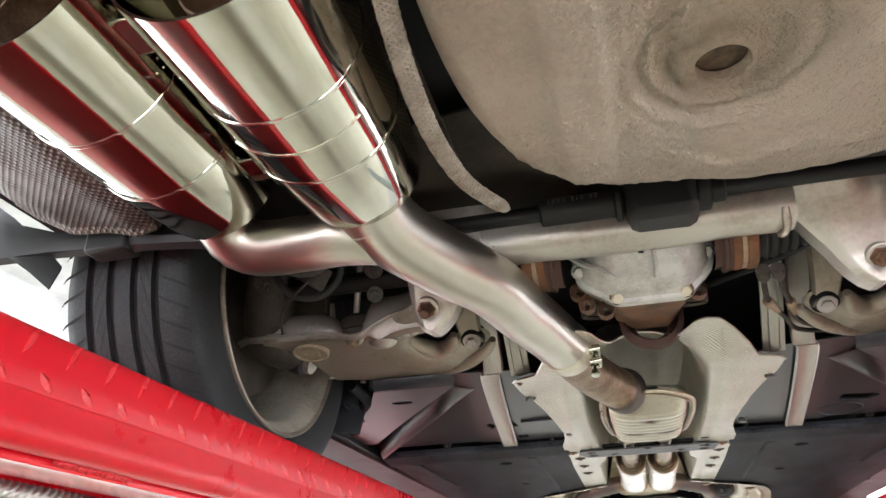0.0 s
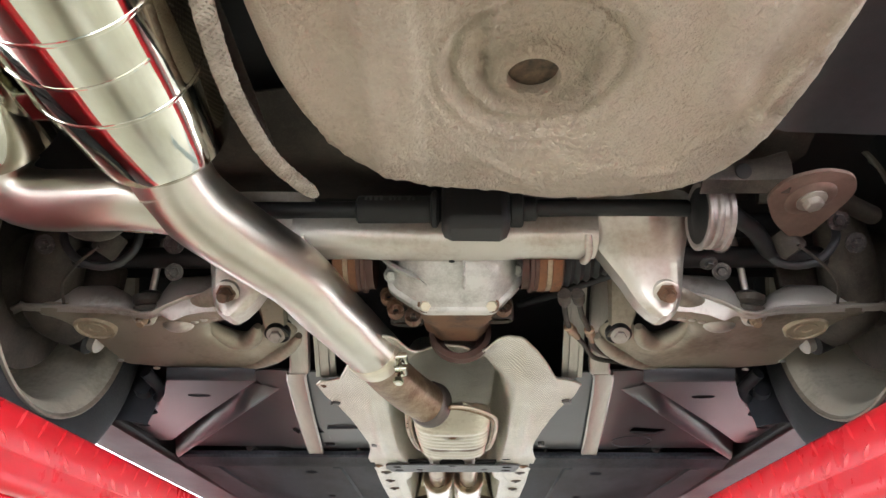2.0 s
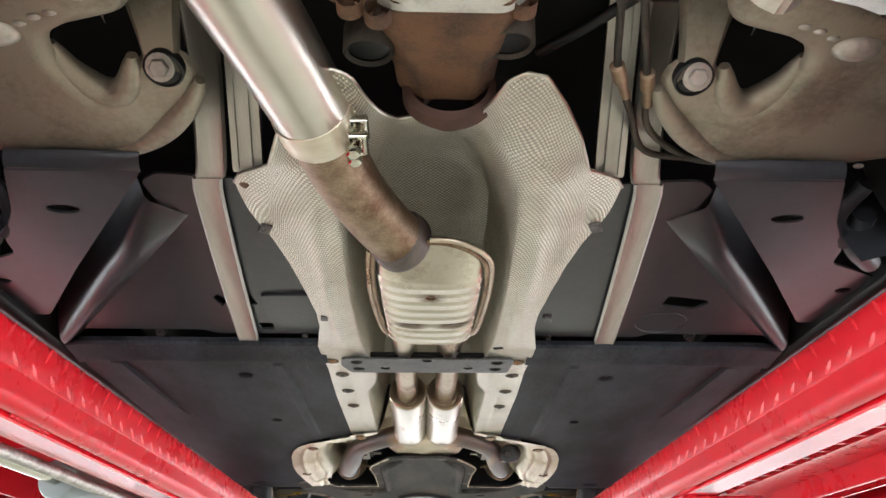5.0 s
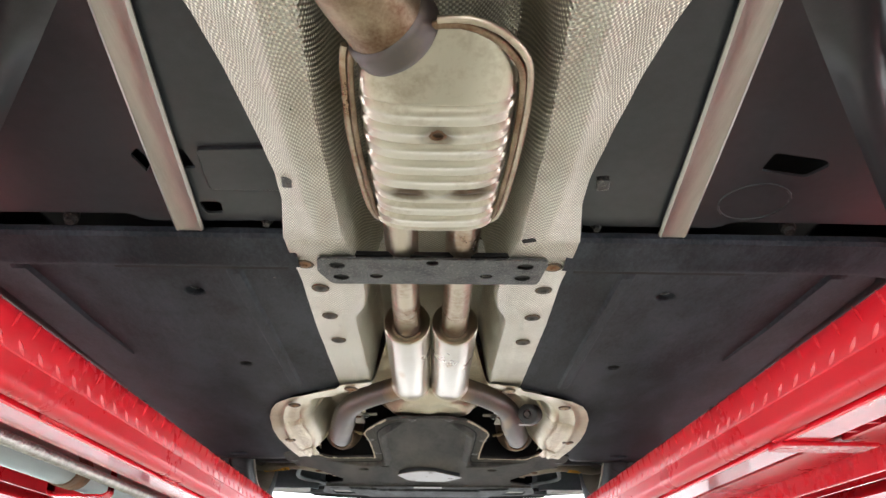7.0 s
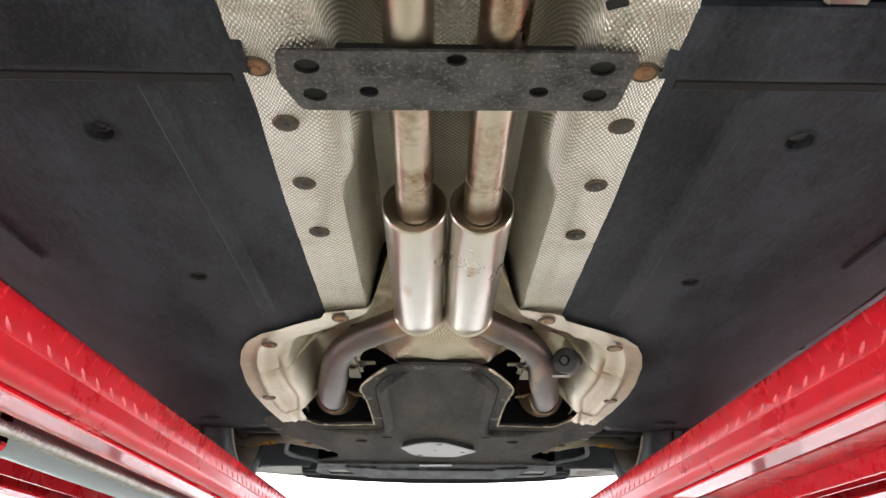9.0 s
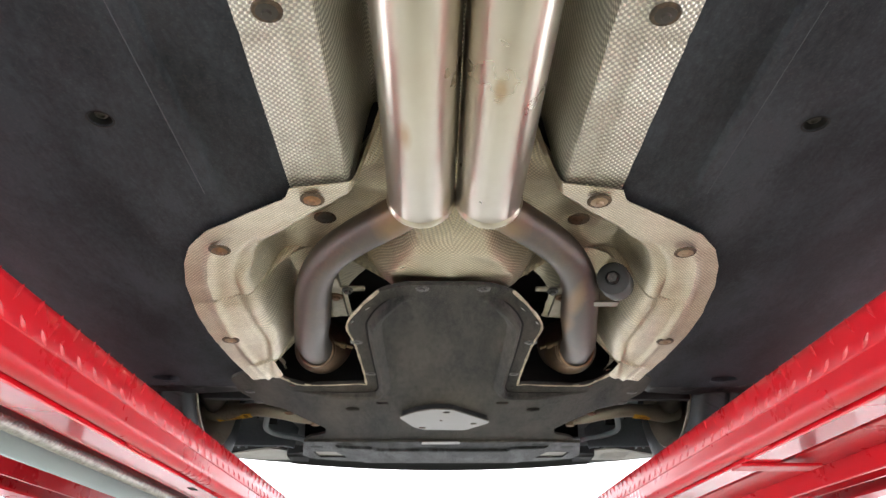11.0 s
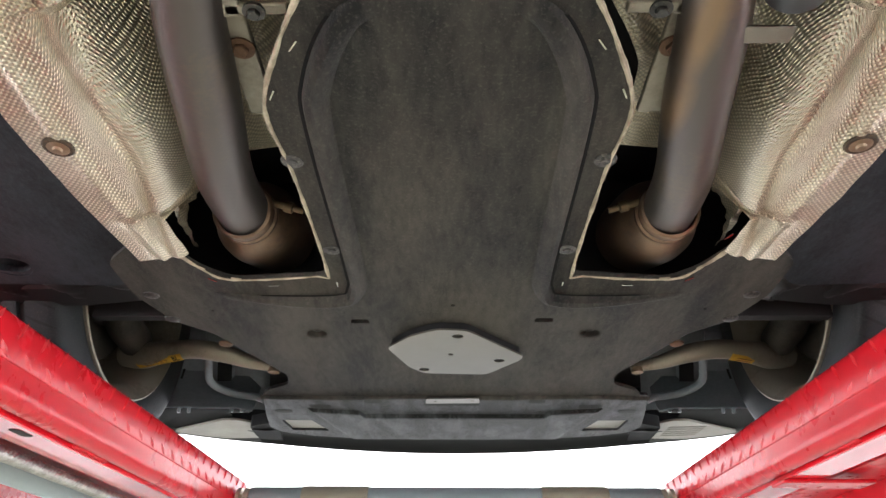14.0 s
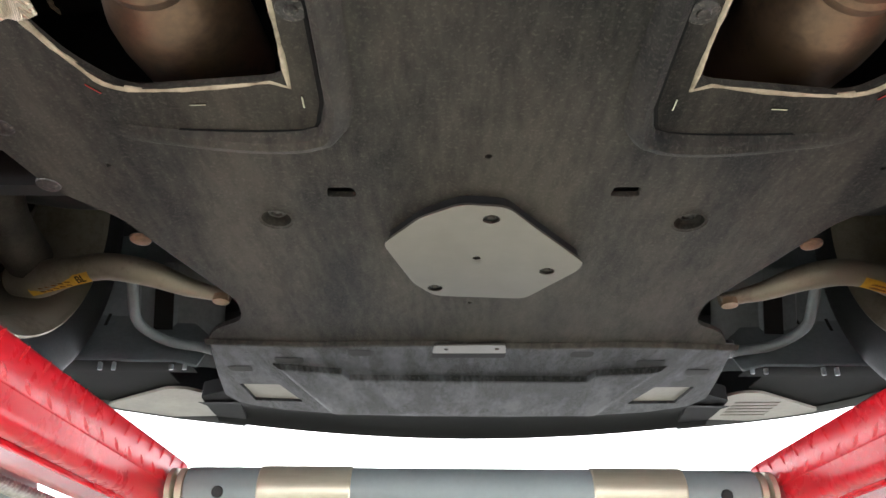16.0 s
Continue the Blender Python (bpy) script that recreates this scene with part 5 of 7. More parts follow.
    # flat brace running forward from the axle carrier
    bm = bmesh.new()
    pts = [(X(0.278), 0.12, 1.975), (X(0.281), 0.2, 1.94), (X(0.288), 0.30, 1.868), (X(0.297), 0.335, 1.858), (X(0.306), 0.36, 1.854), (X(0.33), 0.60, 1.8345), (X(0.351), 0.855, 1.8135)]
    pts = [tuple(v) for v in smooth_path(pts, 0.012)]
    w = 0.0205
    loft(bm, [[(x - w, y, z + 0.002), (x - w * 0.82, y, z - 0.001), (x - w * 0.7, y, z), (x + w * 0.7, y, z), (x + w * 0.82, y, z - 0.001), (x + w, y, z + 0.002)] for x, y, z in pts], 0.003)
    part("brace", bm, BRACE, ob, "flat bare metal brace strip")
    # ribbed aluminium strut
    bm = bmesh.new()
    for i, (a, b) in enumerate(((0.0, 0.008), (0.012, 0.026), (0.030, 0.038))):
        rows = [[(X(0.212 + a), y, z + (0.0 if i == 1 else 0.003)), (X(0.212 + b), y, z + (0.0 if i == 1 else 0.003))] for y, z in ((0.12, 1.985), (0.28, 1.832))]
        loft(bm, rows, 0.012)
    rows = [[(X(0.212), y, z + 0.006), (X(0.25), y, z + 0.006)] for y, z in ((0.12, 1.985), (0.285, 1.83))]
    loft(bm, rows, 0.008)
    part("strut", bm, BRACE, ob, "ribbed aluminium strut", smooth=False)


for s in (-1, 1):
    tray(s)
    rear_cover(s)


def centre_plate():
    ob = thing("centre_plate", "scratched grey steel plate bolted across the tunnel", "steel plate", (CX, 0.95, 1.80))
    pts = [(-0.181, 0.907), (0.164, 0.904), (0.170, 0.915), (0.163, 0.992), (-0.168, 0.998), (-0.186, 0.95)]
    holes = [circle(x, y, r * 1.2, r, 20) for x, y, r in ((-0.153, 0.929, 0.0105), (0.136, 0.926, 0.0105), (-0.007, 0.917, 0.0085), (-0.151, 0.972, 0.0105), (0.136, 0.967, 0.0105), (-0.095, 0.966, 0.0085), (0.078, 0.963, 0.0085))]
    bm = bmesh.new()
    sheet(bm, rounded(pts, 0.010, 5), 1.7955, 0.004, holes)
    part("plate", bm, PLATE, ob, smooth=False, bevel=0.001)
    for x, y in ((-0.153, 0.929), (0.136, 0.926), (-0.151, 0.972), (0.136, 0.967)):
        bm = bmesh.new()
        lathe(bm, axis_frame((x, y, 1.7998), (0, 0, -1)), [(0, 0.0), (0.0140, 0.0)], 20, False)
        part("bolt_hole", bm, DARKHOLE, ob, "dark bottom of a bolt hole")
    bm = bmesh.new()
    box(bm, (-0.176, 0.915, 1.8075), (0.160, 0.985, 1.814))
    part("spacer", bm, DARKHOLE, ob, smooth=False)


centre_plate()


def staple(parent, x, y, z, a):
    bm = bmesh.new()
    box(bm, (-0.0075, -0.0008, -0.0009), (0.0075, 0.0008, 0.0006))
    bmesh.ops.transform(bm, matrix=pose(x, y, z, 0, 0, a), verts=bm.verts)
    part("staple", bm, CHROME, parent, smooth=False)


def engine_tray():
    ob = thing("engine_undertray", "dusty dark felt engine undertray", "underbody panel", (CX, 2.5, 1.785))
    half = [(0.07, 1.858), (0.112, 1.885), (0.148, 1.955), (0.182, 2.045), (0.176, 2.10), (0.174, 2.16), (0.174, 2.412), (0.318, 2.428), (0.352, 2.39), (0.382, 2.315), (0.425, 2.320), (0.476, 2.372), (0.481, 2.48), (0.455, 2.585), (0.405, 2.64), (0.370, 2.74), (0.325, 2.862), (0.335, 2.925), (0.385, 2.96), (0.412, 3.012)]
    hz = 1.784
    ex = -0.0165     # the tray sits a little off the middle line
    pts = [(ex + x, y) for x, y in half] + [(ex - x, y) for x, y in reversed(half)]
    fast = [(-0.245, 2.64), (0.222, 2.64)]
    slots = [rounded([(x - 0.014, y - 0.009), (x + 0.014, y - 0.009), (x + 0.016, y + 0.009), (x - 0.016, y + 0.009)], 0.005, 3) for x, y in ((-0.165, 2.585), (0.137, 2.58))]
    holes = [circle(x, y, 0.017, None, 20) for x, y in fast] + slots + [circle(-0.012, 2.52, 0.004, None, 10), circle(-0.018, 2.86, 0.003, None, 8), circle(-0.395, 2.54, 0.003, None, 8), circle(0.385, 2.535, 0.003, None, 8)]
    bm = bmesh.new()
    sheet(bm, rounded(pts, 0.018, 4), hz, 0.007, holes)
    part("panel", bm, FELT, ob, smooth=False)
    for x, y in fast:
        cup(ob, x, y, hz, 0.02, 0.013, FELT, PLATE)
    # raised middle field with a rounded shoulder
    field = [(0.05, 1.90), (0.092, 1.925), (0.126, 2.00), (0.136, 2.08), (0.138, 2.38), (0.143, 2.455), (0.170, 2.487), (0.30, 2.487), (0.36, 2.47)]
    for sx in (-1, 1):
        line = smooth_path([(ex + sx * x, y, hz) for x, y in field], 0.012)
        rows = []
        for i, q in enumerate(line):
            d = (line[min(i + 1, len(line) - 1)] - line[max(i - 1, 0)]).normalized()
            n = Vector((-d.y, d.x, 0)) * sx
            e = ease(i / 6) * ease((len(line) - i) / 14)
            rows.append([q - n * 0.008 + Vector((0, 0, 0.001)), q - n * 0.004 - Vector((0, 0, 0.013 * e - 0.0005)), q + n * 0.003 - Vector((0, 0, 0.017 * e - 0.0005)), q + n * 0.011 - Vector((0, 0, 0.014 * e - 0.0005)), q + n * 0.020 + Vector((0, 0, 0.001))])
        bm = bmesh.new()
        loft(bm, rows)
        part("shoulder", bm, FELT, ob)
        # black strip beside the shoulder: the shade of its fold put into colour
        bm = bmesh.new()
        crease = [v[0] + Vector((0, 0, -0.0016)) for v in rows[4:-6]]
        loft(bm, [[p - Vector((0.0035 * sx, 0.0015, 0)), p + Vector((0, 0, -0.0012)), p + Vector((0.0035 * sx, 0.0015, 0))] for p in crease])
        part("crease", bm, MATTE, ob, "dark strip painted as shade along the shoulder")
        # pale torn edge of the felt round the opening
        edge = [(0.112, 1.885), (0.148, 1.955), (0.180, 2.045), (0.174, 2.16), (0.174, 2.400), (0.19, 2.416), (0.315, 2.427), (0.352, 2.39), (0.38, 2.32)]
        line = smooth_path([(ex + sx * x, y, hz + 0.001) for x, y in edge], 0.008)
        bm = bmesh.new()
        tube(bm, [p + Vector((0, 0, 0.0008 * noise.noise(p * 40))) for p in line], lambda t: 0.0026 + 0.0005 * math.sin(t * 60) + 0.0003 * math.sin(t * 211), 8, False)
        part("torn_edge", bm, TORN, ob, "pale torn felt edge")
        for x, y, a in ((0.135, 1.955, 55), (0.168, 2.02, 65), (0.165, 2.44, 90), (0.26, 2.445, 3), (0.25, 2.492, 2), (0.345, 2.425, -50), (0.36, 2.30, -60)):
            staple(ob, ex + sx * x, y, hz - 0.0005, sx * a)
        for x, y in ((0.17, 2.13), (0.157, 2.335)):
            bm = bmesh.new()
            lathe(bm, axis_frame((ex + sx * x, y, hz), (0, 0, -1)), [(0, 0.003), (0.005, 0.003), (0.006, 0.0015), (0.012, 0.001), (0.013, -0.001)], 18, False)
            part("fastener", bm, PLATE, ob)
        for x, y in ((0.40, 2.292), (0.455, 2.48), (0.40, 2.69), (0.455, 2.575)):
            bm = bmesh.new()
            lathe(bm, axis_frame((ex + sx * x, y, hz), (0, 0, -1)), [(0, 0.003), (0.006, 0.003), (0.012, 0.001), (0.013, -0.002)], 18, False)
            part("fastener", bm, RUST if x < 0.43 else PLATE, ob)
    for x in (-0.055, 0.045):
        bm = bmesh.new()
        lathe(bm, axis_frame((x, 1.872, hz), (0, 0, -1)), [(0, 0.0035), (0.005, 0.0035), (0.006, 0.0015), (0.011, 0.001), (0.012, -0.001)], 18, False)
        part("fastener", bm, PLATE, ob)
    # access plate
    bm = bmesh.new()
    ap = rounded([(CX - 0.118, 2.668), (CX - 0.075, 2.612), (CX - 0.03, 2.583), (CX + 0.02, 2.588), (CX + 0.056, 2.632), (CX + 0.122, 2.71), (CX + 0.118, 2.73), (CX + 0.06, 2.812), (CX - 0.058, 2.805), (CX - 0.085, 2.77)], 0.012, 4)
    sheet(bm, ap, 1.768, 0.0035, [circle(CX + 0.004, 2.612, 0.0095, 0.009), circle(CX + 0.08, 2.733, 0.0095, 0.009), circle(CX - 0.058, 2.782, 0.0095, 0.009), circle(CX - 0.008, 2.70, 0.0045)])
    pl = part("access_plate", bm, ALUPLATE, ob, "bare aluminium access plate", smooth=False, bevel=0.0012)
    bm = bmesh.new()
    sheet(bm, [(CX + (x - CX) * 0.96, 2.7 + (y - 2.7) * 0.96) for x, y in ap], 1.7716, 0.012)
    part("plate_recess", bm, BLACK, pl, smooth=False)
    for x, y in ((0.004, 2.612), (0.08, 2.733), (-0.058, 2.782)):
        bm = bmesh.new()
        lathe(bm, axis_frame((CX + x, y, 1.7715), (0, 0, -1)), [(0, 0.002), (0.003, 0.002), (0.0045, 0.0), (0.0092, -0.0005)], 12, False)
        part("screw", bm, BLACKBOLT, pl)
    # front panel behind the bumper
    fz = lambda x, y: 1.790 + 0.030 * (y - 3.0)
    bm = bmesh.new()
    gap = [(0.43, 3.258), (0.355, 3.260), (0.330, 3.378), (0.425, 3.370)]
    fhalf = [(0.42, 3.018), (0.455, 3.20), (0.476, 3.33), (0.46, 3.39), (0.385, 3.44), (0.26, 3.475), (0.10, 3.487)]
    windows = [rounded([(CX + sx * x, y) for x, y in gap], 0.004, 2) for sx in (-1, 1)]
    sheet(bm, rounded([(CX + x, y) for x, y in fhalf] + [(CX - x, y) for x, y in reversed(fhalf)], 0.012, 3), fz, 0.006, windows)
    fp = part("front_panel", bm, FELT2, ob, "dark scuffed front panel", smooth=False)
    # pressed field with sloping borders
    bm = bmesh.new()
    rings = []
    for k, dz in ((0.0, 0.0005), (0.012, -0.007), (0.02, -0.008)):
        rings.append([bm.verts.new((CX + x, y, fz(x, y) + dz)) for x, y in ((-0.345 + k, 3.135 + k), (-0.225, 3.16 + k), (-0.215, 3.195 + k), (0.215, 3.195 + k), (0.225, 3.16 + k), (0.345 - k, 3.135 + k), (0.285 - k, 3.462 - k), (-0.285 + k, 3.462 - k))])
    for r0, r1 in zip(rings, rings[1:]):
        for i in range(8):
            bm.faces.new((r0[i], r0[(i + 1) % 8], r1[(i + 1) % 8], r1[i]))
    bm.faces.new(rings[-1])
    part("pressed_field", bm, FELT2, fp, smooth=False)
    for sx in (-1, 1):
        bm = bmesh.new()
        sheet(bm, [(CX + sx * x, y) for x, y in gap], lambda x, y: fz(x, y) + 0.006, 0.002)
        part("window", bm, CORNER, fp, "pale gap with bodywork behind", smooth=False)
        for x, y, w in ((0.31, 3.118, 0.026), (0.185, 3.077, 0.02), (0.405, 3.165, 0.022)):
            bm = bmesh.new()
            sheet(bm, rounded([(CX + sx * x - w, y - 0.014), (CX + sx * x + w, y - 0.014), (CX + sx * x + w * 0.9, y + 0.014), (CX + sx * x - w * 0.9, y + 0.014)], 0.01, 4), lambda px, py: fz(px, py) - 0.0006, 0.0004)
            part("recess", bm, DARKHOLE, fp, "dark oval recess", smooth=False)
    bm = bmesh.new()
    rows = []
    for i in range(60):
        x = -0.42 + 0.84 * i / 59
        y = 3.012 + 0.004 * math.sin(x * 18) + 0.002 * noise.noise((x * 30, 0, 0))
        rows.append([(CX + x, y - 0.010, hz - 0.001), (CX + x, y - 0.003, hz - 0.006), (CX + x, y + 0.004, hz - 0.006), (CX + x, y + 0.009, hz + 0.004)])
    loft(bm, rows)
    part("overlap_lip", bm, FELT, ob, "overlapping felt lip")
    bm = bmesh.new()
    sheet(bm, rounded([(-0.068, 3.0), (0.042, 2.995), (0.046, 3.03), (-0.072, 3.033)], 0.004, 3), 1.775, 0.003, [circle(-0.05, 3.015, 0.004, None, 8), circle(0.03, 3.012, 0.004, None, 8)])
    part("bracket", bm, ALUPLATE, ob, "small pale metal bracket", smooth=False)
    bm = bmesh.new()
    sheet(bm, rounded([(-0.072, 3.033), (0.046, 3.03), (0.046, 3.055), (-0.074, 3.057)], 0.004, 3), 1.777, 0.001)
    part("slot", bm, DARKHOLE, ob, smooth=False)


engine_tray()


def damper():
    ob = thing("exhaust_damper", "dark grey round mass damper on the exhaust", "damper", (0.262, 1.87, 1.81))
    m = axis_frame((0.256, 1.862, 1.800), (0.36, 0.92, 0.22))
    bm = bmesh.new()
    lathe(bm, m, [(0.010, 0.004), (0.012, -0.001), (0.022, -0.001), (0.0265, 0.002), (0.0275, 0.006), (0.0275, 0.062), (0.024, 0.066)], 40)
    part("weight", bm, GREYIRON, ob)
    bm = bmesh.new()
    lathe(bm, m, [(0.0095, 0.006), (0.0095, -0.006), (0.008, -0.008), (0, -0.008)], 6, False)
    part("bolt", bm, PLATE, ob, "pale hexagon bolt", smooth=False)
    bm = bmesh.new()
    box(bm, (0.222, 1.945, 1.792), (0.285, 1.965, 1.795))
    box(bm, (0.222, 1.945, 1.794), (0.226, 1.965, 1.84))
    part("bracket", bm, ALUPLATE, ob, "bent sheet bracket", bevel=0.001)


damper()


def gearbox_bracket(s):
    ob = thing("gearbox_bracket", "pale metal bracket beside the gearbox", "bracket", (CX + s * 0.17, 1.95, 1.82), "gearbox brackets")
    X = lambda x: CX + s * x
    bm = bmesh.new()
    for lo, hi in (((0.148, 1.935, 1.812), (0.205, 1.948, 1.818)), ((0.190, 1.90, 1.812), (0.215, 1.95, 1.826)), ((0.193, 1.955, 1.825), (0.222, 2.10, 1.832))):
        box(bm, (min(X(lo[0]), X(hi[0])), lo[1], lo[2]), (max(X(lo[0]), X(hi[0])), hi[1], hi[2]))
    part("arm", bm, ALUDIRT, ob, bevel=0.002)
    bolt(ob, (X(0.178), 1.942, 1.812), r=0.006)
    bolt(ob, (X(0.206), 2.0, 1.825), r=0.008, mat=RUST)


for s in (-1, 1):
    gearbox_bracket(s)


# ---- rear axle ----
def rear_subframe():
    ob = thing("rear_subframe", "dirty aluminium rear axle subframe beam", "subframe", (CX, -0.09, 1.92))
    rows = []
    for i in range(61):
        x = -0.22 + 0.44 * i / 60
        c = 1.930 + 0.006 * math.cos(x * 9) * -1 + 0.004
        h = 0.031 + 0.006 * ease((abs(x) - 0.12) / 0.1)
        row = []
        for k in range(28):
            a = 2 * math.pi * k / 28
            q = 3.0
            cc, sn = math.cos(a), math.sin(a)
            r = (abs(cc) ** q + abs(sn) ** q) ** (-1 / q)
            row.append((CX + x, -0.095 + 0.036 * r * cc, c + h * r * sn))
        rows.append(row + [row[0]])
    bm = bmesh.new()
    loft(bm, rows)
    part("beam", bm, ALUBEAM, ob)
    bm = bmesh.new()
    lathe(bm, axis_frame((CX + 0.01, -0.075, 1.8975), (0, 0.2, -1)), [(0, 0.0008), (0.004, 0.0008), (0.0045, -0.001)], 10, False)
    part("beam_hole", bm, DARKHOLE, ob)
    for s in (-1, 1):
        X = lambda x: CX + s * x
        bm = bmesh.new()
        pts = []
        for i in range(60):
            a = radians(110 + 220 * i / 59)
            pts.append((X(0.206 + 0.0012 * math.sin(i * 0.3)), -0.095 - 0.0385 * math.cos(a), 1.934 + 0.041 * math.sin(a)))
        tube(bm, pts, lambda t: 0.0056 + 0.0004 * math.sin(t * 150) + 0.0006 * math.sin(t * 23), 10, False)
        part("weld", bm, WELD, ob, "bright lumpy weld bead")
        # end casting: a broad gusset that drops from the beam to the arm bolt
        left_edge = [(1.818, 0.314), (1.825, 0.301), (1.84, 0.286), (1.87, 0.266), (1.90, 0.24), (1.93, 0.207), (1.985, 0.197)]
        right_edge = [(1.818, 0.322), (1.825, 0.336), (1.84, 0.344), (1.86, 0.349), (1.90, 0.352), (1.985, 0.360)]
        front, back = [], []
        for i in range(33):
            q = i / 32
            z = 1.818 + 0.167 * q ** 1.3
            a0, a1 = lerp_table(left_edge, z), lerp_table(right_edge, z)
            y = lerp_table([(1.818, -0.058), (1.86, -0.066), (1.90, -0.085), (1.93, -0.112), (1.96, -0.13), (1.985, -0.132)], z)
            fr = []
            for j in range(17):
                u = j / 16
                x = a0 + (a1 - a0) * u
                round_off = 0.012 * (abs(2 * u - 1) ** 6)
                dent = 0.007 * math.exp(-(((x - 0.295) / 0.022) ** 2 + ((z - 1.945) / 0.022) ** 2))
                fr.append((X(x), y + round_off - 0.004 * math.exp(-((u - 0.9) / 0.06) ** 2) - dent, z))
            front.append(fr)
            back.append([(X(a0 + (a1 - a0) * j / 16), y + 0.045, z + 0.004) for j in range(17)])
        bm = bmesh.new()
        loft(bm, front)
        loft(bm, back)
        for e in (0, 16):
            loft(bm, [[f[e], b[e]] for f, b in zip(front, back)])
        loft(bm, [front[0], back[0]])
        part("end_casting", bm, ALUBEAM, ob, "aluminium bracket at the beam's end")
        m = axis_frame((X(0.322), -0.066, 1.851), (0, -0.72, -0.69))
        bm = bmesh.new()
        lathe(bm, m, [(0.0185, -0.008), (0.019, 0.002), (0.017, 0.0035), (0.012, 0.0035)], 28, False)
        part("washer", bm, ALUBEAM, ob)
        bm = bmesh.new()
        lathe(bm, m, [(0.015, 0.002), (0.015, 0.0045), (0.0115, 0.005), (0.0115, 0.012), (0.0095, 0.014)], 6, False)
        part("arm_bolt", bm, RUST, ob, "rusty nut on a stud", smooth=False)
        bm = bmesh.new()
        lathe(bm, m, [(0.0085, 0.008), (0.0085, 0.022), (0.007, 0.025), (0, 0.025)], 16, False)
        part("stud", bm, RUST, ob, "rusty stud")
    bm = bmesh.new()
    tube(bm, [(-0.42, -0.15, 1.955), (-0.30, -0.135, 1.952), (0.0, -0.135, 1.952), (0.35, -0.135, 1.952), (0.42, -0.13, 1.93), (0.47, -0.08, 1.91)], 0.0125, 16)
    arb = part("anti_roll_bar", bm, BLACK, ob, "black anti-roll bar")
    for a, b, r in ((-0.135, -0.012, 0.0205), (-0.028, -0.016, 0.028), (0.084, 0.105, 0.028), (0.10, 0.125, 0.018)):
        bm = bmesh.new()
        lathe(bm, axis_frame((a, -0.135, 1.951), (1, 0, 0)), [(r * 0.8, 0), (r, 0.003), (r, b - a - 0.003), (r * 0.8, b - a)], 24)
        part("bush", bm, BLACK, arb, "black rubber bush")
    bm = bmesh.new()
    box(bm, (-0.012, -0.175, 1.905), (0.085, -0.105, 1.985))
    part("mount_block", bm, BLACK, arb, "black rubber mount block", bevel=0.014)
    bm = bmesh.new()
    box(bm, (0.0855, -0.125, 1.915), (0.097, -0.108, 1.945))
    part("rust_tab", bm, RUST, arb, "rusty tab", bevel=0.002)
    # printed mark on the sleeve: unreadable, shown as bars
    bm = bmesh.new()
    xx = -0.122
    for w in (0.004, 0.004, 0.005, 0.004, 0.0, 0.004, 0.003, 0.004, 0.0, 0.004, 0.004):
        if w:
            box(bm, (xx, -0.1555, 1.9555), (xx + w, -0.1545, 1.963))
        xx += w + 0.003 if w else 0.006
    part("print_mark", bm, PRINT, arb, "faint pale print", smooth=False)
    return ob


rear_subframe()


def hydro_bush():
    ob = thing("subframe_bush", "grooved bright metal subframe bush", "bush", (0.36, -0.17, 1.92))
    m = axis_frame((0.340, -0.165, 1.922), (1, 0.05, 0)) @ Matrix.Diagonal((0.96, 0.96, 0.58, 1))
    bm = bmesh.new()
    lathe(bm, m, [(0.040, 0.004), (0.046, 0.0), (0.050, 0.003), (0.050, 0.010), (0.046, 0.014), (0.0455, 0.022), (0.0485, 0.027), (0.0485, 0.034), (0.0455, 0.039), (0.046, 0.048), (0.050, 0.052), (0.0505, 0.062), (0.046, 0.066), (0.036, 0.064)], 56, False)
    part("shell", bm, BUSHM, ob)
    bm = bmesh.new()
    lathe(bm, m, [(0.041, 0.003), (0.030, 0.006), (0.014, -0.004), (0.0, -0.004)], 40, False)
    part("rubber", bm, BLACK, ob, "black rubber centre")
    bm = bmesh.new()
    rows = [[(0.30, -0.30, 1.985), (0.42, -0.30, 1.985)], [(0.31, -0.22, 1.99), (0.42, -0.22, 1.985)], [(0.33, -0.12, 2.01), (0.42, -0.12, 2.01)]]
    loft(bm, rows, 0.01)
    part("carrier", bm, DIRTY, ob, "dusty grey carrier plate")
    bolt(ob, (0.345, -0.215, 1.972), (0, -0.6, -0.8), 0.010, RUST)
    bolt(ob, (0.362, -0.12, 1.872), (0, -0.3, -1), 0.007, PLATE)


hydro_bush()


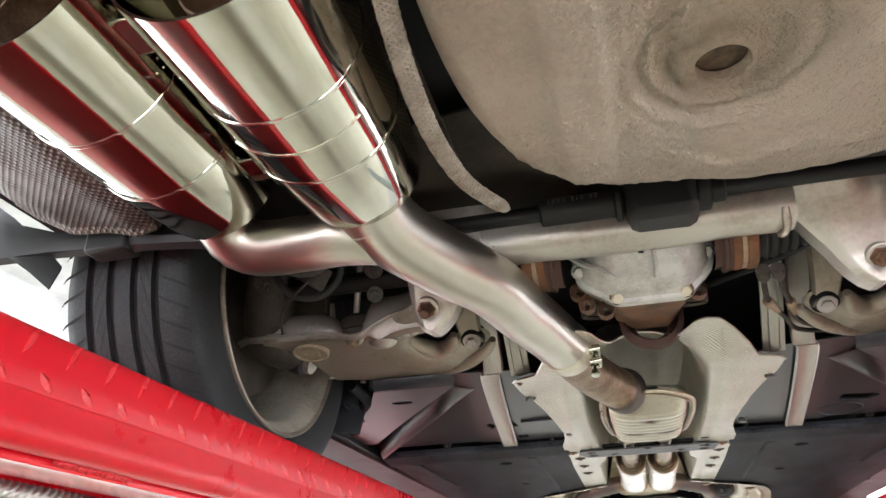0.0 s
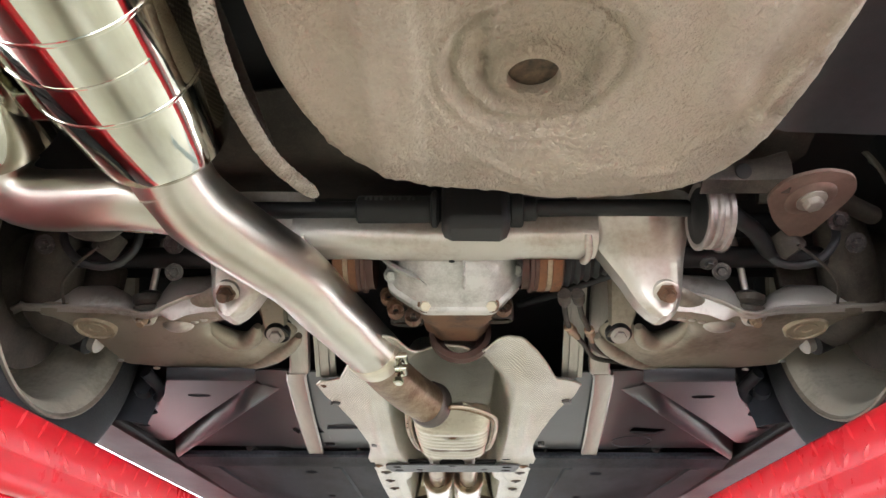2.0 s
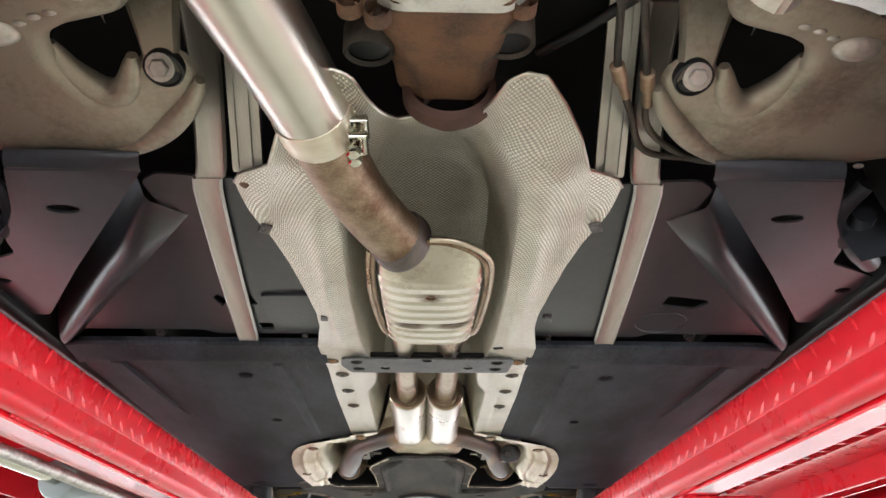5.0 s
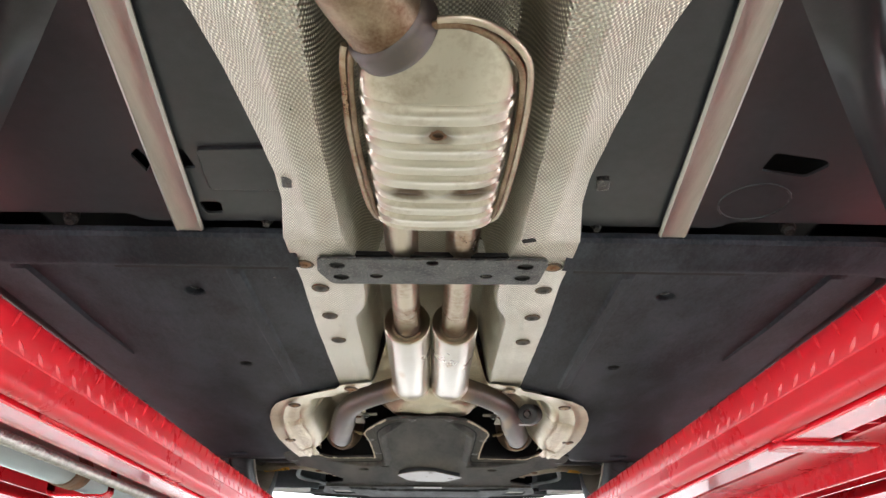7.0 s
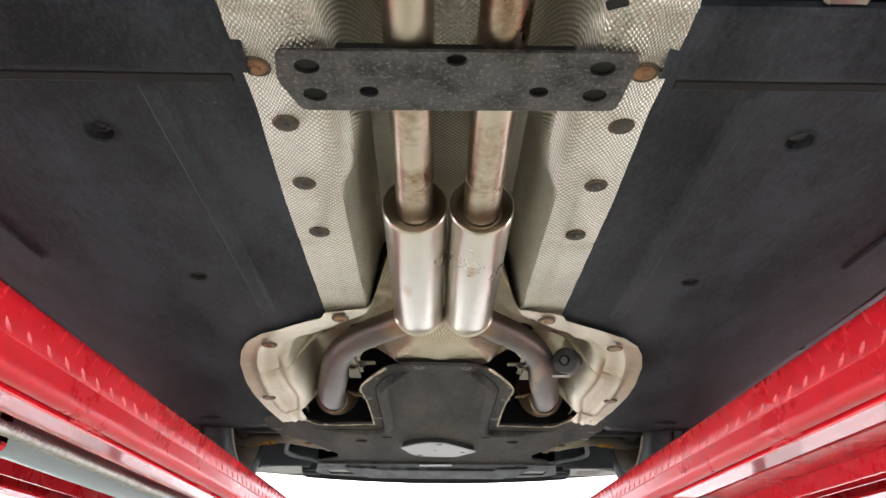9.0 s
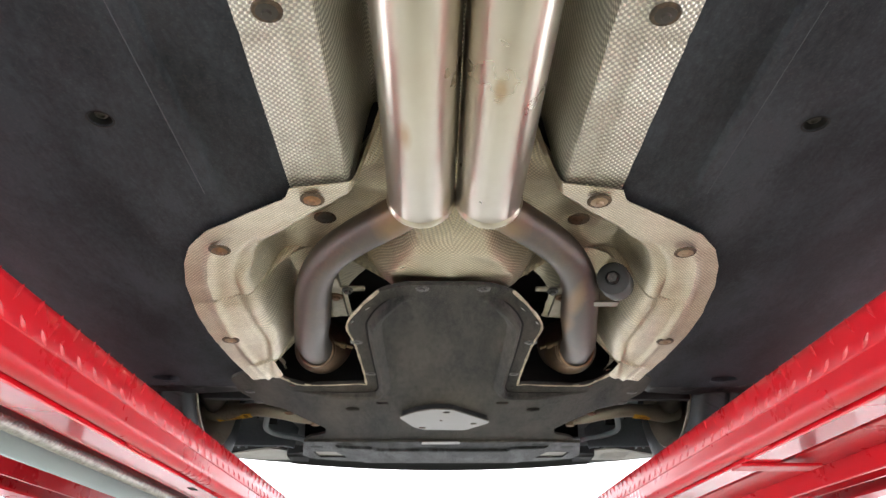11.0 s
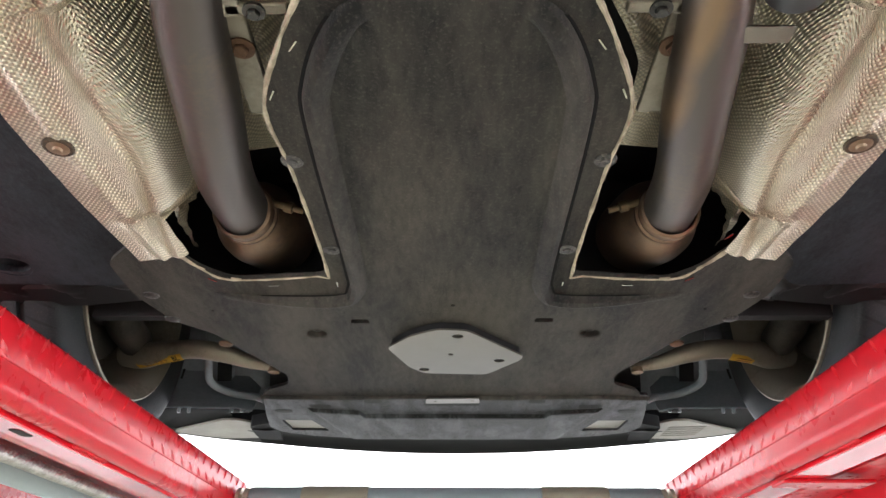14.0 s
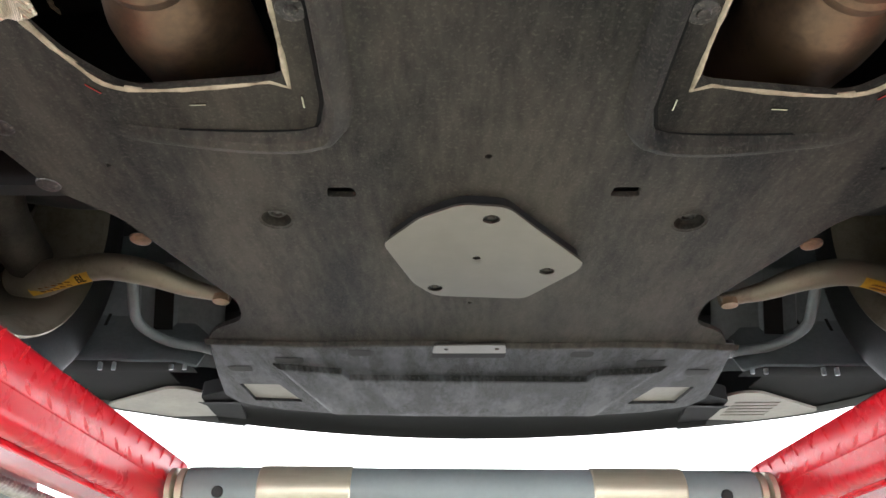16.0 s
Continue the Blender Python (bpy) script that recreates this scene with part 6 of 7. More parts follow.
def mount_plate(s):
    ob = thing("mount_plate", "brownish round mount plate with a large bolt", "mount plate", (CX + s * 0.485, -0.2, 1.95), "rear axle mounts")
    X = lambda x: CX + s * x
    m = axis_frame((X(0.487), -0.205, 1.925), (0.1 * s, -0.12, -1))
    tilt = lambda x, y: 1.925 + 0.1 * s * (x - X(0.487)) - 0.12 * (y + 0.205)
    bm = bmesh.new()
    sheet(bm, rounded([(X(0.424), -0.215), (X(0.440), -0.250), (X(0.485), -0.262), (X(0.530), -0.246), (X(0.548), -0.208), (X(0.536), -0.165), (X(0.522), -0.122), (X(0.503), -0.108), (X(0.484), -0.125), (X(0.452), -0.160)], 0.03, 6), tilt, 0.005)
    part("plate", bm, PINKPLATE, ob, bevel=0.0015)
    bm = bmesh.new()
    lathe(bm, m, [(0.034, 0.0005), (0.031, 0.003), (0.024, 0.0035), (0.0, 0.0035)], 36, False)
    part("dish", bm, PINKPLATE, ob)
    bolt(ob, m @ Vector((0, 0, 0.0035)), (0.1 * s, -0.12, -1), 0.0125, ALUBEAM, "mount_bolt", 1.6, 0.011)
    # cast bracket between the bush and the plate
    rows = []
    for i in range(13):
        q = i / 12
        x, y = 0.335 + 0.115 * q, -0.245 + 0.012 * math.sin(q * 3.14)
        h = 0.024 - 0.008 * math.sin(q * 3.14)
        rows.append([(X(x), y + 0.02, 1.944 - h), (X(x), y, 1.947 - h * 0.7), (X(x), y - 0.004, 1.950), (X(x), y, 1.952 + h * 0.7), (X(x), y + 0.02, 1.957 + h)])
    bm = bmesh.new()
    loft(bm, rows, 0.004)
    br = part("bracket", bm, DIRTY, ob, "grimy cast bracket")
    bm = bmesh.new()
    lathe(bm, axis_frame((X(0.392), -0.238, 1.946), (0, -1, -0.5)), [(0, 0.0015), (0.010, 0.001), (0.012, -0.004)], 18, False)
    part("bracket_hole", bm, DARKHOLE, br)
    bm = bmesh.new()
    lathe(bm, axis_frame((X(0.503), -0.098, 1.905), (s * 0.5, 0.1, -0.8)), [(0.018, -0.03), (0.020, 0.0), (0.018, 0.006), (0.008, 0.007), (0, 0.006)], 24, False)
    part("knuckle_joint", bm, DIRTY, ob, "grimy joint below the plate")
    bm = bmesh.new()
    tube(bm, [(X(0.50), -0.12, 1.90), (X(0.535), -0.10, 1.885), (X(0.575), -0.06, 1.87), (X(0.60), 0.0, 1.86)], 0.0022, 10)
    part("brake_line", bm, DIRTY, ob, "thin pale line")
    bm = bmesh.new()
    tube(bm, [(X(0.462), -0.085, 1.955), (X(0.470), -0.075, 1.918), (X(0.500), -0.072, 1.893), (X(0.545), -0.075, 1.897), (X(0.575), -0.08, 1.925), (X(0.59), -0.07, 1.96)], 0.0065, 12)
    part("brake_hose", bm, GREYIRON, ob, "dark curved hose")
    for x, y, z in ((0.418, -0.04, 1.898), (0.53, -0.02, 1.93)):
        bolt(ob, (X(x), y, z), (-0.2 * s, -0.8, -0.5), 0.008, PLATE)
    bm = bmesh.new()
    box(bm, (min(X(0.535), X(0.60)), 0.03, 1.905), (max(X(0.535), X(0.60)), 0.05, 1.945))
    part("backing", bm, DIRTY, ob, "dusty pale plate behind the hose", bevel=0.003)


for s in (-1, 1):
    mount_plate(s)


def differential():
    d = thing("differential", "grey cast cover on a rusty differential housing", "differential", (CX, 0, 1.92))
    # cover: a shallow cast dome with a flange
    prof = [(-0.105, 1.935), (-0.100, 1.890), (-0.045, 1.852), (0.068, 1.852), (0.112, 1.900), (0.118, 1.945), (0.10, 2.0), (-0.09, 2.0)]
    prof2 = rounded(prof, 0.012, 4)
    rows = []
    cxp, czp = 0.008, 1.945
    for y, f, dz in ((0.022, 1.0, 0), (0.008, 1.0, 0), (0.006, 0.985, 0), (0.004, 0.93, 0.0), (-0.02, 0.88, 0.004), (-0.05, 0.80, 0.012), (-0.075, 0.66, 0.022), (-0.09, 0.4, 0.03), (-0.094, 0.02, 0.03)):
        rows.append([(cxp + (x - cxp) * f, y, czp + dz + (z - czp) * f) for x, z in prof2 + [prof2[0]]])
    bm = bmesh.new()
    loft(bm, rows)
    cv = part("cover", bm, DIFF, d, "grey cast aluminium cover")
    bm = bmesh.new()
    line = smooth_path([(-0.115, -0.02, 1.935), (-0.10, -0.03, 1.915), (-0.075, -0.03, 1.898), (-0.035, -0.025, 1.882), (-0.002, -0.012, 1.868)], 0.006)
    rows = []
    for i, q in enumerate(line):
        h = 0.022 * ease((len(line) - i) / len(line) * 1.6)
        rows.append([q + Vector((0.004, 0.0, 0.012)), q + Vector((0.0, -0.004, -0.002)), q + Vector((-0.004, -0.004 - h, -0.004)), q + Vector((-0.007, -h, 0.006)), q + Vector((-0.006, 0.01, 0.014))])
    loft(bm, rows)
    part("fin", bm, DIFF, cv, "curved cast fin")
    bm = bmesh.new()
    box(bm, (0.018, -0.078, 1.872), (0.023, 0.004, 1.93))
    part("mould_line", bm, DIFF, cv, bevel=0.002)
    bm = bmesh.new()
    m = axis_frame((0.05, -0.045, 1.897), (0, -0.75, -0.7))
    lathe(bm, m, [(0.024, -0.012), (0.0235, 0.002), (0.018, 0.005), (0.0145, 0.005), (0.0145, 0.007), (0.0095, 0.008), (0.009, 0.014), (0, 0.014)], 28, False)
    part("filler_plug", bm, DIFF, cv, "round filler plug")
    for x, y, z in ((-0.04, 0.006, 1.863), (0.063, 0.006, 1.863), (0.104, -0.004, 1.92), (-0.094, -0.004, 1.91)):
        m = axis_frame((x, y, z), (0, -0.8, -0.6))
        bm = bmesh.new()
        lathe(bm, m, [(0.0125, -0.004), (0.0125, 0.002), (0.009, 0.003)], 20, False)
        p = part("bolt_washer", bm, RUST if z < 1.9 else DIFF, cv)
        bm = bmesh.new()
        lathe(bm, m, [(0.009, 0.0), (0.009, 0.0095), (0.0075, 0.011), (0, 0.011)], 6, False)
        part("bolt_head", bm, SLEEVE if z < 1.9 else DIFF, p, smooth=False)
    rows = []
    for y, f, dz in ((0.018, 0.98, 0.0), (0.030, 0.98, 0.002), (0.034, 0.95, 0.002), (0.055, 0.91, 0.0), (0.080, 0.85, -0.004), (0.10, 0.76, -0.010), (0.118, 0.64, -0.018), (0.14, 0.56, -0.026), (0.168, 0.53, -0.032)):
        rows.append([(cxp + 0.006 * (1 - f) + (x - cxp) * f, y, czp + dz + (z - czp) * f) for x, z in prof2 + [prof2[0]]])
    bm = bmesh.new()
    loft(bm, rows)
    hs = part("housing", bm, RUST, d, "rusty iron housing")
    for x, z in ((-0.10, 1.885), (-0.088, 1.862), (0.083, 1.866), (-0.06, 1.85)):
        bm = bmesh.new()
        lathe(bm, axis_frame((x, 0.02, z), (0, 1, 0)), [(0.013, -0.006), (0.0135, 0.012), (0.005, 0.0125), (0.0048, 0.0)], 16, False)
        part("lug", bm, RUST, hs, "rusty bolt lug")
    bm = bmesh.new()
    lathe(bm, axis_frame((0.014, 0.16, 1.882), (0, 1, -0.12)), [(0.046, 0), (0.055, 0.004), (0.055, 0.022), (0.05, 0.026), (0.03, 0.03), (0.03, 0.05)], 40, False)
    part("input_flange", bm, DARKRUST, d, "dark rusty input flange")
    for s, xs in ((-1, -0.128), (1, 0.118)):
        m = axis_frame((xs, -0.022, 1.932), (s, 0, 0))
        bm = bmesh.new()
        lathe(bm, m, [(0.05, -0.01), (0.050, 0.001), (0.056, 0.003), (0.056, 0.008), (0.053, 0.010), (0.053, 0.016)], 44, False)
        part("seal_ring", bm, DARKRUST, d, "dark rusty seal ring")
        bm = bmesh.new()
        lathe(bm, m, [(0.05, 0.014), (0.054, 0.016), (0.054, 0.027), (0.049, 0.029), (0.049, 0.034), (0.0545, 0.036), (0.0545, 0.050), (0.047, 0.053)], 44, False)
        part("drive_flange", bm, RUSTY2, d, "orange rusty drive flange")
        bm = bmesh.new()
        lathe(bm, m, [(0.049, 0.0272), (0.0530, 0.0280), (0.0530, 0.0350), (0.049, 0.0358)], 44, False)
        part("clamp_band", bm, OLDPIPE, d, "tarnished band")
        bm = bmesh.new()
        prof3 = [(0.046, 0.052)] + [(0.046 - 0.020 * i / 9 + (0.004 if i % 2 else -0.002), 0.056 + 0.0075 * i) for i in range(10)] + [(0.018, 0.135), (0.016, 0.5)]
        lathe(bm, m, prof3, 32, False)
        part("drive_shaft", bm, BLACK, d, "black ribbed boot and drive shaft")


differential()


def control_arm(s):
    X = lambda x: CX + s * x
    a = thing("control_arm", "dirty cast aluminium rear control arm", "control arm", (X(0.45), 0.1, 1.85), "rear control arms")
    pts = [(X(0.292), -0.058), (X(0.345), -0.062), (X(0.39), -0.018), (X(0.43), 0.012), (X(0.465), 0.026), (X(0.54), 0.010), (X(0.63), -0.005), (X(0.66), 0.012), (X(0.63), 0.045), (X(0.613), 0.12), (X(0.608), 0.25), (X(0.53), 0.272), (X(0.43), 0.285), (X(0.36), 0.262), (X(0.315), 0.225), (X(0.277), 0.178), (X(0.258), 0.135), (X(0.266), 0.105), (X(0.298), 0.098), (X(0.322), 0.118), (X(0.345), 0.158), (X(0.375), 0.160), (X(0.402), 0.115), (X(0.395), 0.07), (X(0.36), 0.05), (X(0.305), 0.045), (X(0.282), 0.0)]

    def under(x, y):
        d = abs(x - CX)
        return 1.850 + 0.010 * ease((0.36 - d) / 0.06) - 0.004 * ease((y - 0.1) / 0.1) - 0.006 * math.exp(-(((d - 0.40) / 0.05) ** 2 + ((y - 0.21) / 0.05) ** 2))
    out = rounded(pts, 0.016, 5)

    def stack(name, levels, label=""):
        """A closed shell from inset copies of the arm's outline, (inset, height) from below upwards."""
        bm = bmesh.new()
        n = len(out)
        area = sum(out[i][0] * out[(i + 1) % n][1] - out[(i + 1) % n][0] * out[i][1] for i in range(n))
        sgn = 1 if area > 0 else -1
        rings = []
        for inset, h in levels:
            ring = []
            for i in range(n):
                dd = abs(out[i][0] - CX)
                if h > 0.02:
                    h2 = 0.018 + (h - 0.018) * (0.75 + 0.85 * math.exp(-((dd - 0.405) / 0.04) ** 4) + 0.7 * math.exp(-((dd - 0.58) / 0.07) ** 4))
                else:
                    h2 = h
                p, q = out[i - 1], out[(i + 1) % n]
                d = Vector((q[0] - p[0], q[1] - p[1]))
                d = d.normalized() if d.length > 1e-6 else Vector((1, 0))
                x, y = out[i][0] - sgn * d.y * inset, out[i][1] + sgn * d.x * inset
                ring.append(bm.verts.new((x, y, under(x, y) + h2)))
            rings.append(ring)
        for r0, r1 in zip(rings, rings[1:]):
            for i in range(n):
                bm.faces.new((r0[i], r0[(i + 1) % n], r1[(i + 1) % n], r1[i]))
        for ring in (rings[0], rings[-1]):
            bmesh.ops.triangle_fill(bm, edges=[bm.edges.get((ring[i], ring[(i + 1) % n])) for i in range(n)], use_beauty=True, use_dissolve=False)
        return part(name, bm, ALUDIRT if name == "web" else ALU, a, label)

    stack("web", [(0.021, 0.0), (0.014, 0.0005), (0.008, 0.0025), (0.004, 0.0055), (0.0012, 0.010), (0.0, 0.0145)])
    for line in ([(0.258, 0.142, 1.864), (0.270, 0.165, 1.861), (0.292, 0.194, 1.858), (0.327, 0.228, 1.857), (0.375, 0.254, 1.857), (0.44, 0.271, 1.858), (0.52, 0.262, 1.862)],
                 [(0.322, 0.108, 1.868), (0.331, 0.135, 1.864), (0.348, 0.160, 1.862), (0.374, 0.164, 1.864), (0.400, 0.130, 1.868), (0.405, 0.095, 1.872)]):
        bm = bmesh.new()
        tube(bm, [(X(x), y, z) for x, y, z in line], lambda t: 0.006 + 0.0115 * math.sin(t * 3.14159) ** 0.6, 18)
        part("hook_rim", bm, ALUDIRT, a, "rounded cast rim of the hook")
    # cast wall along the rear edge: a tall inner box, a low saddle under the link, a long outer hump
    top = [(0.336, 1.868), (0.343, 1.890), (0.355, 1.908), (0.372, 1.914), (0.424, 1.914), (0.440, 1.908), (0.449, 1.890), (0.456, 1.860), (0.468, 1.850), (0.484, 1.852), (0.494, 1.870), (0.51, 1.888), (0.54, 1.903), (0.57, 1.904), (0.64, 1.900), (0.68, 1.892), (0.70, 1.870)]
    rim = [(0.336, 1.872), (0.372, 1.872), (0.40, 1.868), (0.425, 1.858), (0.452, 1.8455), (0.47, 1.844), (0.49, 1.849), (0.52, 1.854), (0.66, 1.861), (0.70, 1.866)]
    front = [(0.336, -0.020), (0.36, -0.018), (0.43, -0.010), (0.46, -0.004), (0.53, -0.002), (0.67, 0.004), (0.70, 0.03)]
    ds = [0.336 + 0.364 * q / 109 for q in range(110)]
    rows, lip = [], []
    for d in ds:
        zt, zr, y = lerp_table(top, d), lerp_table(rim, d), lerp_table(front, d)
        zt = max(zt, zr + 0.003)
        hgt = zt - zr
        deep = 0.007 + 0.021 * ease((0.448 - d) / 0.03)
        rows.append([(X(d), y + 0.006, zr - deep), (X(d), y + 0.002, zr - 0.6 * deep), (X(d), y, zr), (X(d), y + 0.002, zr + 0.45 * hgt), (X(d), y + 0.005, zr + 0.72 * hgt), (X(d), y + 0.012, zr + 0.9 * hgt), (X(d), y + 0.024, zt), (X(d), y + 0.09, zt)])
        lip.append([(X(d), y + 0.004, zr - 0.0035), (X(d), y - 0.0065, zr - 0.003), (X(d), y - 0.008, zr - 0.001), (X(d), y - 0.0065, zr + 0.0015), (X(d), y + 0.004, zr + 0.002)])
    bm = bmesh.new()
    loft(bm, rows)
    part("upper_shell", bm, ALU, a, "pale cast upper shell")
    bm = bmesh.new()
    loft(bm, lip)
    part("ledge", bm, ALU, a, "raised parting ledge")
    # bush at the outer half
    m = axis_frame((X(0.575), 0.062, 1.849), (0, -0.15, -1))
    bm = bmesh.new()
    lathe(bm, m, [(0.034, -0.01), (0.0335, 0.004), (0.031, 0.007), (0.0275, 0.007), (0.0265, 0.004), (0.018, 0.004), (0.017, 0.006), (0.009, 0.006), (0.008, 0.004), (0, 0.004)], 40, False)
    part("bush", bm, BUSHB, a, "dusty brown round bush")
    m = axis_frame((X(0.478), 0.018, 1.847), (0, -0.45, -1))
    bm = bmesh.new()
    lathe(bm, m, [(0.019, -0.012), (0.019, 0.0), (0.0165, 0.003), (0.012, 0.004)], 24, False)
    p = part("boss", bm, ALU, a)
    bm = bmesh.new()
    lathe(bm, m, [(0.0105, 0.002), (0.0105, 0.008), (0.0072, 0.010), (0.0072, 0.016), (0.006, 0.018), (0, 0.018)], 6, False)
    part("nut", bm, RUSTPALE, p, "tarnished nut", smooth=False)
    bm = bmesh.new()
    bmesh.ops.create_uvsphere(bm, u_segments=24, v_segments=12, radius=1, matrix=Matrix.Translation((X(0.437), 0.058, 1.852)) @ Matrix.Diagonal((0.026, 0.017, 0.014, 1)))
    part("dimple", bm, ALU, a)
    for x, y in ((0.37, 0.03), (0.388, 0.036), (0.406, 0.045), (0.425, 0.275), (0.55, 0.265), (0.60, 0.22)):
        bm = bmesh.new()
        bmesh.ops.create_uvsphere(bm, u_segments=12, v_segments=8, radius=1, matrix=Matrix.Translation((X(x), y, under(X(x), y))) @ Matrix.Diagonal((0.007, 0.004, 0.003, 1)))
        part("cast_pip", bm, ALU, a)
    # front inner bush with fork and bolt
    m = axis_frame((X(0.289), 0.117, 1.858), (0, -0.3, -1))
    bm = bmesh.new()
    lathe(bm, m, [(0.022, -0.02), (0.022, 0.003), (0.020, 0.005), (0.018, 0.002), (0.0, 0.002)], 32, False)
    part("inner_bush", bm, BLACK, a, "black rubber inner bush")
    bm = bmesh.new()
    fl = []
    for q in range(9):
        t = q / 8
        y, z, w = 0.112 - 0.085 * t, 1.853 + 0.115 * t, 0.019 + 0.020 * ease(t)
        c = 0.289 + 0.018 * t
        fl.append([(X(c - w), y + 0.008, z), (X(c - w * 0.8), y, z - 0.002), (X(c + w * 0.8), y, z - 0.002), (X(c + w), y + 0.008, z)])
    loft(bm, fl, 0.006)
    part("fork", bm, ALUDIRT, a, "dusty cast fork plate")
    bolt(a, (X(0.289), 0.108, 1.852), (0, -0.6, -0.8), 0.0105, BUSHM, "fork_bolt", 1.5, 0.008)
    # cylindrical outer joint
    bm = bmesh.new()
    tube(bm, [(X(0.61), 0.152, 1.853), (X(0.68), 0.15, 1.882), (X(0.75), 0.145, 1.914)], 0.018, 20)
    part("toe_link", bm, ALU, a, "aluminium link")
    bm = bmesh.new()
    lathe(bm, axis_frame((X(0.640), 0.151, 1.863), (s * 0.8, 0, 0.36)), [(0.018, -0.02), (0.024, -0.016), (0.024, 0.012), (0.019, 0.016)], 24)
    part("link_boot", bm, BLACK, a, "black rubber boot")
    # anti-roll link
    bm = bmesh.new()
    tube(bm, [(X(0.470), 0.012, 1.885), (X(0.462), -0.005, 1.93), (X(0.452), -0.02, 1.985)], 0.0055, 12)
    part("drop_link", bm, ALU, a, "thin anti-roll link")
    bm = bmesh.new()
    lathe(bm, axis_frame((X(0.468), 0.018, 1.853), (0.1 * s, -0.2, 1)), [(0.026, 0), (0.028, 0.008), (0.022, 0.012), (0.027, 0.018), (0.027, 0.028), (0.012, 0.036)], 28)
    part("link_boot", bm, DIRTY, a, "grey link boot")
    # wheel carrier
    bm = bmesh.new()
    tube(bm, [(X(0.60), -0.06, 2.0), (X(0.625), -0.01, 1.93), (X(0.65), 0.05, 1.88), (X(0.645), 0.12, 1.87)], lambda t: 0.032 + 0.012 * math.sin(t * 3), 20)
    part("carrier_leg", bm, DIRTY, a, "dusty wheel carrier leg")


for s in (-1, 1):
    control_arm(s)


def upper_links(s):
    X = lambda x: CX + s * x
    ob = thing("suspension_link", "dark dusty upper suspension link", "suspension link", (X(0.5), -0.05, 1.97), "upper rear links")
    for pts, r, mat in (([(0.36, -0.02, 2.0), (0.46, -0.03, 1.985), (0.62, -0.02, 1.99)], 0.02, MATTE), ([(0.37, 0.07, 1.965), (0.5, 0.06, 1.955), (0.64, 0.05, 1.95)], 0.017, MATTE), ([(0.44, -0.16, 1.96), (0.52, -0.17, 1.955), (0.63, -0.10, 1.96)], 0.014, DIRTY)):
        bm = bmesh.new()
        tube(bm, [(X(x), y, z) for x, y, z in pts], r, 16)
        part("link", bm, mat, ob)
    for x, y, z in ((0.40, -0.10, 1.915), (0.56, -0.13, 1.935), (0.60, -0.09, 1.92)):
        bolt(ob, (X(x), y, z), (0, -0.7, -0.5), 0.009, PLATE)
    for lo, hi in (((0.38, -0.06, 1.96), (0.44, 0.0, 2.0)), ((0.50, 0.02, 1.975), (0.58, 0.09, 2.01))):
        bm = bmesh.new()
        box(bm, (min(X(lo[0]), X(hi[0])), lo[1], lo[2]), (max(X(lo[0]), X(hi[0])), hi[1], hi[2]))
        part("bracket", bm, DIRTY, ob, "dusty bracket", bevel=0.006)


for s in (-1, 1):
    upper_links(s)


def cables():
    for k, pts in enumerate(([(0.175, -0.01, 1.875), (0.182, 0.04, 1.865), (0.20, 0.12, 1.87), (0.235, 0.20, 1.872), (0.27, 0.27, 1.868), (0.34, 0.275, 1.862), (0.46, 0.272, 1.86)],
                             [(0.195, -0.01, 1.875), (0.21, 0.05, 1.865), (0.235, 0.13, 1.868), (0.26, 0.22, 1.87), (0.31, 0.268, 1.866), (0.36, 0.283, 1.862), (0.47, 0.28, 1.86)])):
        ob = thing("cable", "grey sheathed handbrake cable", "cable", pts[0], "cables")
        bm = bmesh.new()
        tube(bm, pts, 0.0045, 10)
        part("sheath", bm, DIRTY, ob)
        bm = bmesh.new()
        d = (Vector(pts[3]) - Vector(pts[2])).normalized()
        lathe(bm, axis_frame(Vector(pts[2]) - d * 0.01, d), [(0.005, 0), (0.0085, 0.002), (0.0085, 0.028), (0.006, 0.032), (0.006, 0.06)], 14)
        part("ferrule", bm, RUSTPALE, ob, "tarnished ferrule")
        bm = bmesh.new()
        d = (Vector(pts[1]) - Vector(pts[0])).normalized()
        lathe(bm, axis_frame(Vector(pts[0]), d), [(0.010, 0), (0.011, 0.004), (0.010, 0.02), (0.006, 0.03)], 14)
        part("boot", bm, DIRTY, ob)
    ob = thing("brace_rod", "thin black diagonal rod", "rod", (0.25, 0.05, 1.95))
    bm = bmesh.new()
    tube(bm, [(0.29, -0.03, 1.915), (0.18, 0.10, 1.925), (0.12, 0.16, 1.93)], 0.007, 10, False)
    part("rod", bm, BLACK, ob)
    for x, y in ((0.075, 0.085), (-0.075, 0.10)):
        ob = thing("rubber_mount", "dark round rubber mount in a grey cup", "mount", (x, y, 1.89), "differential mounts")
        bm = bmesh.new()
        lathe(bm, axis_frame((x, y, 1.868), (0, -0.2, 1)), [(0.022, 0.004), (0.026, 0), (0.028, 0.003), (0.028, 0.03), (0.024, 0.04)], 28, False)
        part("cup", bm, DIRTY, ob)
        bm = bmesh.new()
        lathe(bm, axis_frame((x, y, 1.871), (0, -0.2, 1)), [(0.0, 0.004), (0.010, 0.002), (0.023, 0.004)], 28, False)
        part("rubber", bm, BLACK, ob)


cables()


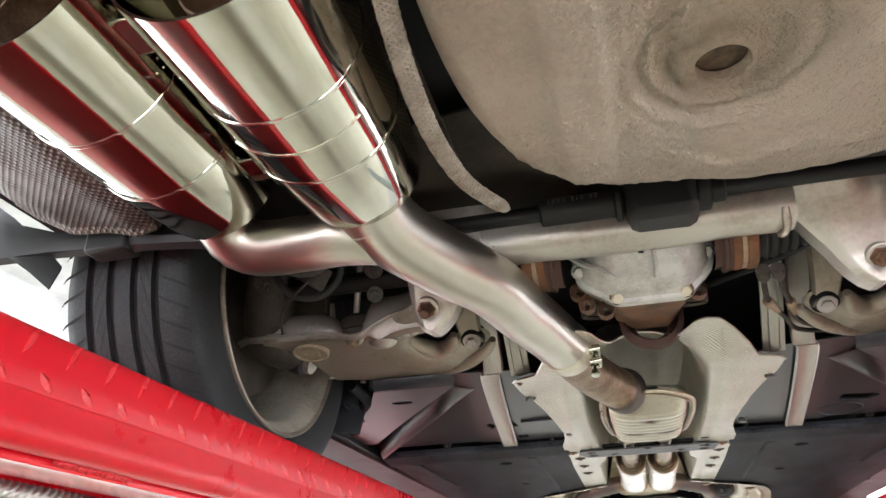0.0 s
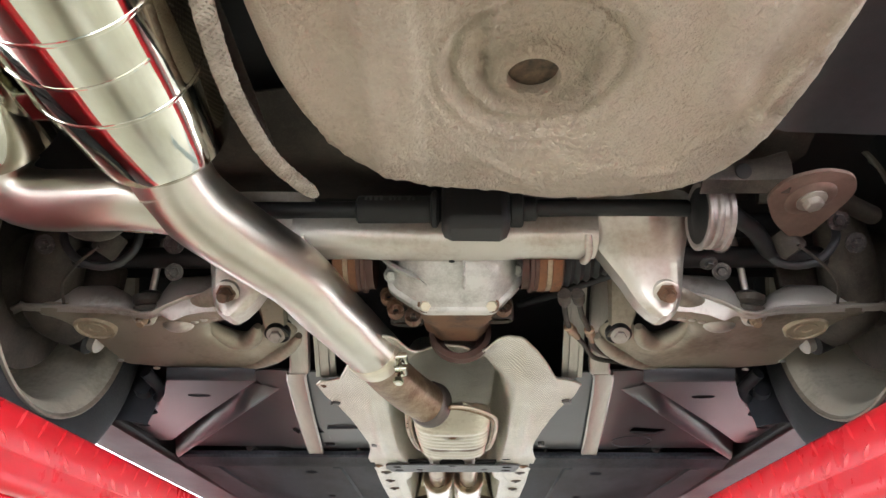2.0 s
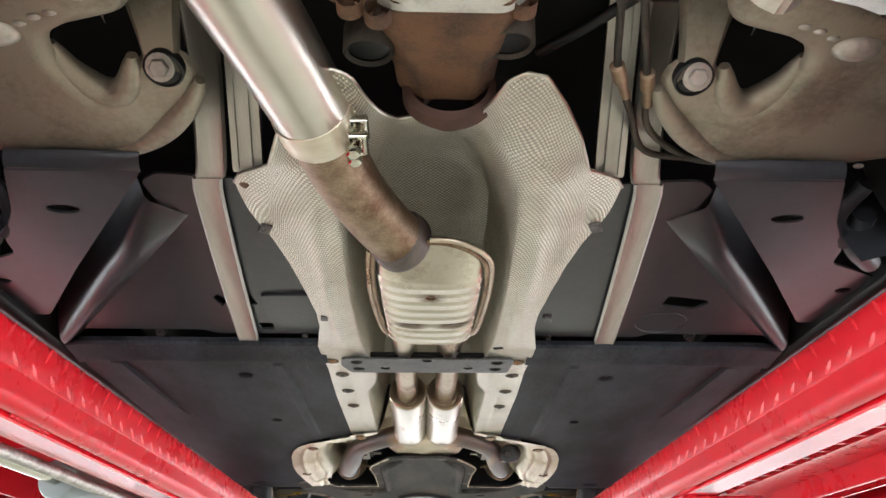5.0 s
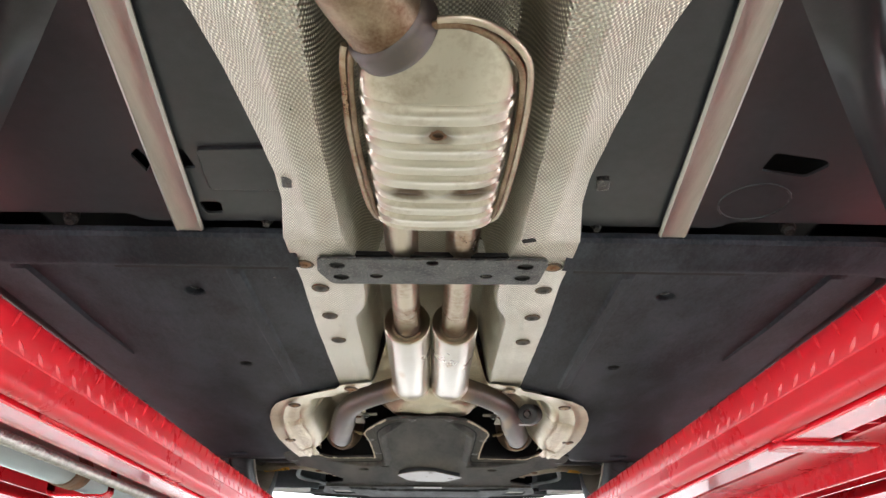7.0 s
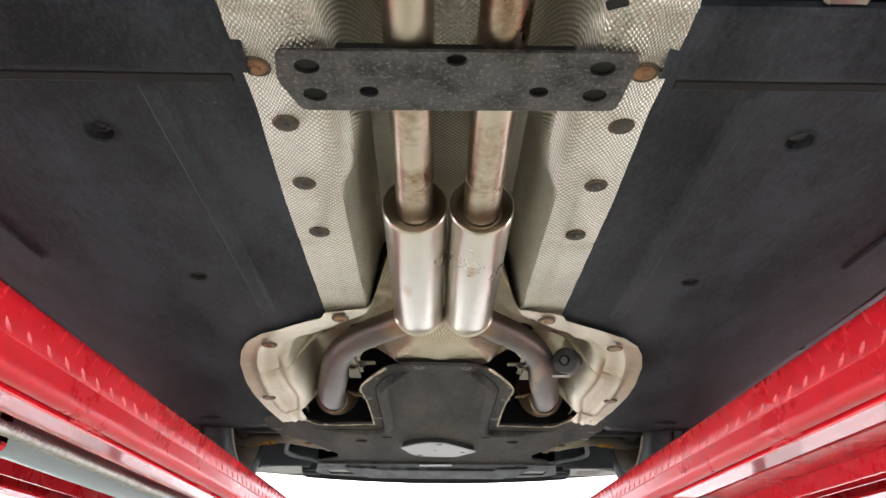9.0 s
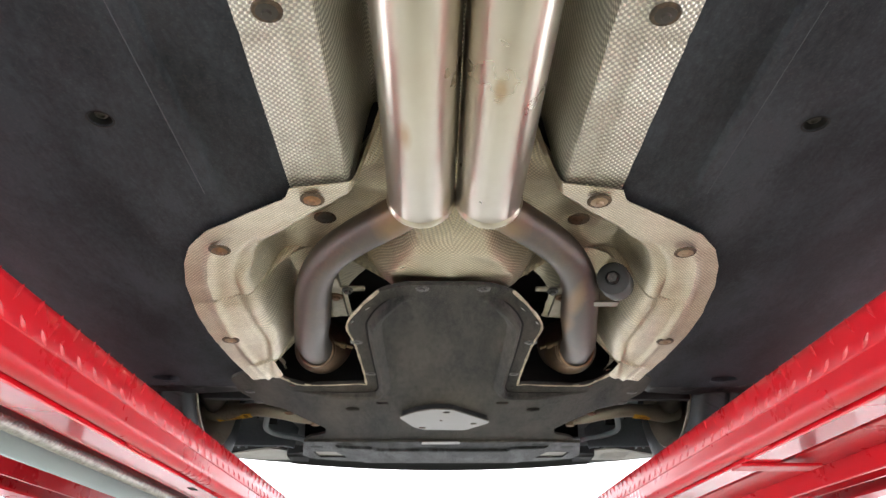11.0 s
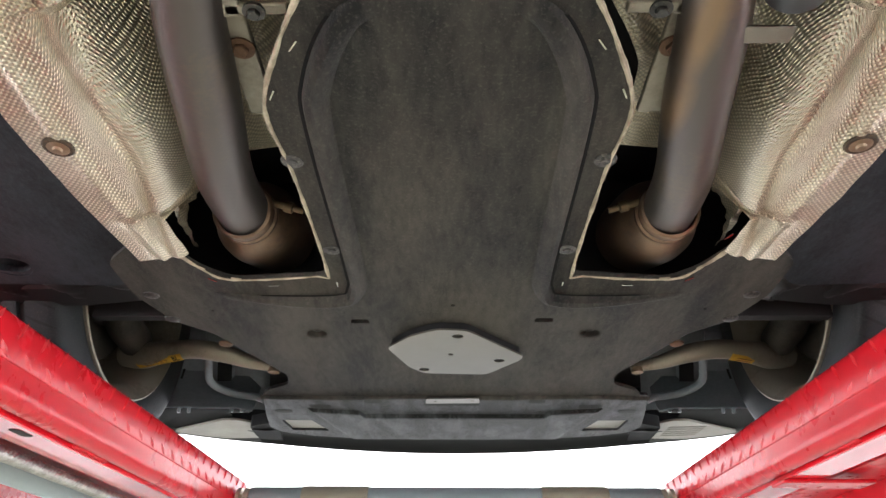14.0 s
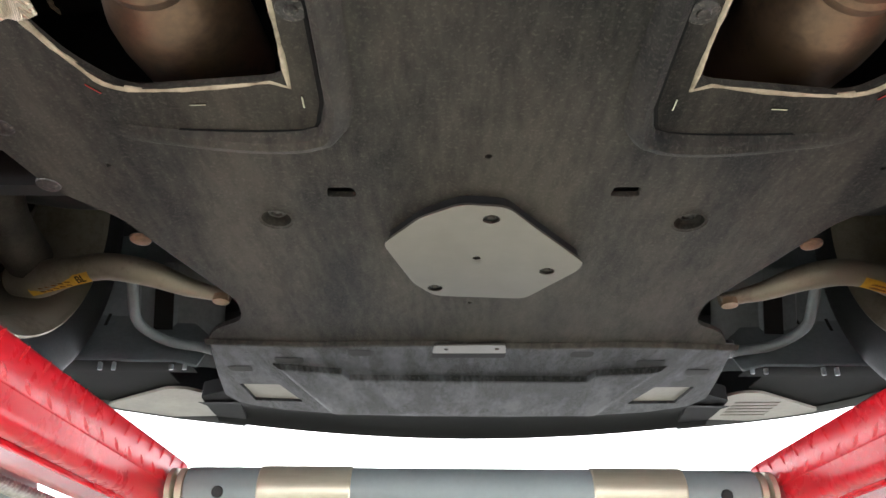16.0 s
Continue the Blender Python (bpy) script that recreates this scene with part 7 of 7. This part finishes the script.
# ---- wheels ----
def wheel(x, y, z, s, inside, lip):
    ob = thing("wheel", "road wheel with grooved dark tyre and dusty rim inside", "wheel", (x, y, z), "wheels")
    m = axis_frame((x, y, z), (s, 0, 0))
    bm = bmesh.new()
    W = 0.235
    grooves = (0.062, 0.098, 0.138, 0.174)
    prof = [(0.228, 0.006), (0.240, 0.0), (0.268, -0.003), (0.294, 0.0), (0.3055, 0.005), (0.3115, 0.012), (0.3135, 0.022), (0.314, 0.036)]
    for g in grooves:
        prof += [(0.3145, g - 0.0065), (0.3060, g - 0.005), (0.3060, g + 0.005), (0.3145, g + 0.0065)]
    prof += [(0.3135, W - 0.036), (0.307, W - 0.018), (0.292, W - 0.004), (0.268, W + 0.005), (0.236, W), (0.224, W - 0.006)]
    lathe(bm, m, prof, 120, False)
    ty = part("tyre", bm, RUBBER, ob, "dark tyre with four grooves")
    # near-black rings that put the shade of the grooves into colour
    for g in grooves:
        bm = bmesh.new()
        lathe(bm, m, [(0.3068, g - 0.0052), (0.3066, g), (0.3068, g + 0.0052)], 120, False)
        part("groove", bm, DARKHOLE, ty, "near-black ring painted as shade in the groove")
    # slanted curved cuts across each rib, drawn as dark strips in place of shade
    bm = bmesh.new()
    bands = ((0.008, 0.0545, 0.05, 60), (0.0685, 0.0915, 0.15, 54), (0.105, 0.131, 0.0, 0), (0.1445, 0.1675, -0.15, 54), (0.182, 0.226, -0.045, 54))
    for a, b, slant, n in bands:
        for i in range(n):
            t0 = 2 * math.pi * i / n
            vs = []
            for k in range(7):
                q = k / 6
                h = a + (b - a) * q
                ang = t0 + slant * (q - 0.5) * 2 + 0.25 * slant * math.cos(q * 3.1)
                r = 0.0010 + lerp_table([(0.0, 0.294), (0.005, 0.3055), (0.012, 0.3115), (0.022, 0.3135), (0.036, 0.314)], min(h, W - h))
                wd = 0.0026 * math.sin(0.5 + 2.2 * q) / r
                vs.append((bm.verts.new(m @ Vector((r * math.cos(ang - wd), r * math.sin(ang - wd), h))), bm.verts.new(m @ Vector((r * math.cos(ang + wd), r * math.sin(ang + wd), h)))))
            for p, q in zip(vs, vs[1:]):
                bm.faces.new((p[0], p[1], q[1], q[0]))
    tagged(part("tread_cut", bm, DARKHOLE, ty, smooth=False), "dark surface strips drawn as slanted tread cuts", kind="stuff")
    bm = bmesh.new()
    lathe(bm, m, [(0.224, 0.012), (0.230, 0.004), (0.2275, 0.0), (0.222, 0.003), (0.215, 0.012), (0.206, 0.020), (0.2, 0.034), (0.198, 0.06), (0.192, 0.09), (0.188, 0.18), (0.186, 0.195), (0.12, 0.2), (0.05, 0.19), (0.0, 0.19)], 120, False)
    rim = part("rim", bm, inside, ob, "dusty inside of the rim")
    bm = bmesh.new()
    lathe(bm, m, [(0.2315, 0.004), (0.2305, -0.001), (0.2275, -0.003), (0.2235, 0.001), (0.2170, 0.011)], 120, False)
    part("rim_lip", bm, lip, rim, "machined rim lip")
    bm = bmesh.new()
    lathe(bm, m, [(0.06, 0.03), (0.075, 0.035), (0.08, 0.08), (0.15, 0.085), (0.152, 0.105), (0.08, 0.11), (0.06, 0.18)], 64, False)
    part("brake_disc", bm, DIRTY, ob, "dusty brake disc")


for s in (-1, 1):
    wheel(CX + s * 0.630, 0.07, 1.937, s, RIM, ALUDIRT)
    wheel(CX + s * 0.638, 2.81, 1.955, s, ALUDIRT, ALUDIRT)


# ---- wheel arches and front end ----
def rear_liner(s):
    X = lambda x: CX + s * x
    ob = thing("wheel_arch_liner", "dark moulded plastic wheel arch liner", "wheel arch liner", (X(0.66), 0.5, 1.85), "wheel arch liners")
    bm = bmesh.new()
    rows = []
    for i in range(22):
        a = radians(-32 + 92 * i / 21)
        y, z = 0.07 + 0.35 * math.cos(a), 1.955 + 0.35 * math.sin(a)
        rows.append([(X(0.60), y + 0.02, z), (X(0.64), y, z + 0.004), (X(0.80), y - 0.004, z), (X(0.9), y, z)])
    loft(bm, rows, 0.004)
    part("shell", bm, COVER, ob)
    bm = bmesh.new()
    tube(bm, [(X(0.625), 0.385, 1.845), (X(0.64), 0.45, 1.83), (X(0.69), 0.50, 1.825)], 0.016, 14)
    tube(bm, [(X(0.60), 0.33, 1.86), (X(0.585), 0.39, 1.84), (X(0.62), 0.44, 1.828)], 0.012, 14)
    part("fold", bm, COVER, ob, "moulded fold")


def front_end(s):
    X = lambda x: CX + s * x
    ob = thing("wheel_arch_liner", "blue-grey plastic front wheel arch liner with slots", "wheel arch liner", (X(0.6), 3.2, 1.9), "wheel arch liners")
    # curved liner ahead of the front wheel
    rows = []
    for i in range(26):
        a = radians(-38 + 100 * i / 25)
        y, z = 2.81 + 0.375 * math.cos(a), 1.955 + 0.375 * math.sin(a) * 0.75
        rows.append([(X(0.47), y + 0.02, z), (X(0.50), y, z + 0.002), (X(0.58), y - 0.006, z), (X(0.60), y - 0.012, z), (X(0.72), y - 0.012, z), (X(0.9), y, z)])
    bm = bmesh.new()
    loft(bm, rows, 0.004)
    part("shell", bm, LINER, ob)
    for x0, z0, z1 in ((0.60, 1.885, 1.955), (0.655, 1.87, 1.95)):
        bm = bmesh.new()
        rows = []
        for k in range(5):
            z = z0 + (z1 - z0) * k / 4
            c = (z - 1.955) / 0.28
            y = 2.81 + 0.375 * math.sqrt(max(0, 1 - c * c)) - 0.0155
            rows.append([(X(x0), y, z), (X(x0 + 0.006), y, z)])
        loft(bm, rows)
        part("slot", bm, DARKHOLE, ob, "dark slot", smooth=False)
    rows = []
    for k in range(9):
        q = k / 8
        z = 1.805 + 0.17 * q
        y = 3.188 - 0.012 * q - 0.05 * q * q
        rows.append([(X(0.452), y + 0.01, z), (X(0.47), y, z), (X(0.535), y - 0.004, z), (X(0.54), y - 0.012, z), (X(0.60), y - 0.014, z), (X(0.605), y - 0.006, z), (X(0.72), y - 0.004, z)])
    bm = bmesh.new()
    loft(bm, rows, 0.004)
    part("inner_wall", bm, LINER, ob, "glossy blue-grey wall")
    bm = bmesh.new()
    loft(bm, [[(X(0.537), y, z), (X(0.572), y, z)] for y, z in ((3.158, 1.865), (3.145, 1.895), (3.128, 1.935))])
    part("dark_opening", bm, DARKHOLE, ob, "dark opening", smooth=False)
    for x, y, z in ((0.520, 3.176, 1.825), (0.645, 3.172, 1.822)):
        bm = bmesh.new()
        tube(bm, [(X(x - 0.012), y - 0.002, z - 0.03), (X(x - 0.011), y - 0.006, z), (X(x), y - 0.006, z + 0.014), (X(x + 0.011), y - 0.006, z), (X(x + 0.012), y - 0.002, z - 0.03)], 0.004, 8)
        lathe(bm, axis_frame((X(x), y - 0.004, z - 0.002), (0, -1, -0.2)), [(0, 0.004), (0.006, 0.004), (0.008, 0)], 14, False)
        part("screw_boss", bm, LINER, ob, "moulded screw boss")
    bm = bmesh.new()
    loft(bm, [[(X(x), 3.16 - 0.03 * (x - 0.6), 1.822), (X(x), 3.145 - 0.03 * (x - 0.6), 1.812), (X(x), 3.17, 1.804), (X(x), 3.22, 1.806)] for x in (0.50, 0.6, 0.7, 0.86)])
    part("lower_edge", bm, MATTE, ob)
    # hose from the liner to the tray
    h = thing("drain_hose", "dark bent hose beside the engine undertray", "hose", (X(0.5), 3.0, 1.85), "front hoses")
    bm = bmesh.new()
    tube(bm, [(X(0.51), 2.90, 1.85), (X(0.528), 2.96, 1.835), (X(0.542), 3.03, 1.822), (X(0.516), 3.096, 1.818), (X(0.46), 3.108, 1.812), (X(0.435), 3.10, 1.803)], 0.0085, 16)
    part("hose", bm, LINER, h)
    # front control arm
    a = thing("front_control_arm", "dusty aluminium front control arm with a yellow label", "control arm", (X(0.5), 2.87, 1.84), "front control arms")
    bm = bmesh.new()
    pts = smooth_path([(X(0.36), 2.905, 1.812), (X(0.42), 2.895, 1.822), (X(0.47), 2.872, 1.832), (X(0.53), 2.862, 1.838), (X(0.60), 2.885, 1.84), (X(0.66), 2.92, 1.845), (X(0.70), 2.935, 1.855)], 0.012)
    tube(bm, pts, lambda t: 0.009 + 0.009 * ease(t / 0.4) + 0.008 * ease((t - 0.6) / 0.3), 20, False, flat=1.1)
    part("arm", bm, ALUDIRT, a)
    bm = bmesh.new()
    lathe(bm, axis_frame((X(0.372), 2.902, 1.802), (0, 0, -1)), [(0.012, -0.01), (0.012, 0.0), (0, 0.001)], 16, False)
    part("end_bolt", bm, RUSTPALE, a, "tarnished bolt end")
    # label
    LR = 0.0225
    lp = [(0.545, 2.868), (0.655, 2.920)] if s < 0 else [(0.545, 2.868), (0.60, 2.892)]
    d = Vector((X(lp[1][0]) - X(lp[0][0]), lp[1][1] - lp[0][1], 0))
    rows = []
    for k in range(7):
        q = k / 6
        c = Vector((X(lp[0][0]), lp[0][1], 1.8385)) + d * q
        side = Vector((-d.y, d.x, 0)).normalized()
        if side.y > 0:
            side = -side
        ring = []
        for j in range(5):
            ang = radians(8 + 44 * j / 4)
            ring.append(c + side * LR * math.sin(ang) + Vector((0, 0, -LR * math.cos(ang))))
        rows.append(ring)
    bm = bmesh.new()
    loft(bm, rows)
    lb = part("label", bm, YELLOW, a, "yellow printed label")
    if s < 0:
        cu = bpy.data.curves.new("label_text", "FONT")
        cu.body, cu.size, cu.extrude, cu.align_x, cu.align_y = "BL", 0.017, 0.0003, "CENTER", "CENTER"
        me_ob = bpy.data.objects.new("text_source", cu)
        dg = bpy.context.evaluated_depsgraph_get()
        scene.collection.objects.link(me_ob)
        dg.update()
        me = bpy.data.meshes.new_from_object(me_ob.evaluated_get(dg))
        bpy.data.objects.remove(me_ob)
        me.materials.clear()
        bm = bmesh.new()
        bm.from_mesh(me)
        c = Vector((X(0.553), 2.872, 1.8385))
        ang = radians(30)
        nrm = (side * math.sin(ang) + Vector((0, 0, -math.cos(ang)))).normalized()
        ax = -d.normalized()
        ay = nrm.cross(ax).normalized()
        c = c + side * (LR + 0.0006) * math.sin(ang) + Vector((0, 0, -(LR + 0.0006) * math.cos(ang))) + d.normalized() * 0.008
        m = Matrix(((ax.x, ay.x, nrm.x, c.x), (ax.y, ay.y, nrm.y, c.y), (ax.z, ay.z, nrm.z, c.z), (0, 0, 0, 1)))
        bmesh.ops.transform(bm, matrix=m, verts=bm.verts)
        part("label_text", bm, DARKHOLE, lb, "black letters", smooth=False)
    bm = bmesh.new()
    for k in range(5):
        q = 0.35 + 0.11 * k
        c = Vector((X(lp[0][0]), lp[0][1], 1.8385)) + d * q
        for off in (18, 32):
            ang = radians(off)
            cc = c + side * (LR + 0.0006) * math.sin(ang) + Vector((0, 0, -(LR + 0.0006) * math.cos(ang)))
            box(bm, cc - Vector((0.004, 0.001, 0.0004)), cc + Vector((0.004, 0.001, 0.0004)))
    part("label_bars", bm, DARKORANGE, lb, "small print as bars", smooth=False)
    # knuckle, second link and brake parts inside the wheel
    k = thing("front_knuckle", "dusty steering knuckle and link", "suspension link", (X(0.62), 2.75, 1.9), "front suspension")
    for pts, r, mat in (([(0.44, 2.70, 1.905), (0.54, 2.69, 1.90), (0.64, 2.72, 1.90)], 0.022, DIRTY), ([(0.62, 2.66, 2.0), (0.64, 2.72, 1.92), (0.66, 2.80, 1.88), (0.67, 2.90, 1.87)], 0.034, DIRTY), ([(0.50, 2.60, 1.93), (0.57, 2.62, 1.90), (0.62, 2.66, 1.875)], 0.013, DIRTY), ([(0.43, 2.80, 1.94), (0.55, 2.80, 1.93), (0.64, 2.80, 1.94)], 0.03, PAN)):
        bm = bmesh.new()
        tube(bm, [(X(x), y, z) for x, y, z in pts], r, 18)
        part("link", bm, mat, k)
    bm = bmesh.new()
    box(bm, (min(X(0.475), X(0.52)), 2.615, 1.865), (max(X(0.475), X(0.52)), 2.64, 1.93))
    part("bracket", bm, PLATE, k, "pale bracket", bevel=0.003)
    # liner rear of the front wheel
    bm = bmesh.new()
    rows = []
    for i in range(14):
        a = radians(150 + 75 * i / 13)
        y, z = 2.81 + 0.36 * math.cos(a), 1.955 + 0.36 * math.sin(a)
        rows.append([(X(0.50), y - 0.02, max(z, 1.80)), (X(0.60), y, max(z, 1.80)), (X(0.9), y, max(z, 1.80))])
    loft(bm, rows, 0.004)
    rl = part("rear_shell", bm, BLACK, ob)
    rows = []
    for i in range(15):
        v = i / 14
        row = []
        for j in range(33):
            u = j / 32
            x, y = 0.455 + 0.27 * u, 2.425 + 0.15 * v + 0.03 * u
            fold = 0.012 * math.sin(u * 19 + 2.2 * v + 2 * noise.noise((u * 4, v * 3, s))) + 0.010 * noise.noise((u * 7, v * 5, 4 + s))
            row.append((X(x), y, 1.798 + 0.035 * v * v + fold * (0.3 + 0.7 * v)))
        rows.append(row)
    bm = bmesh.new()
    loft(bm, rows, 0.002)
    part("crumpled_edge", bm, BLACK, ob, "crumpled liner edge")


for s in (-1, 1):
    rear_liner(s)
    front_end(s)


def bumper():
    ob = thing("front_bumper", "black lower edge of the front bumper", "bumper", (CX, 3.5, 1.85))
    lip_y = lambda x: 3.736 - 0.126 * (abs(x) / 0.53) ** 2
    rows = []
    for i in range(61):
        x = -0.56 + 1.12 * i / 60
        y = lip_y(x)
        rows.append([(CX + x, 3.42, 1.812), (CX + x, 3.52, 1.830), (CX + x, y - 0.045, 1.832), (CX + x, y - 0.03, 1.824), (CX + x, y - 0.008, 1.818), (CX + x, y, 1.826), (CX + x, y - 0.01, 1.86), (CX + x, y + 0.01, 1.92), (CX + x, y, 2.2)])
    bm = bmesh.new()
    loft(bm, rows)
    part("lip", bm, MATTE, ob, "black curved spoiler lip")
    for s in (-1, 1):
        X = lambda x: CX + s * x
        bm = bmesh.new()
        vents = [rounded([(X(0.595), 3.476 + 0.023 * k), (X(0.695), 3.470 + 0.023 * k), (X(0.69), 3.481 + 0.023 * k), (X(0.592), 3.487 + 0.023 * k)], 0.003, 2) for k in range(5)] if s > 0 else []
        sheet(bm, rounded([(X(0.558), 3.61), (X(0.55), 3.45), (X(0.585), 3.415), (X(0.625), 3.412), (X(0.80), 3.53), (X(0.79), 3.57), (X(0.68), 3.62)], 0.012, 3), 1.838, 0.006, vents)
        part("corner", bm, CORNER, ob, "dusty pale bumper corner", smooth=False)
        # near-black sheet in place of the shade behind the vents
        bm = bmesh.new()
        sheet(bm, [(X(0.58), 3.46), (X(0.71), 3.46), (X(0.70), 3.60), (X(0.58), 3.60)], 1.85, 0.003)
        part("vent_backing", bm, DARKHOLE, ob, "dark sheet standing in for shade behind the corner", smooth=False)
        bm = bmesh.new()
        sheet(bm, rounded([(X(0.462), 3.33), (X(0.545), 3.39), (X(0.557), 3.50), (X(0.562), 3.61), (X(0.535), 3.655), (X(0.50), 3.60), (X(0.478), 3.46)], 0.012, 3), lambda x, y: 1.812 + 0.05 * (y - 3.33), 0.03)
        part("corner_step", bm, MATTE, ob, "black step")
        line = smooth_path([(X(0.53), 3.70, 0), (X(0.60), 3.672, 0), (X(0.69), 3.632, 0), (X(0.80), 3.565, 0), (X(0.88), 3.48, 0), (X(0.93), 3.38, 0), (X(0.95), 3.25, 0)], 0.02)
        rows = []
        for i, q in enumerate(line):
            d = line[min(i + 1, len(line) - 1)] - line[max(i - 1, 0)]
            n = Vector((d.y, -d.x, 0)).normalized() * (-s)
            rows.append([q + n * k + Vector((0, 0, z)) for k, z in ((-0.035, 1.845), (-0.012, 1.836), (0.0, 1.838), (0.012, 1.858), (0.02, 1.95), (0.0, 2.2))])
        bm = bmesh.new()
        loft(bm, rows)
        part("edge", bm, BLACK, ob)
        bm = bmesh.new()
        sheet(bm, [(X(0.60), 3.22), (X(0.94), 3.22), (X(0.91), 3.42), (X(0.80), 3.56), (X(0.60), 3.41)], 1.848, 0.003)
        part("corner_liner", bm, MATTE, ob, "black liner behind the corner", smooth=False)


bumper()
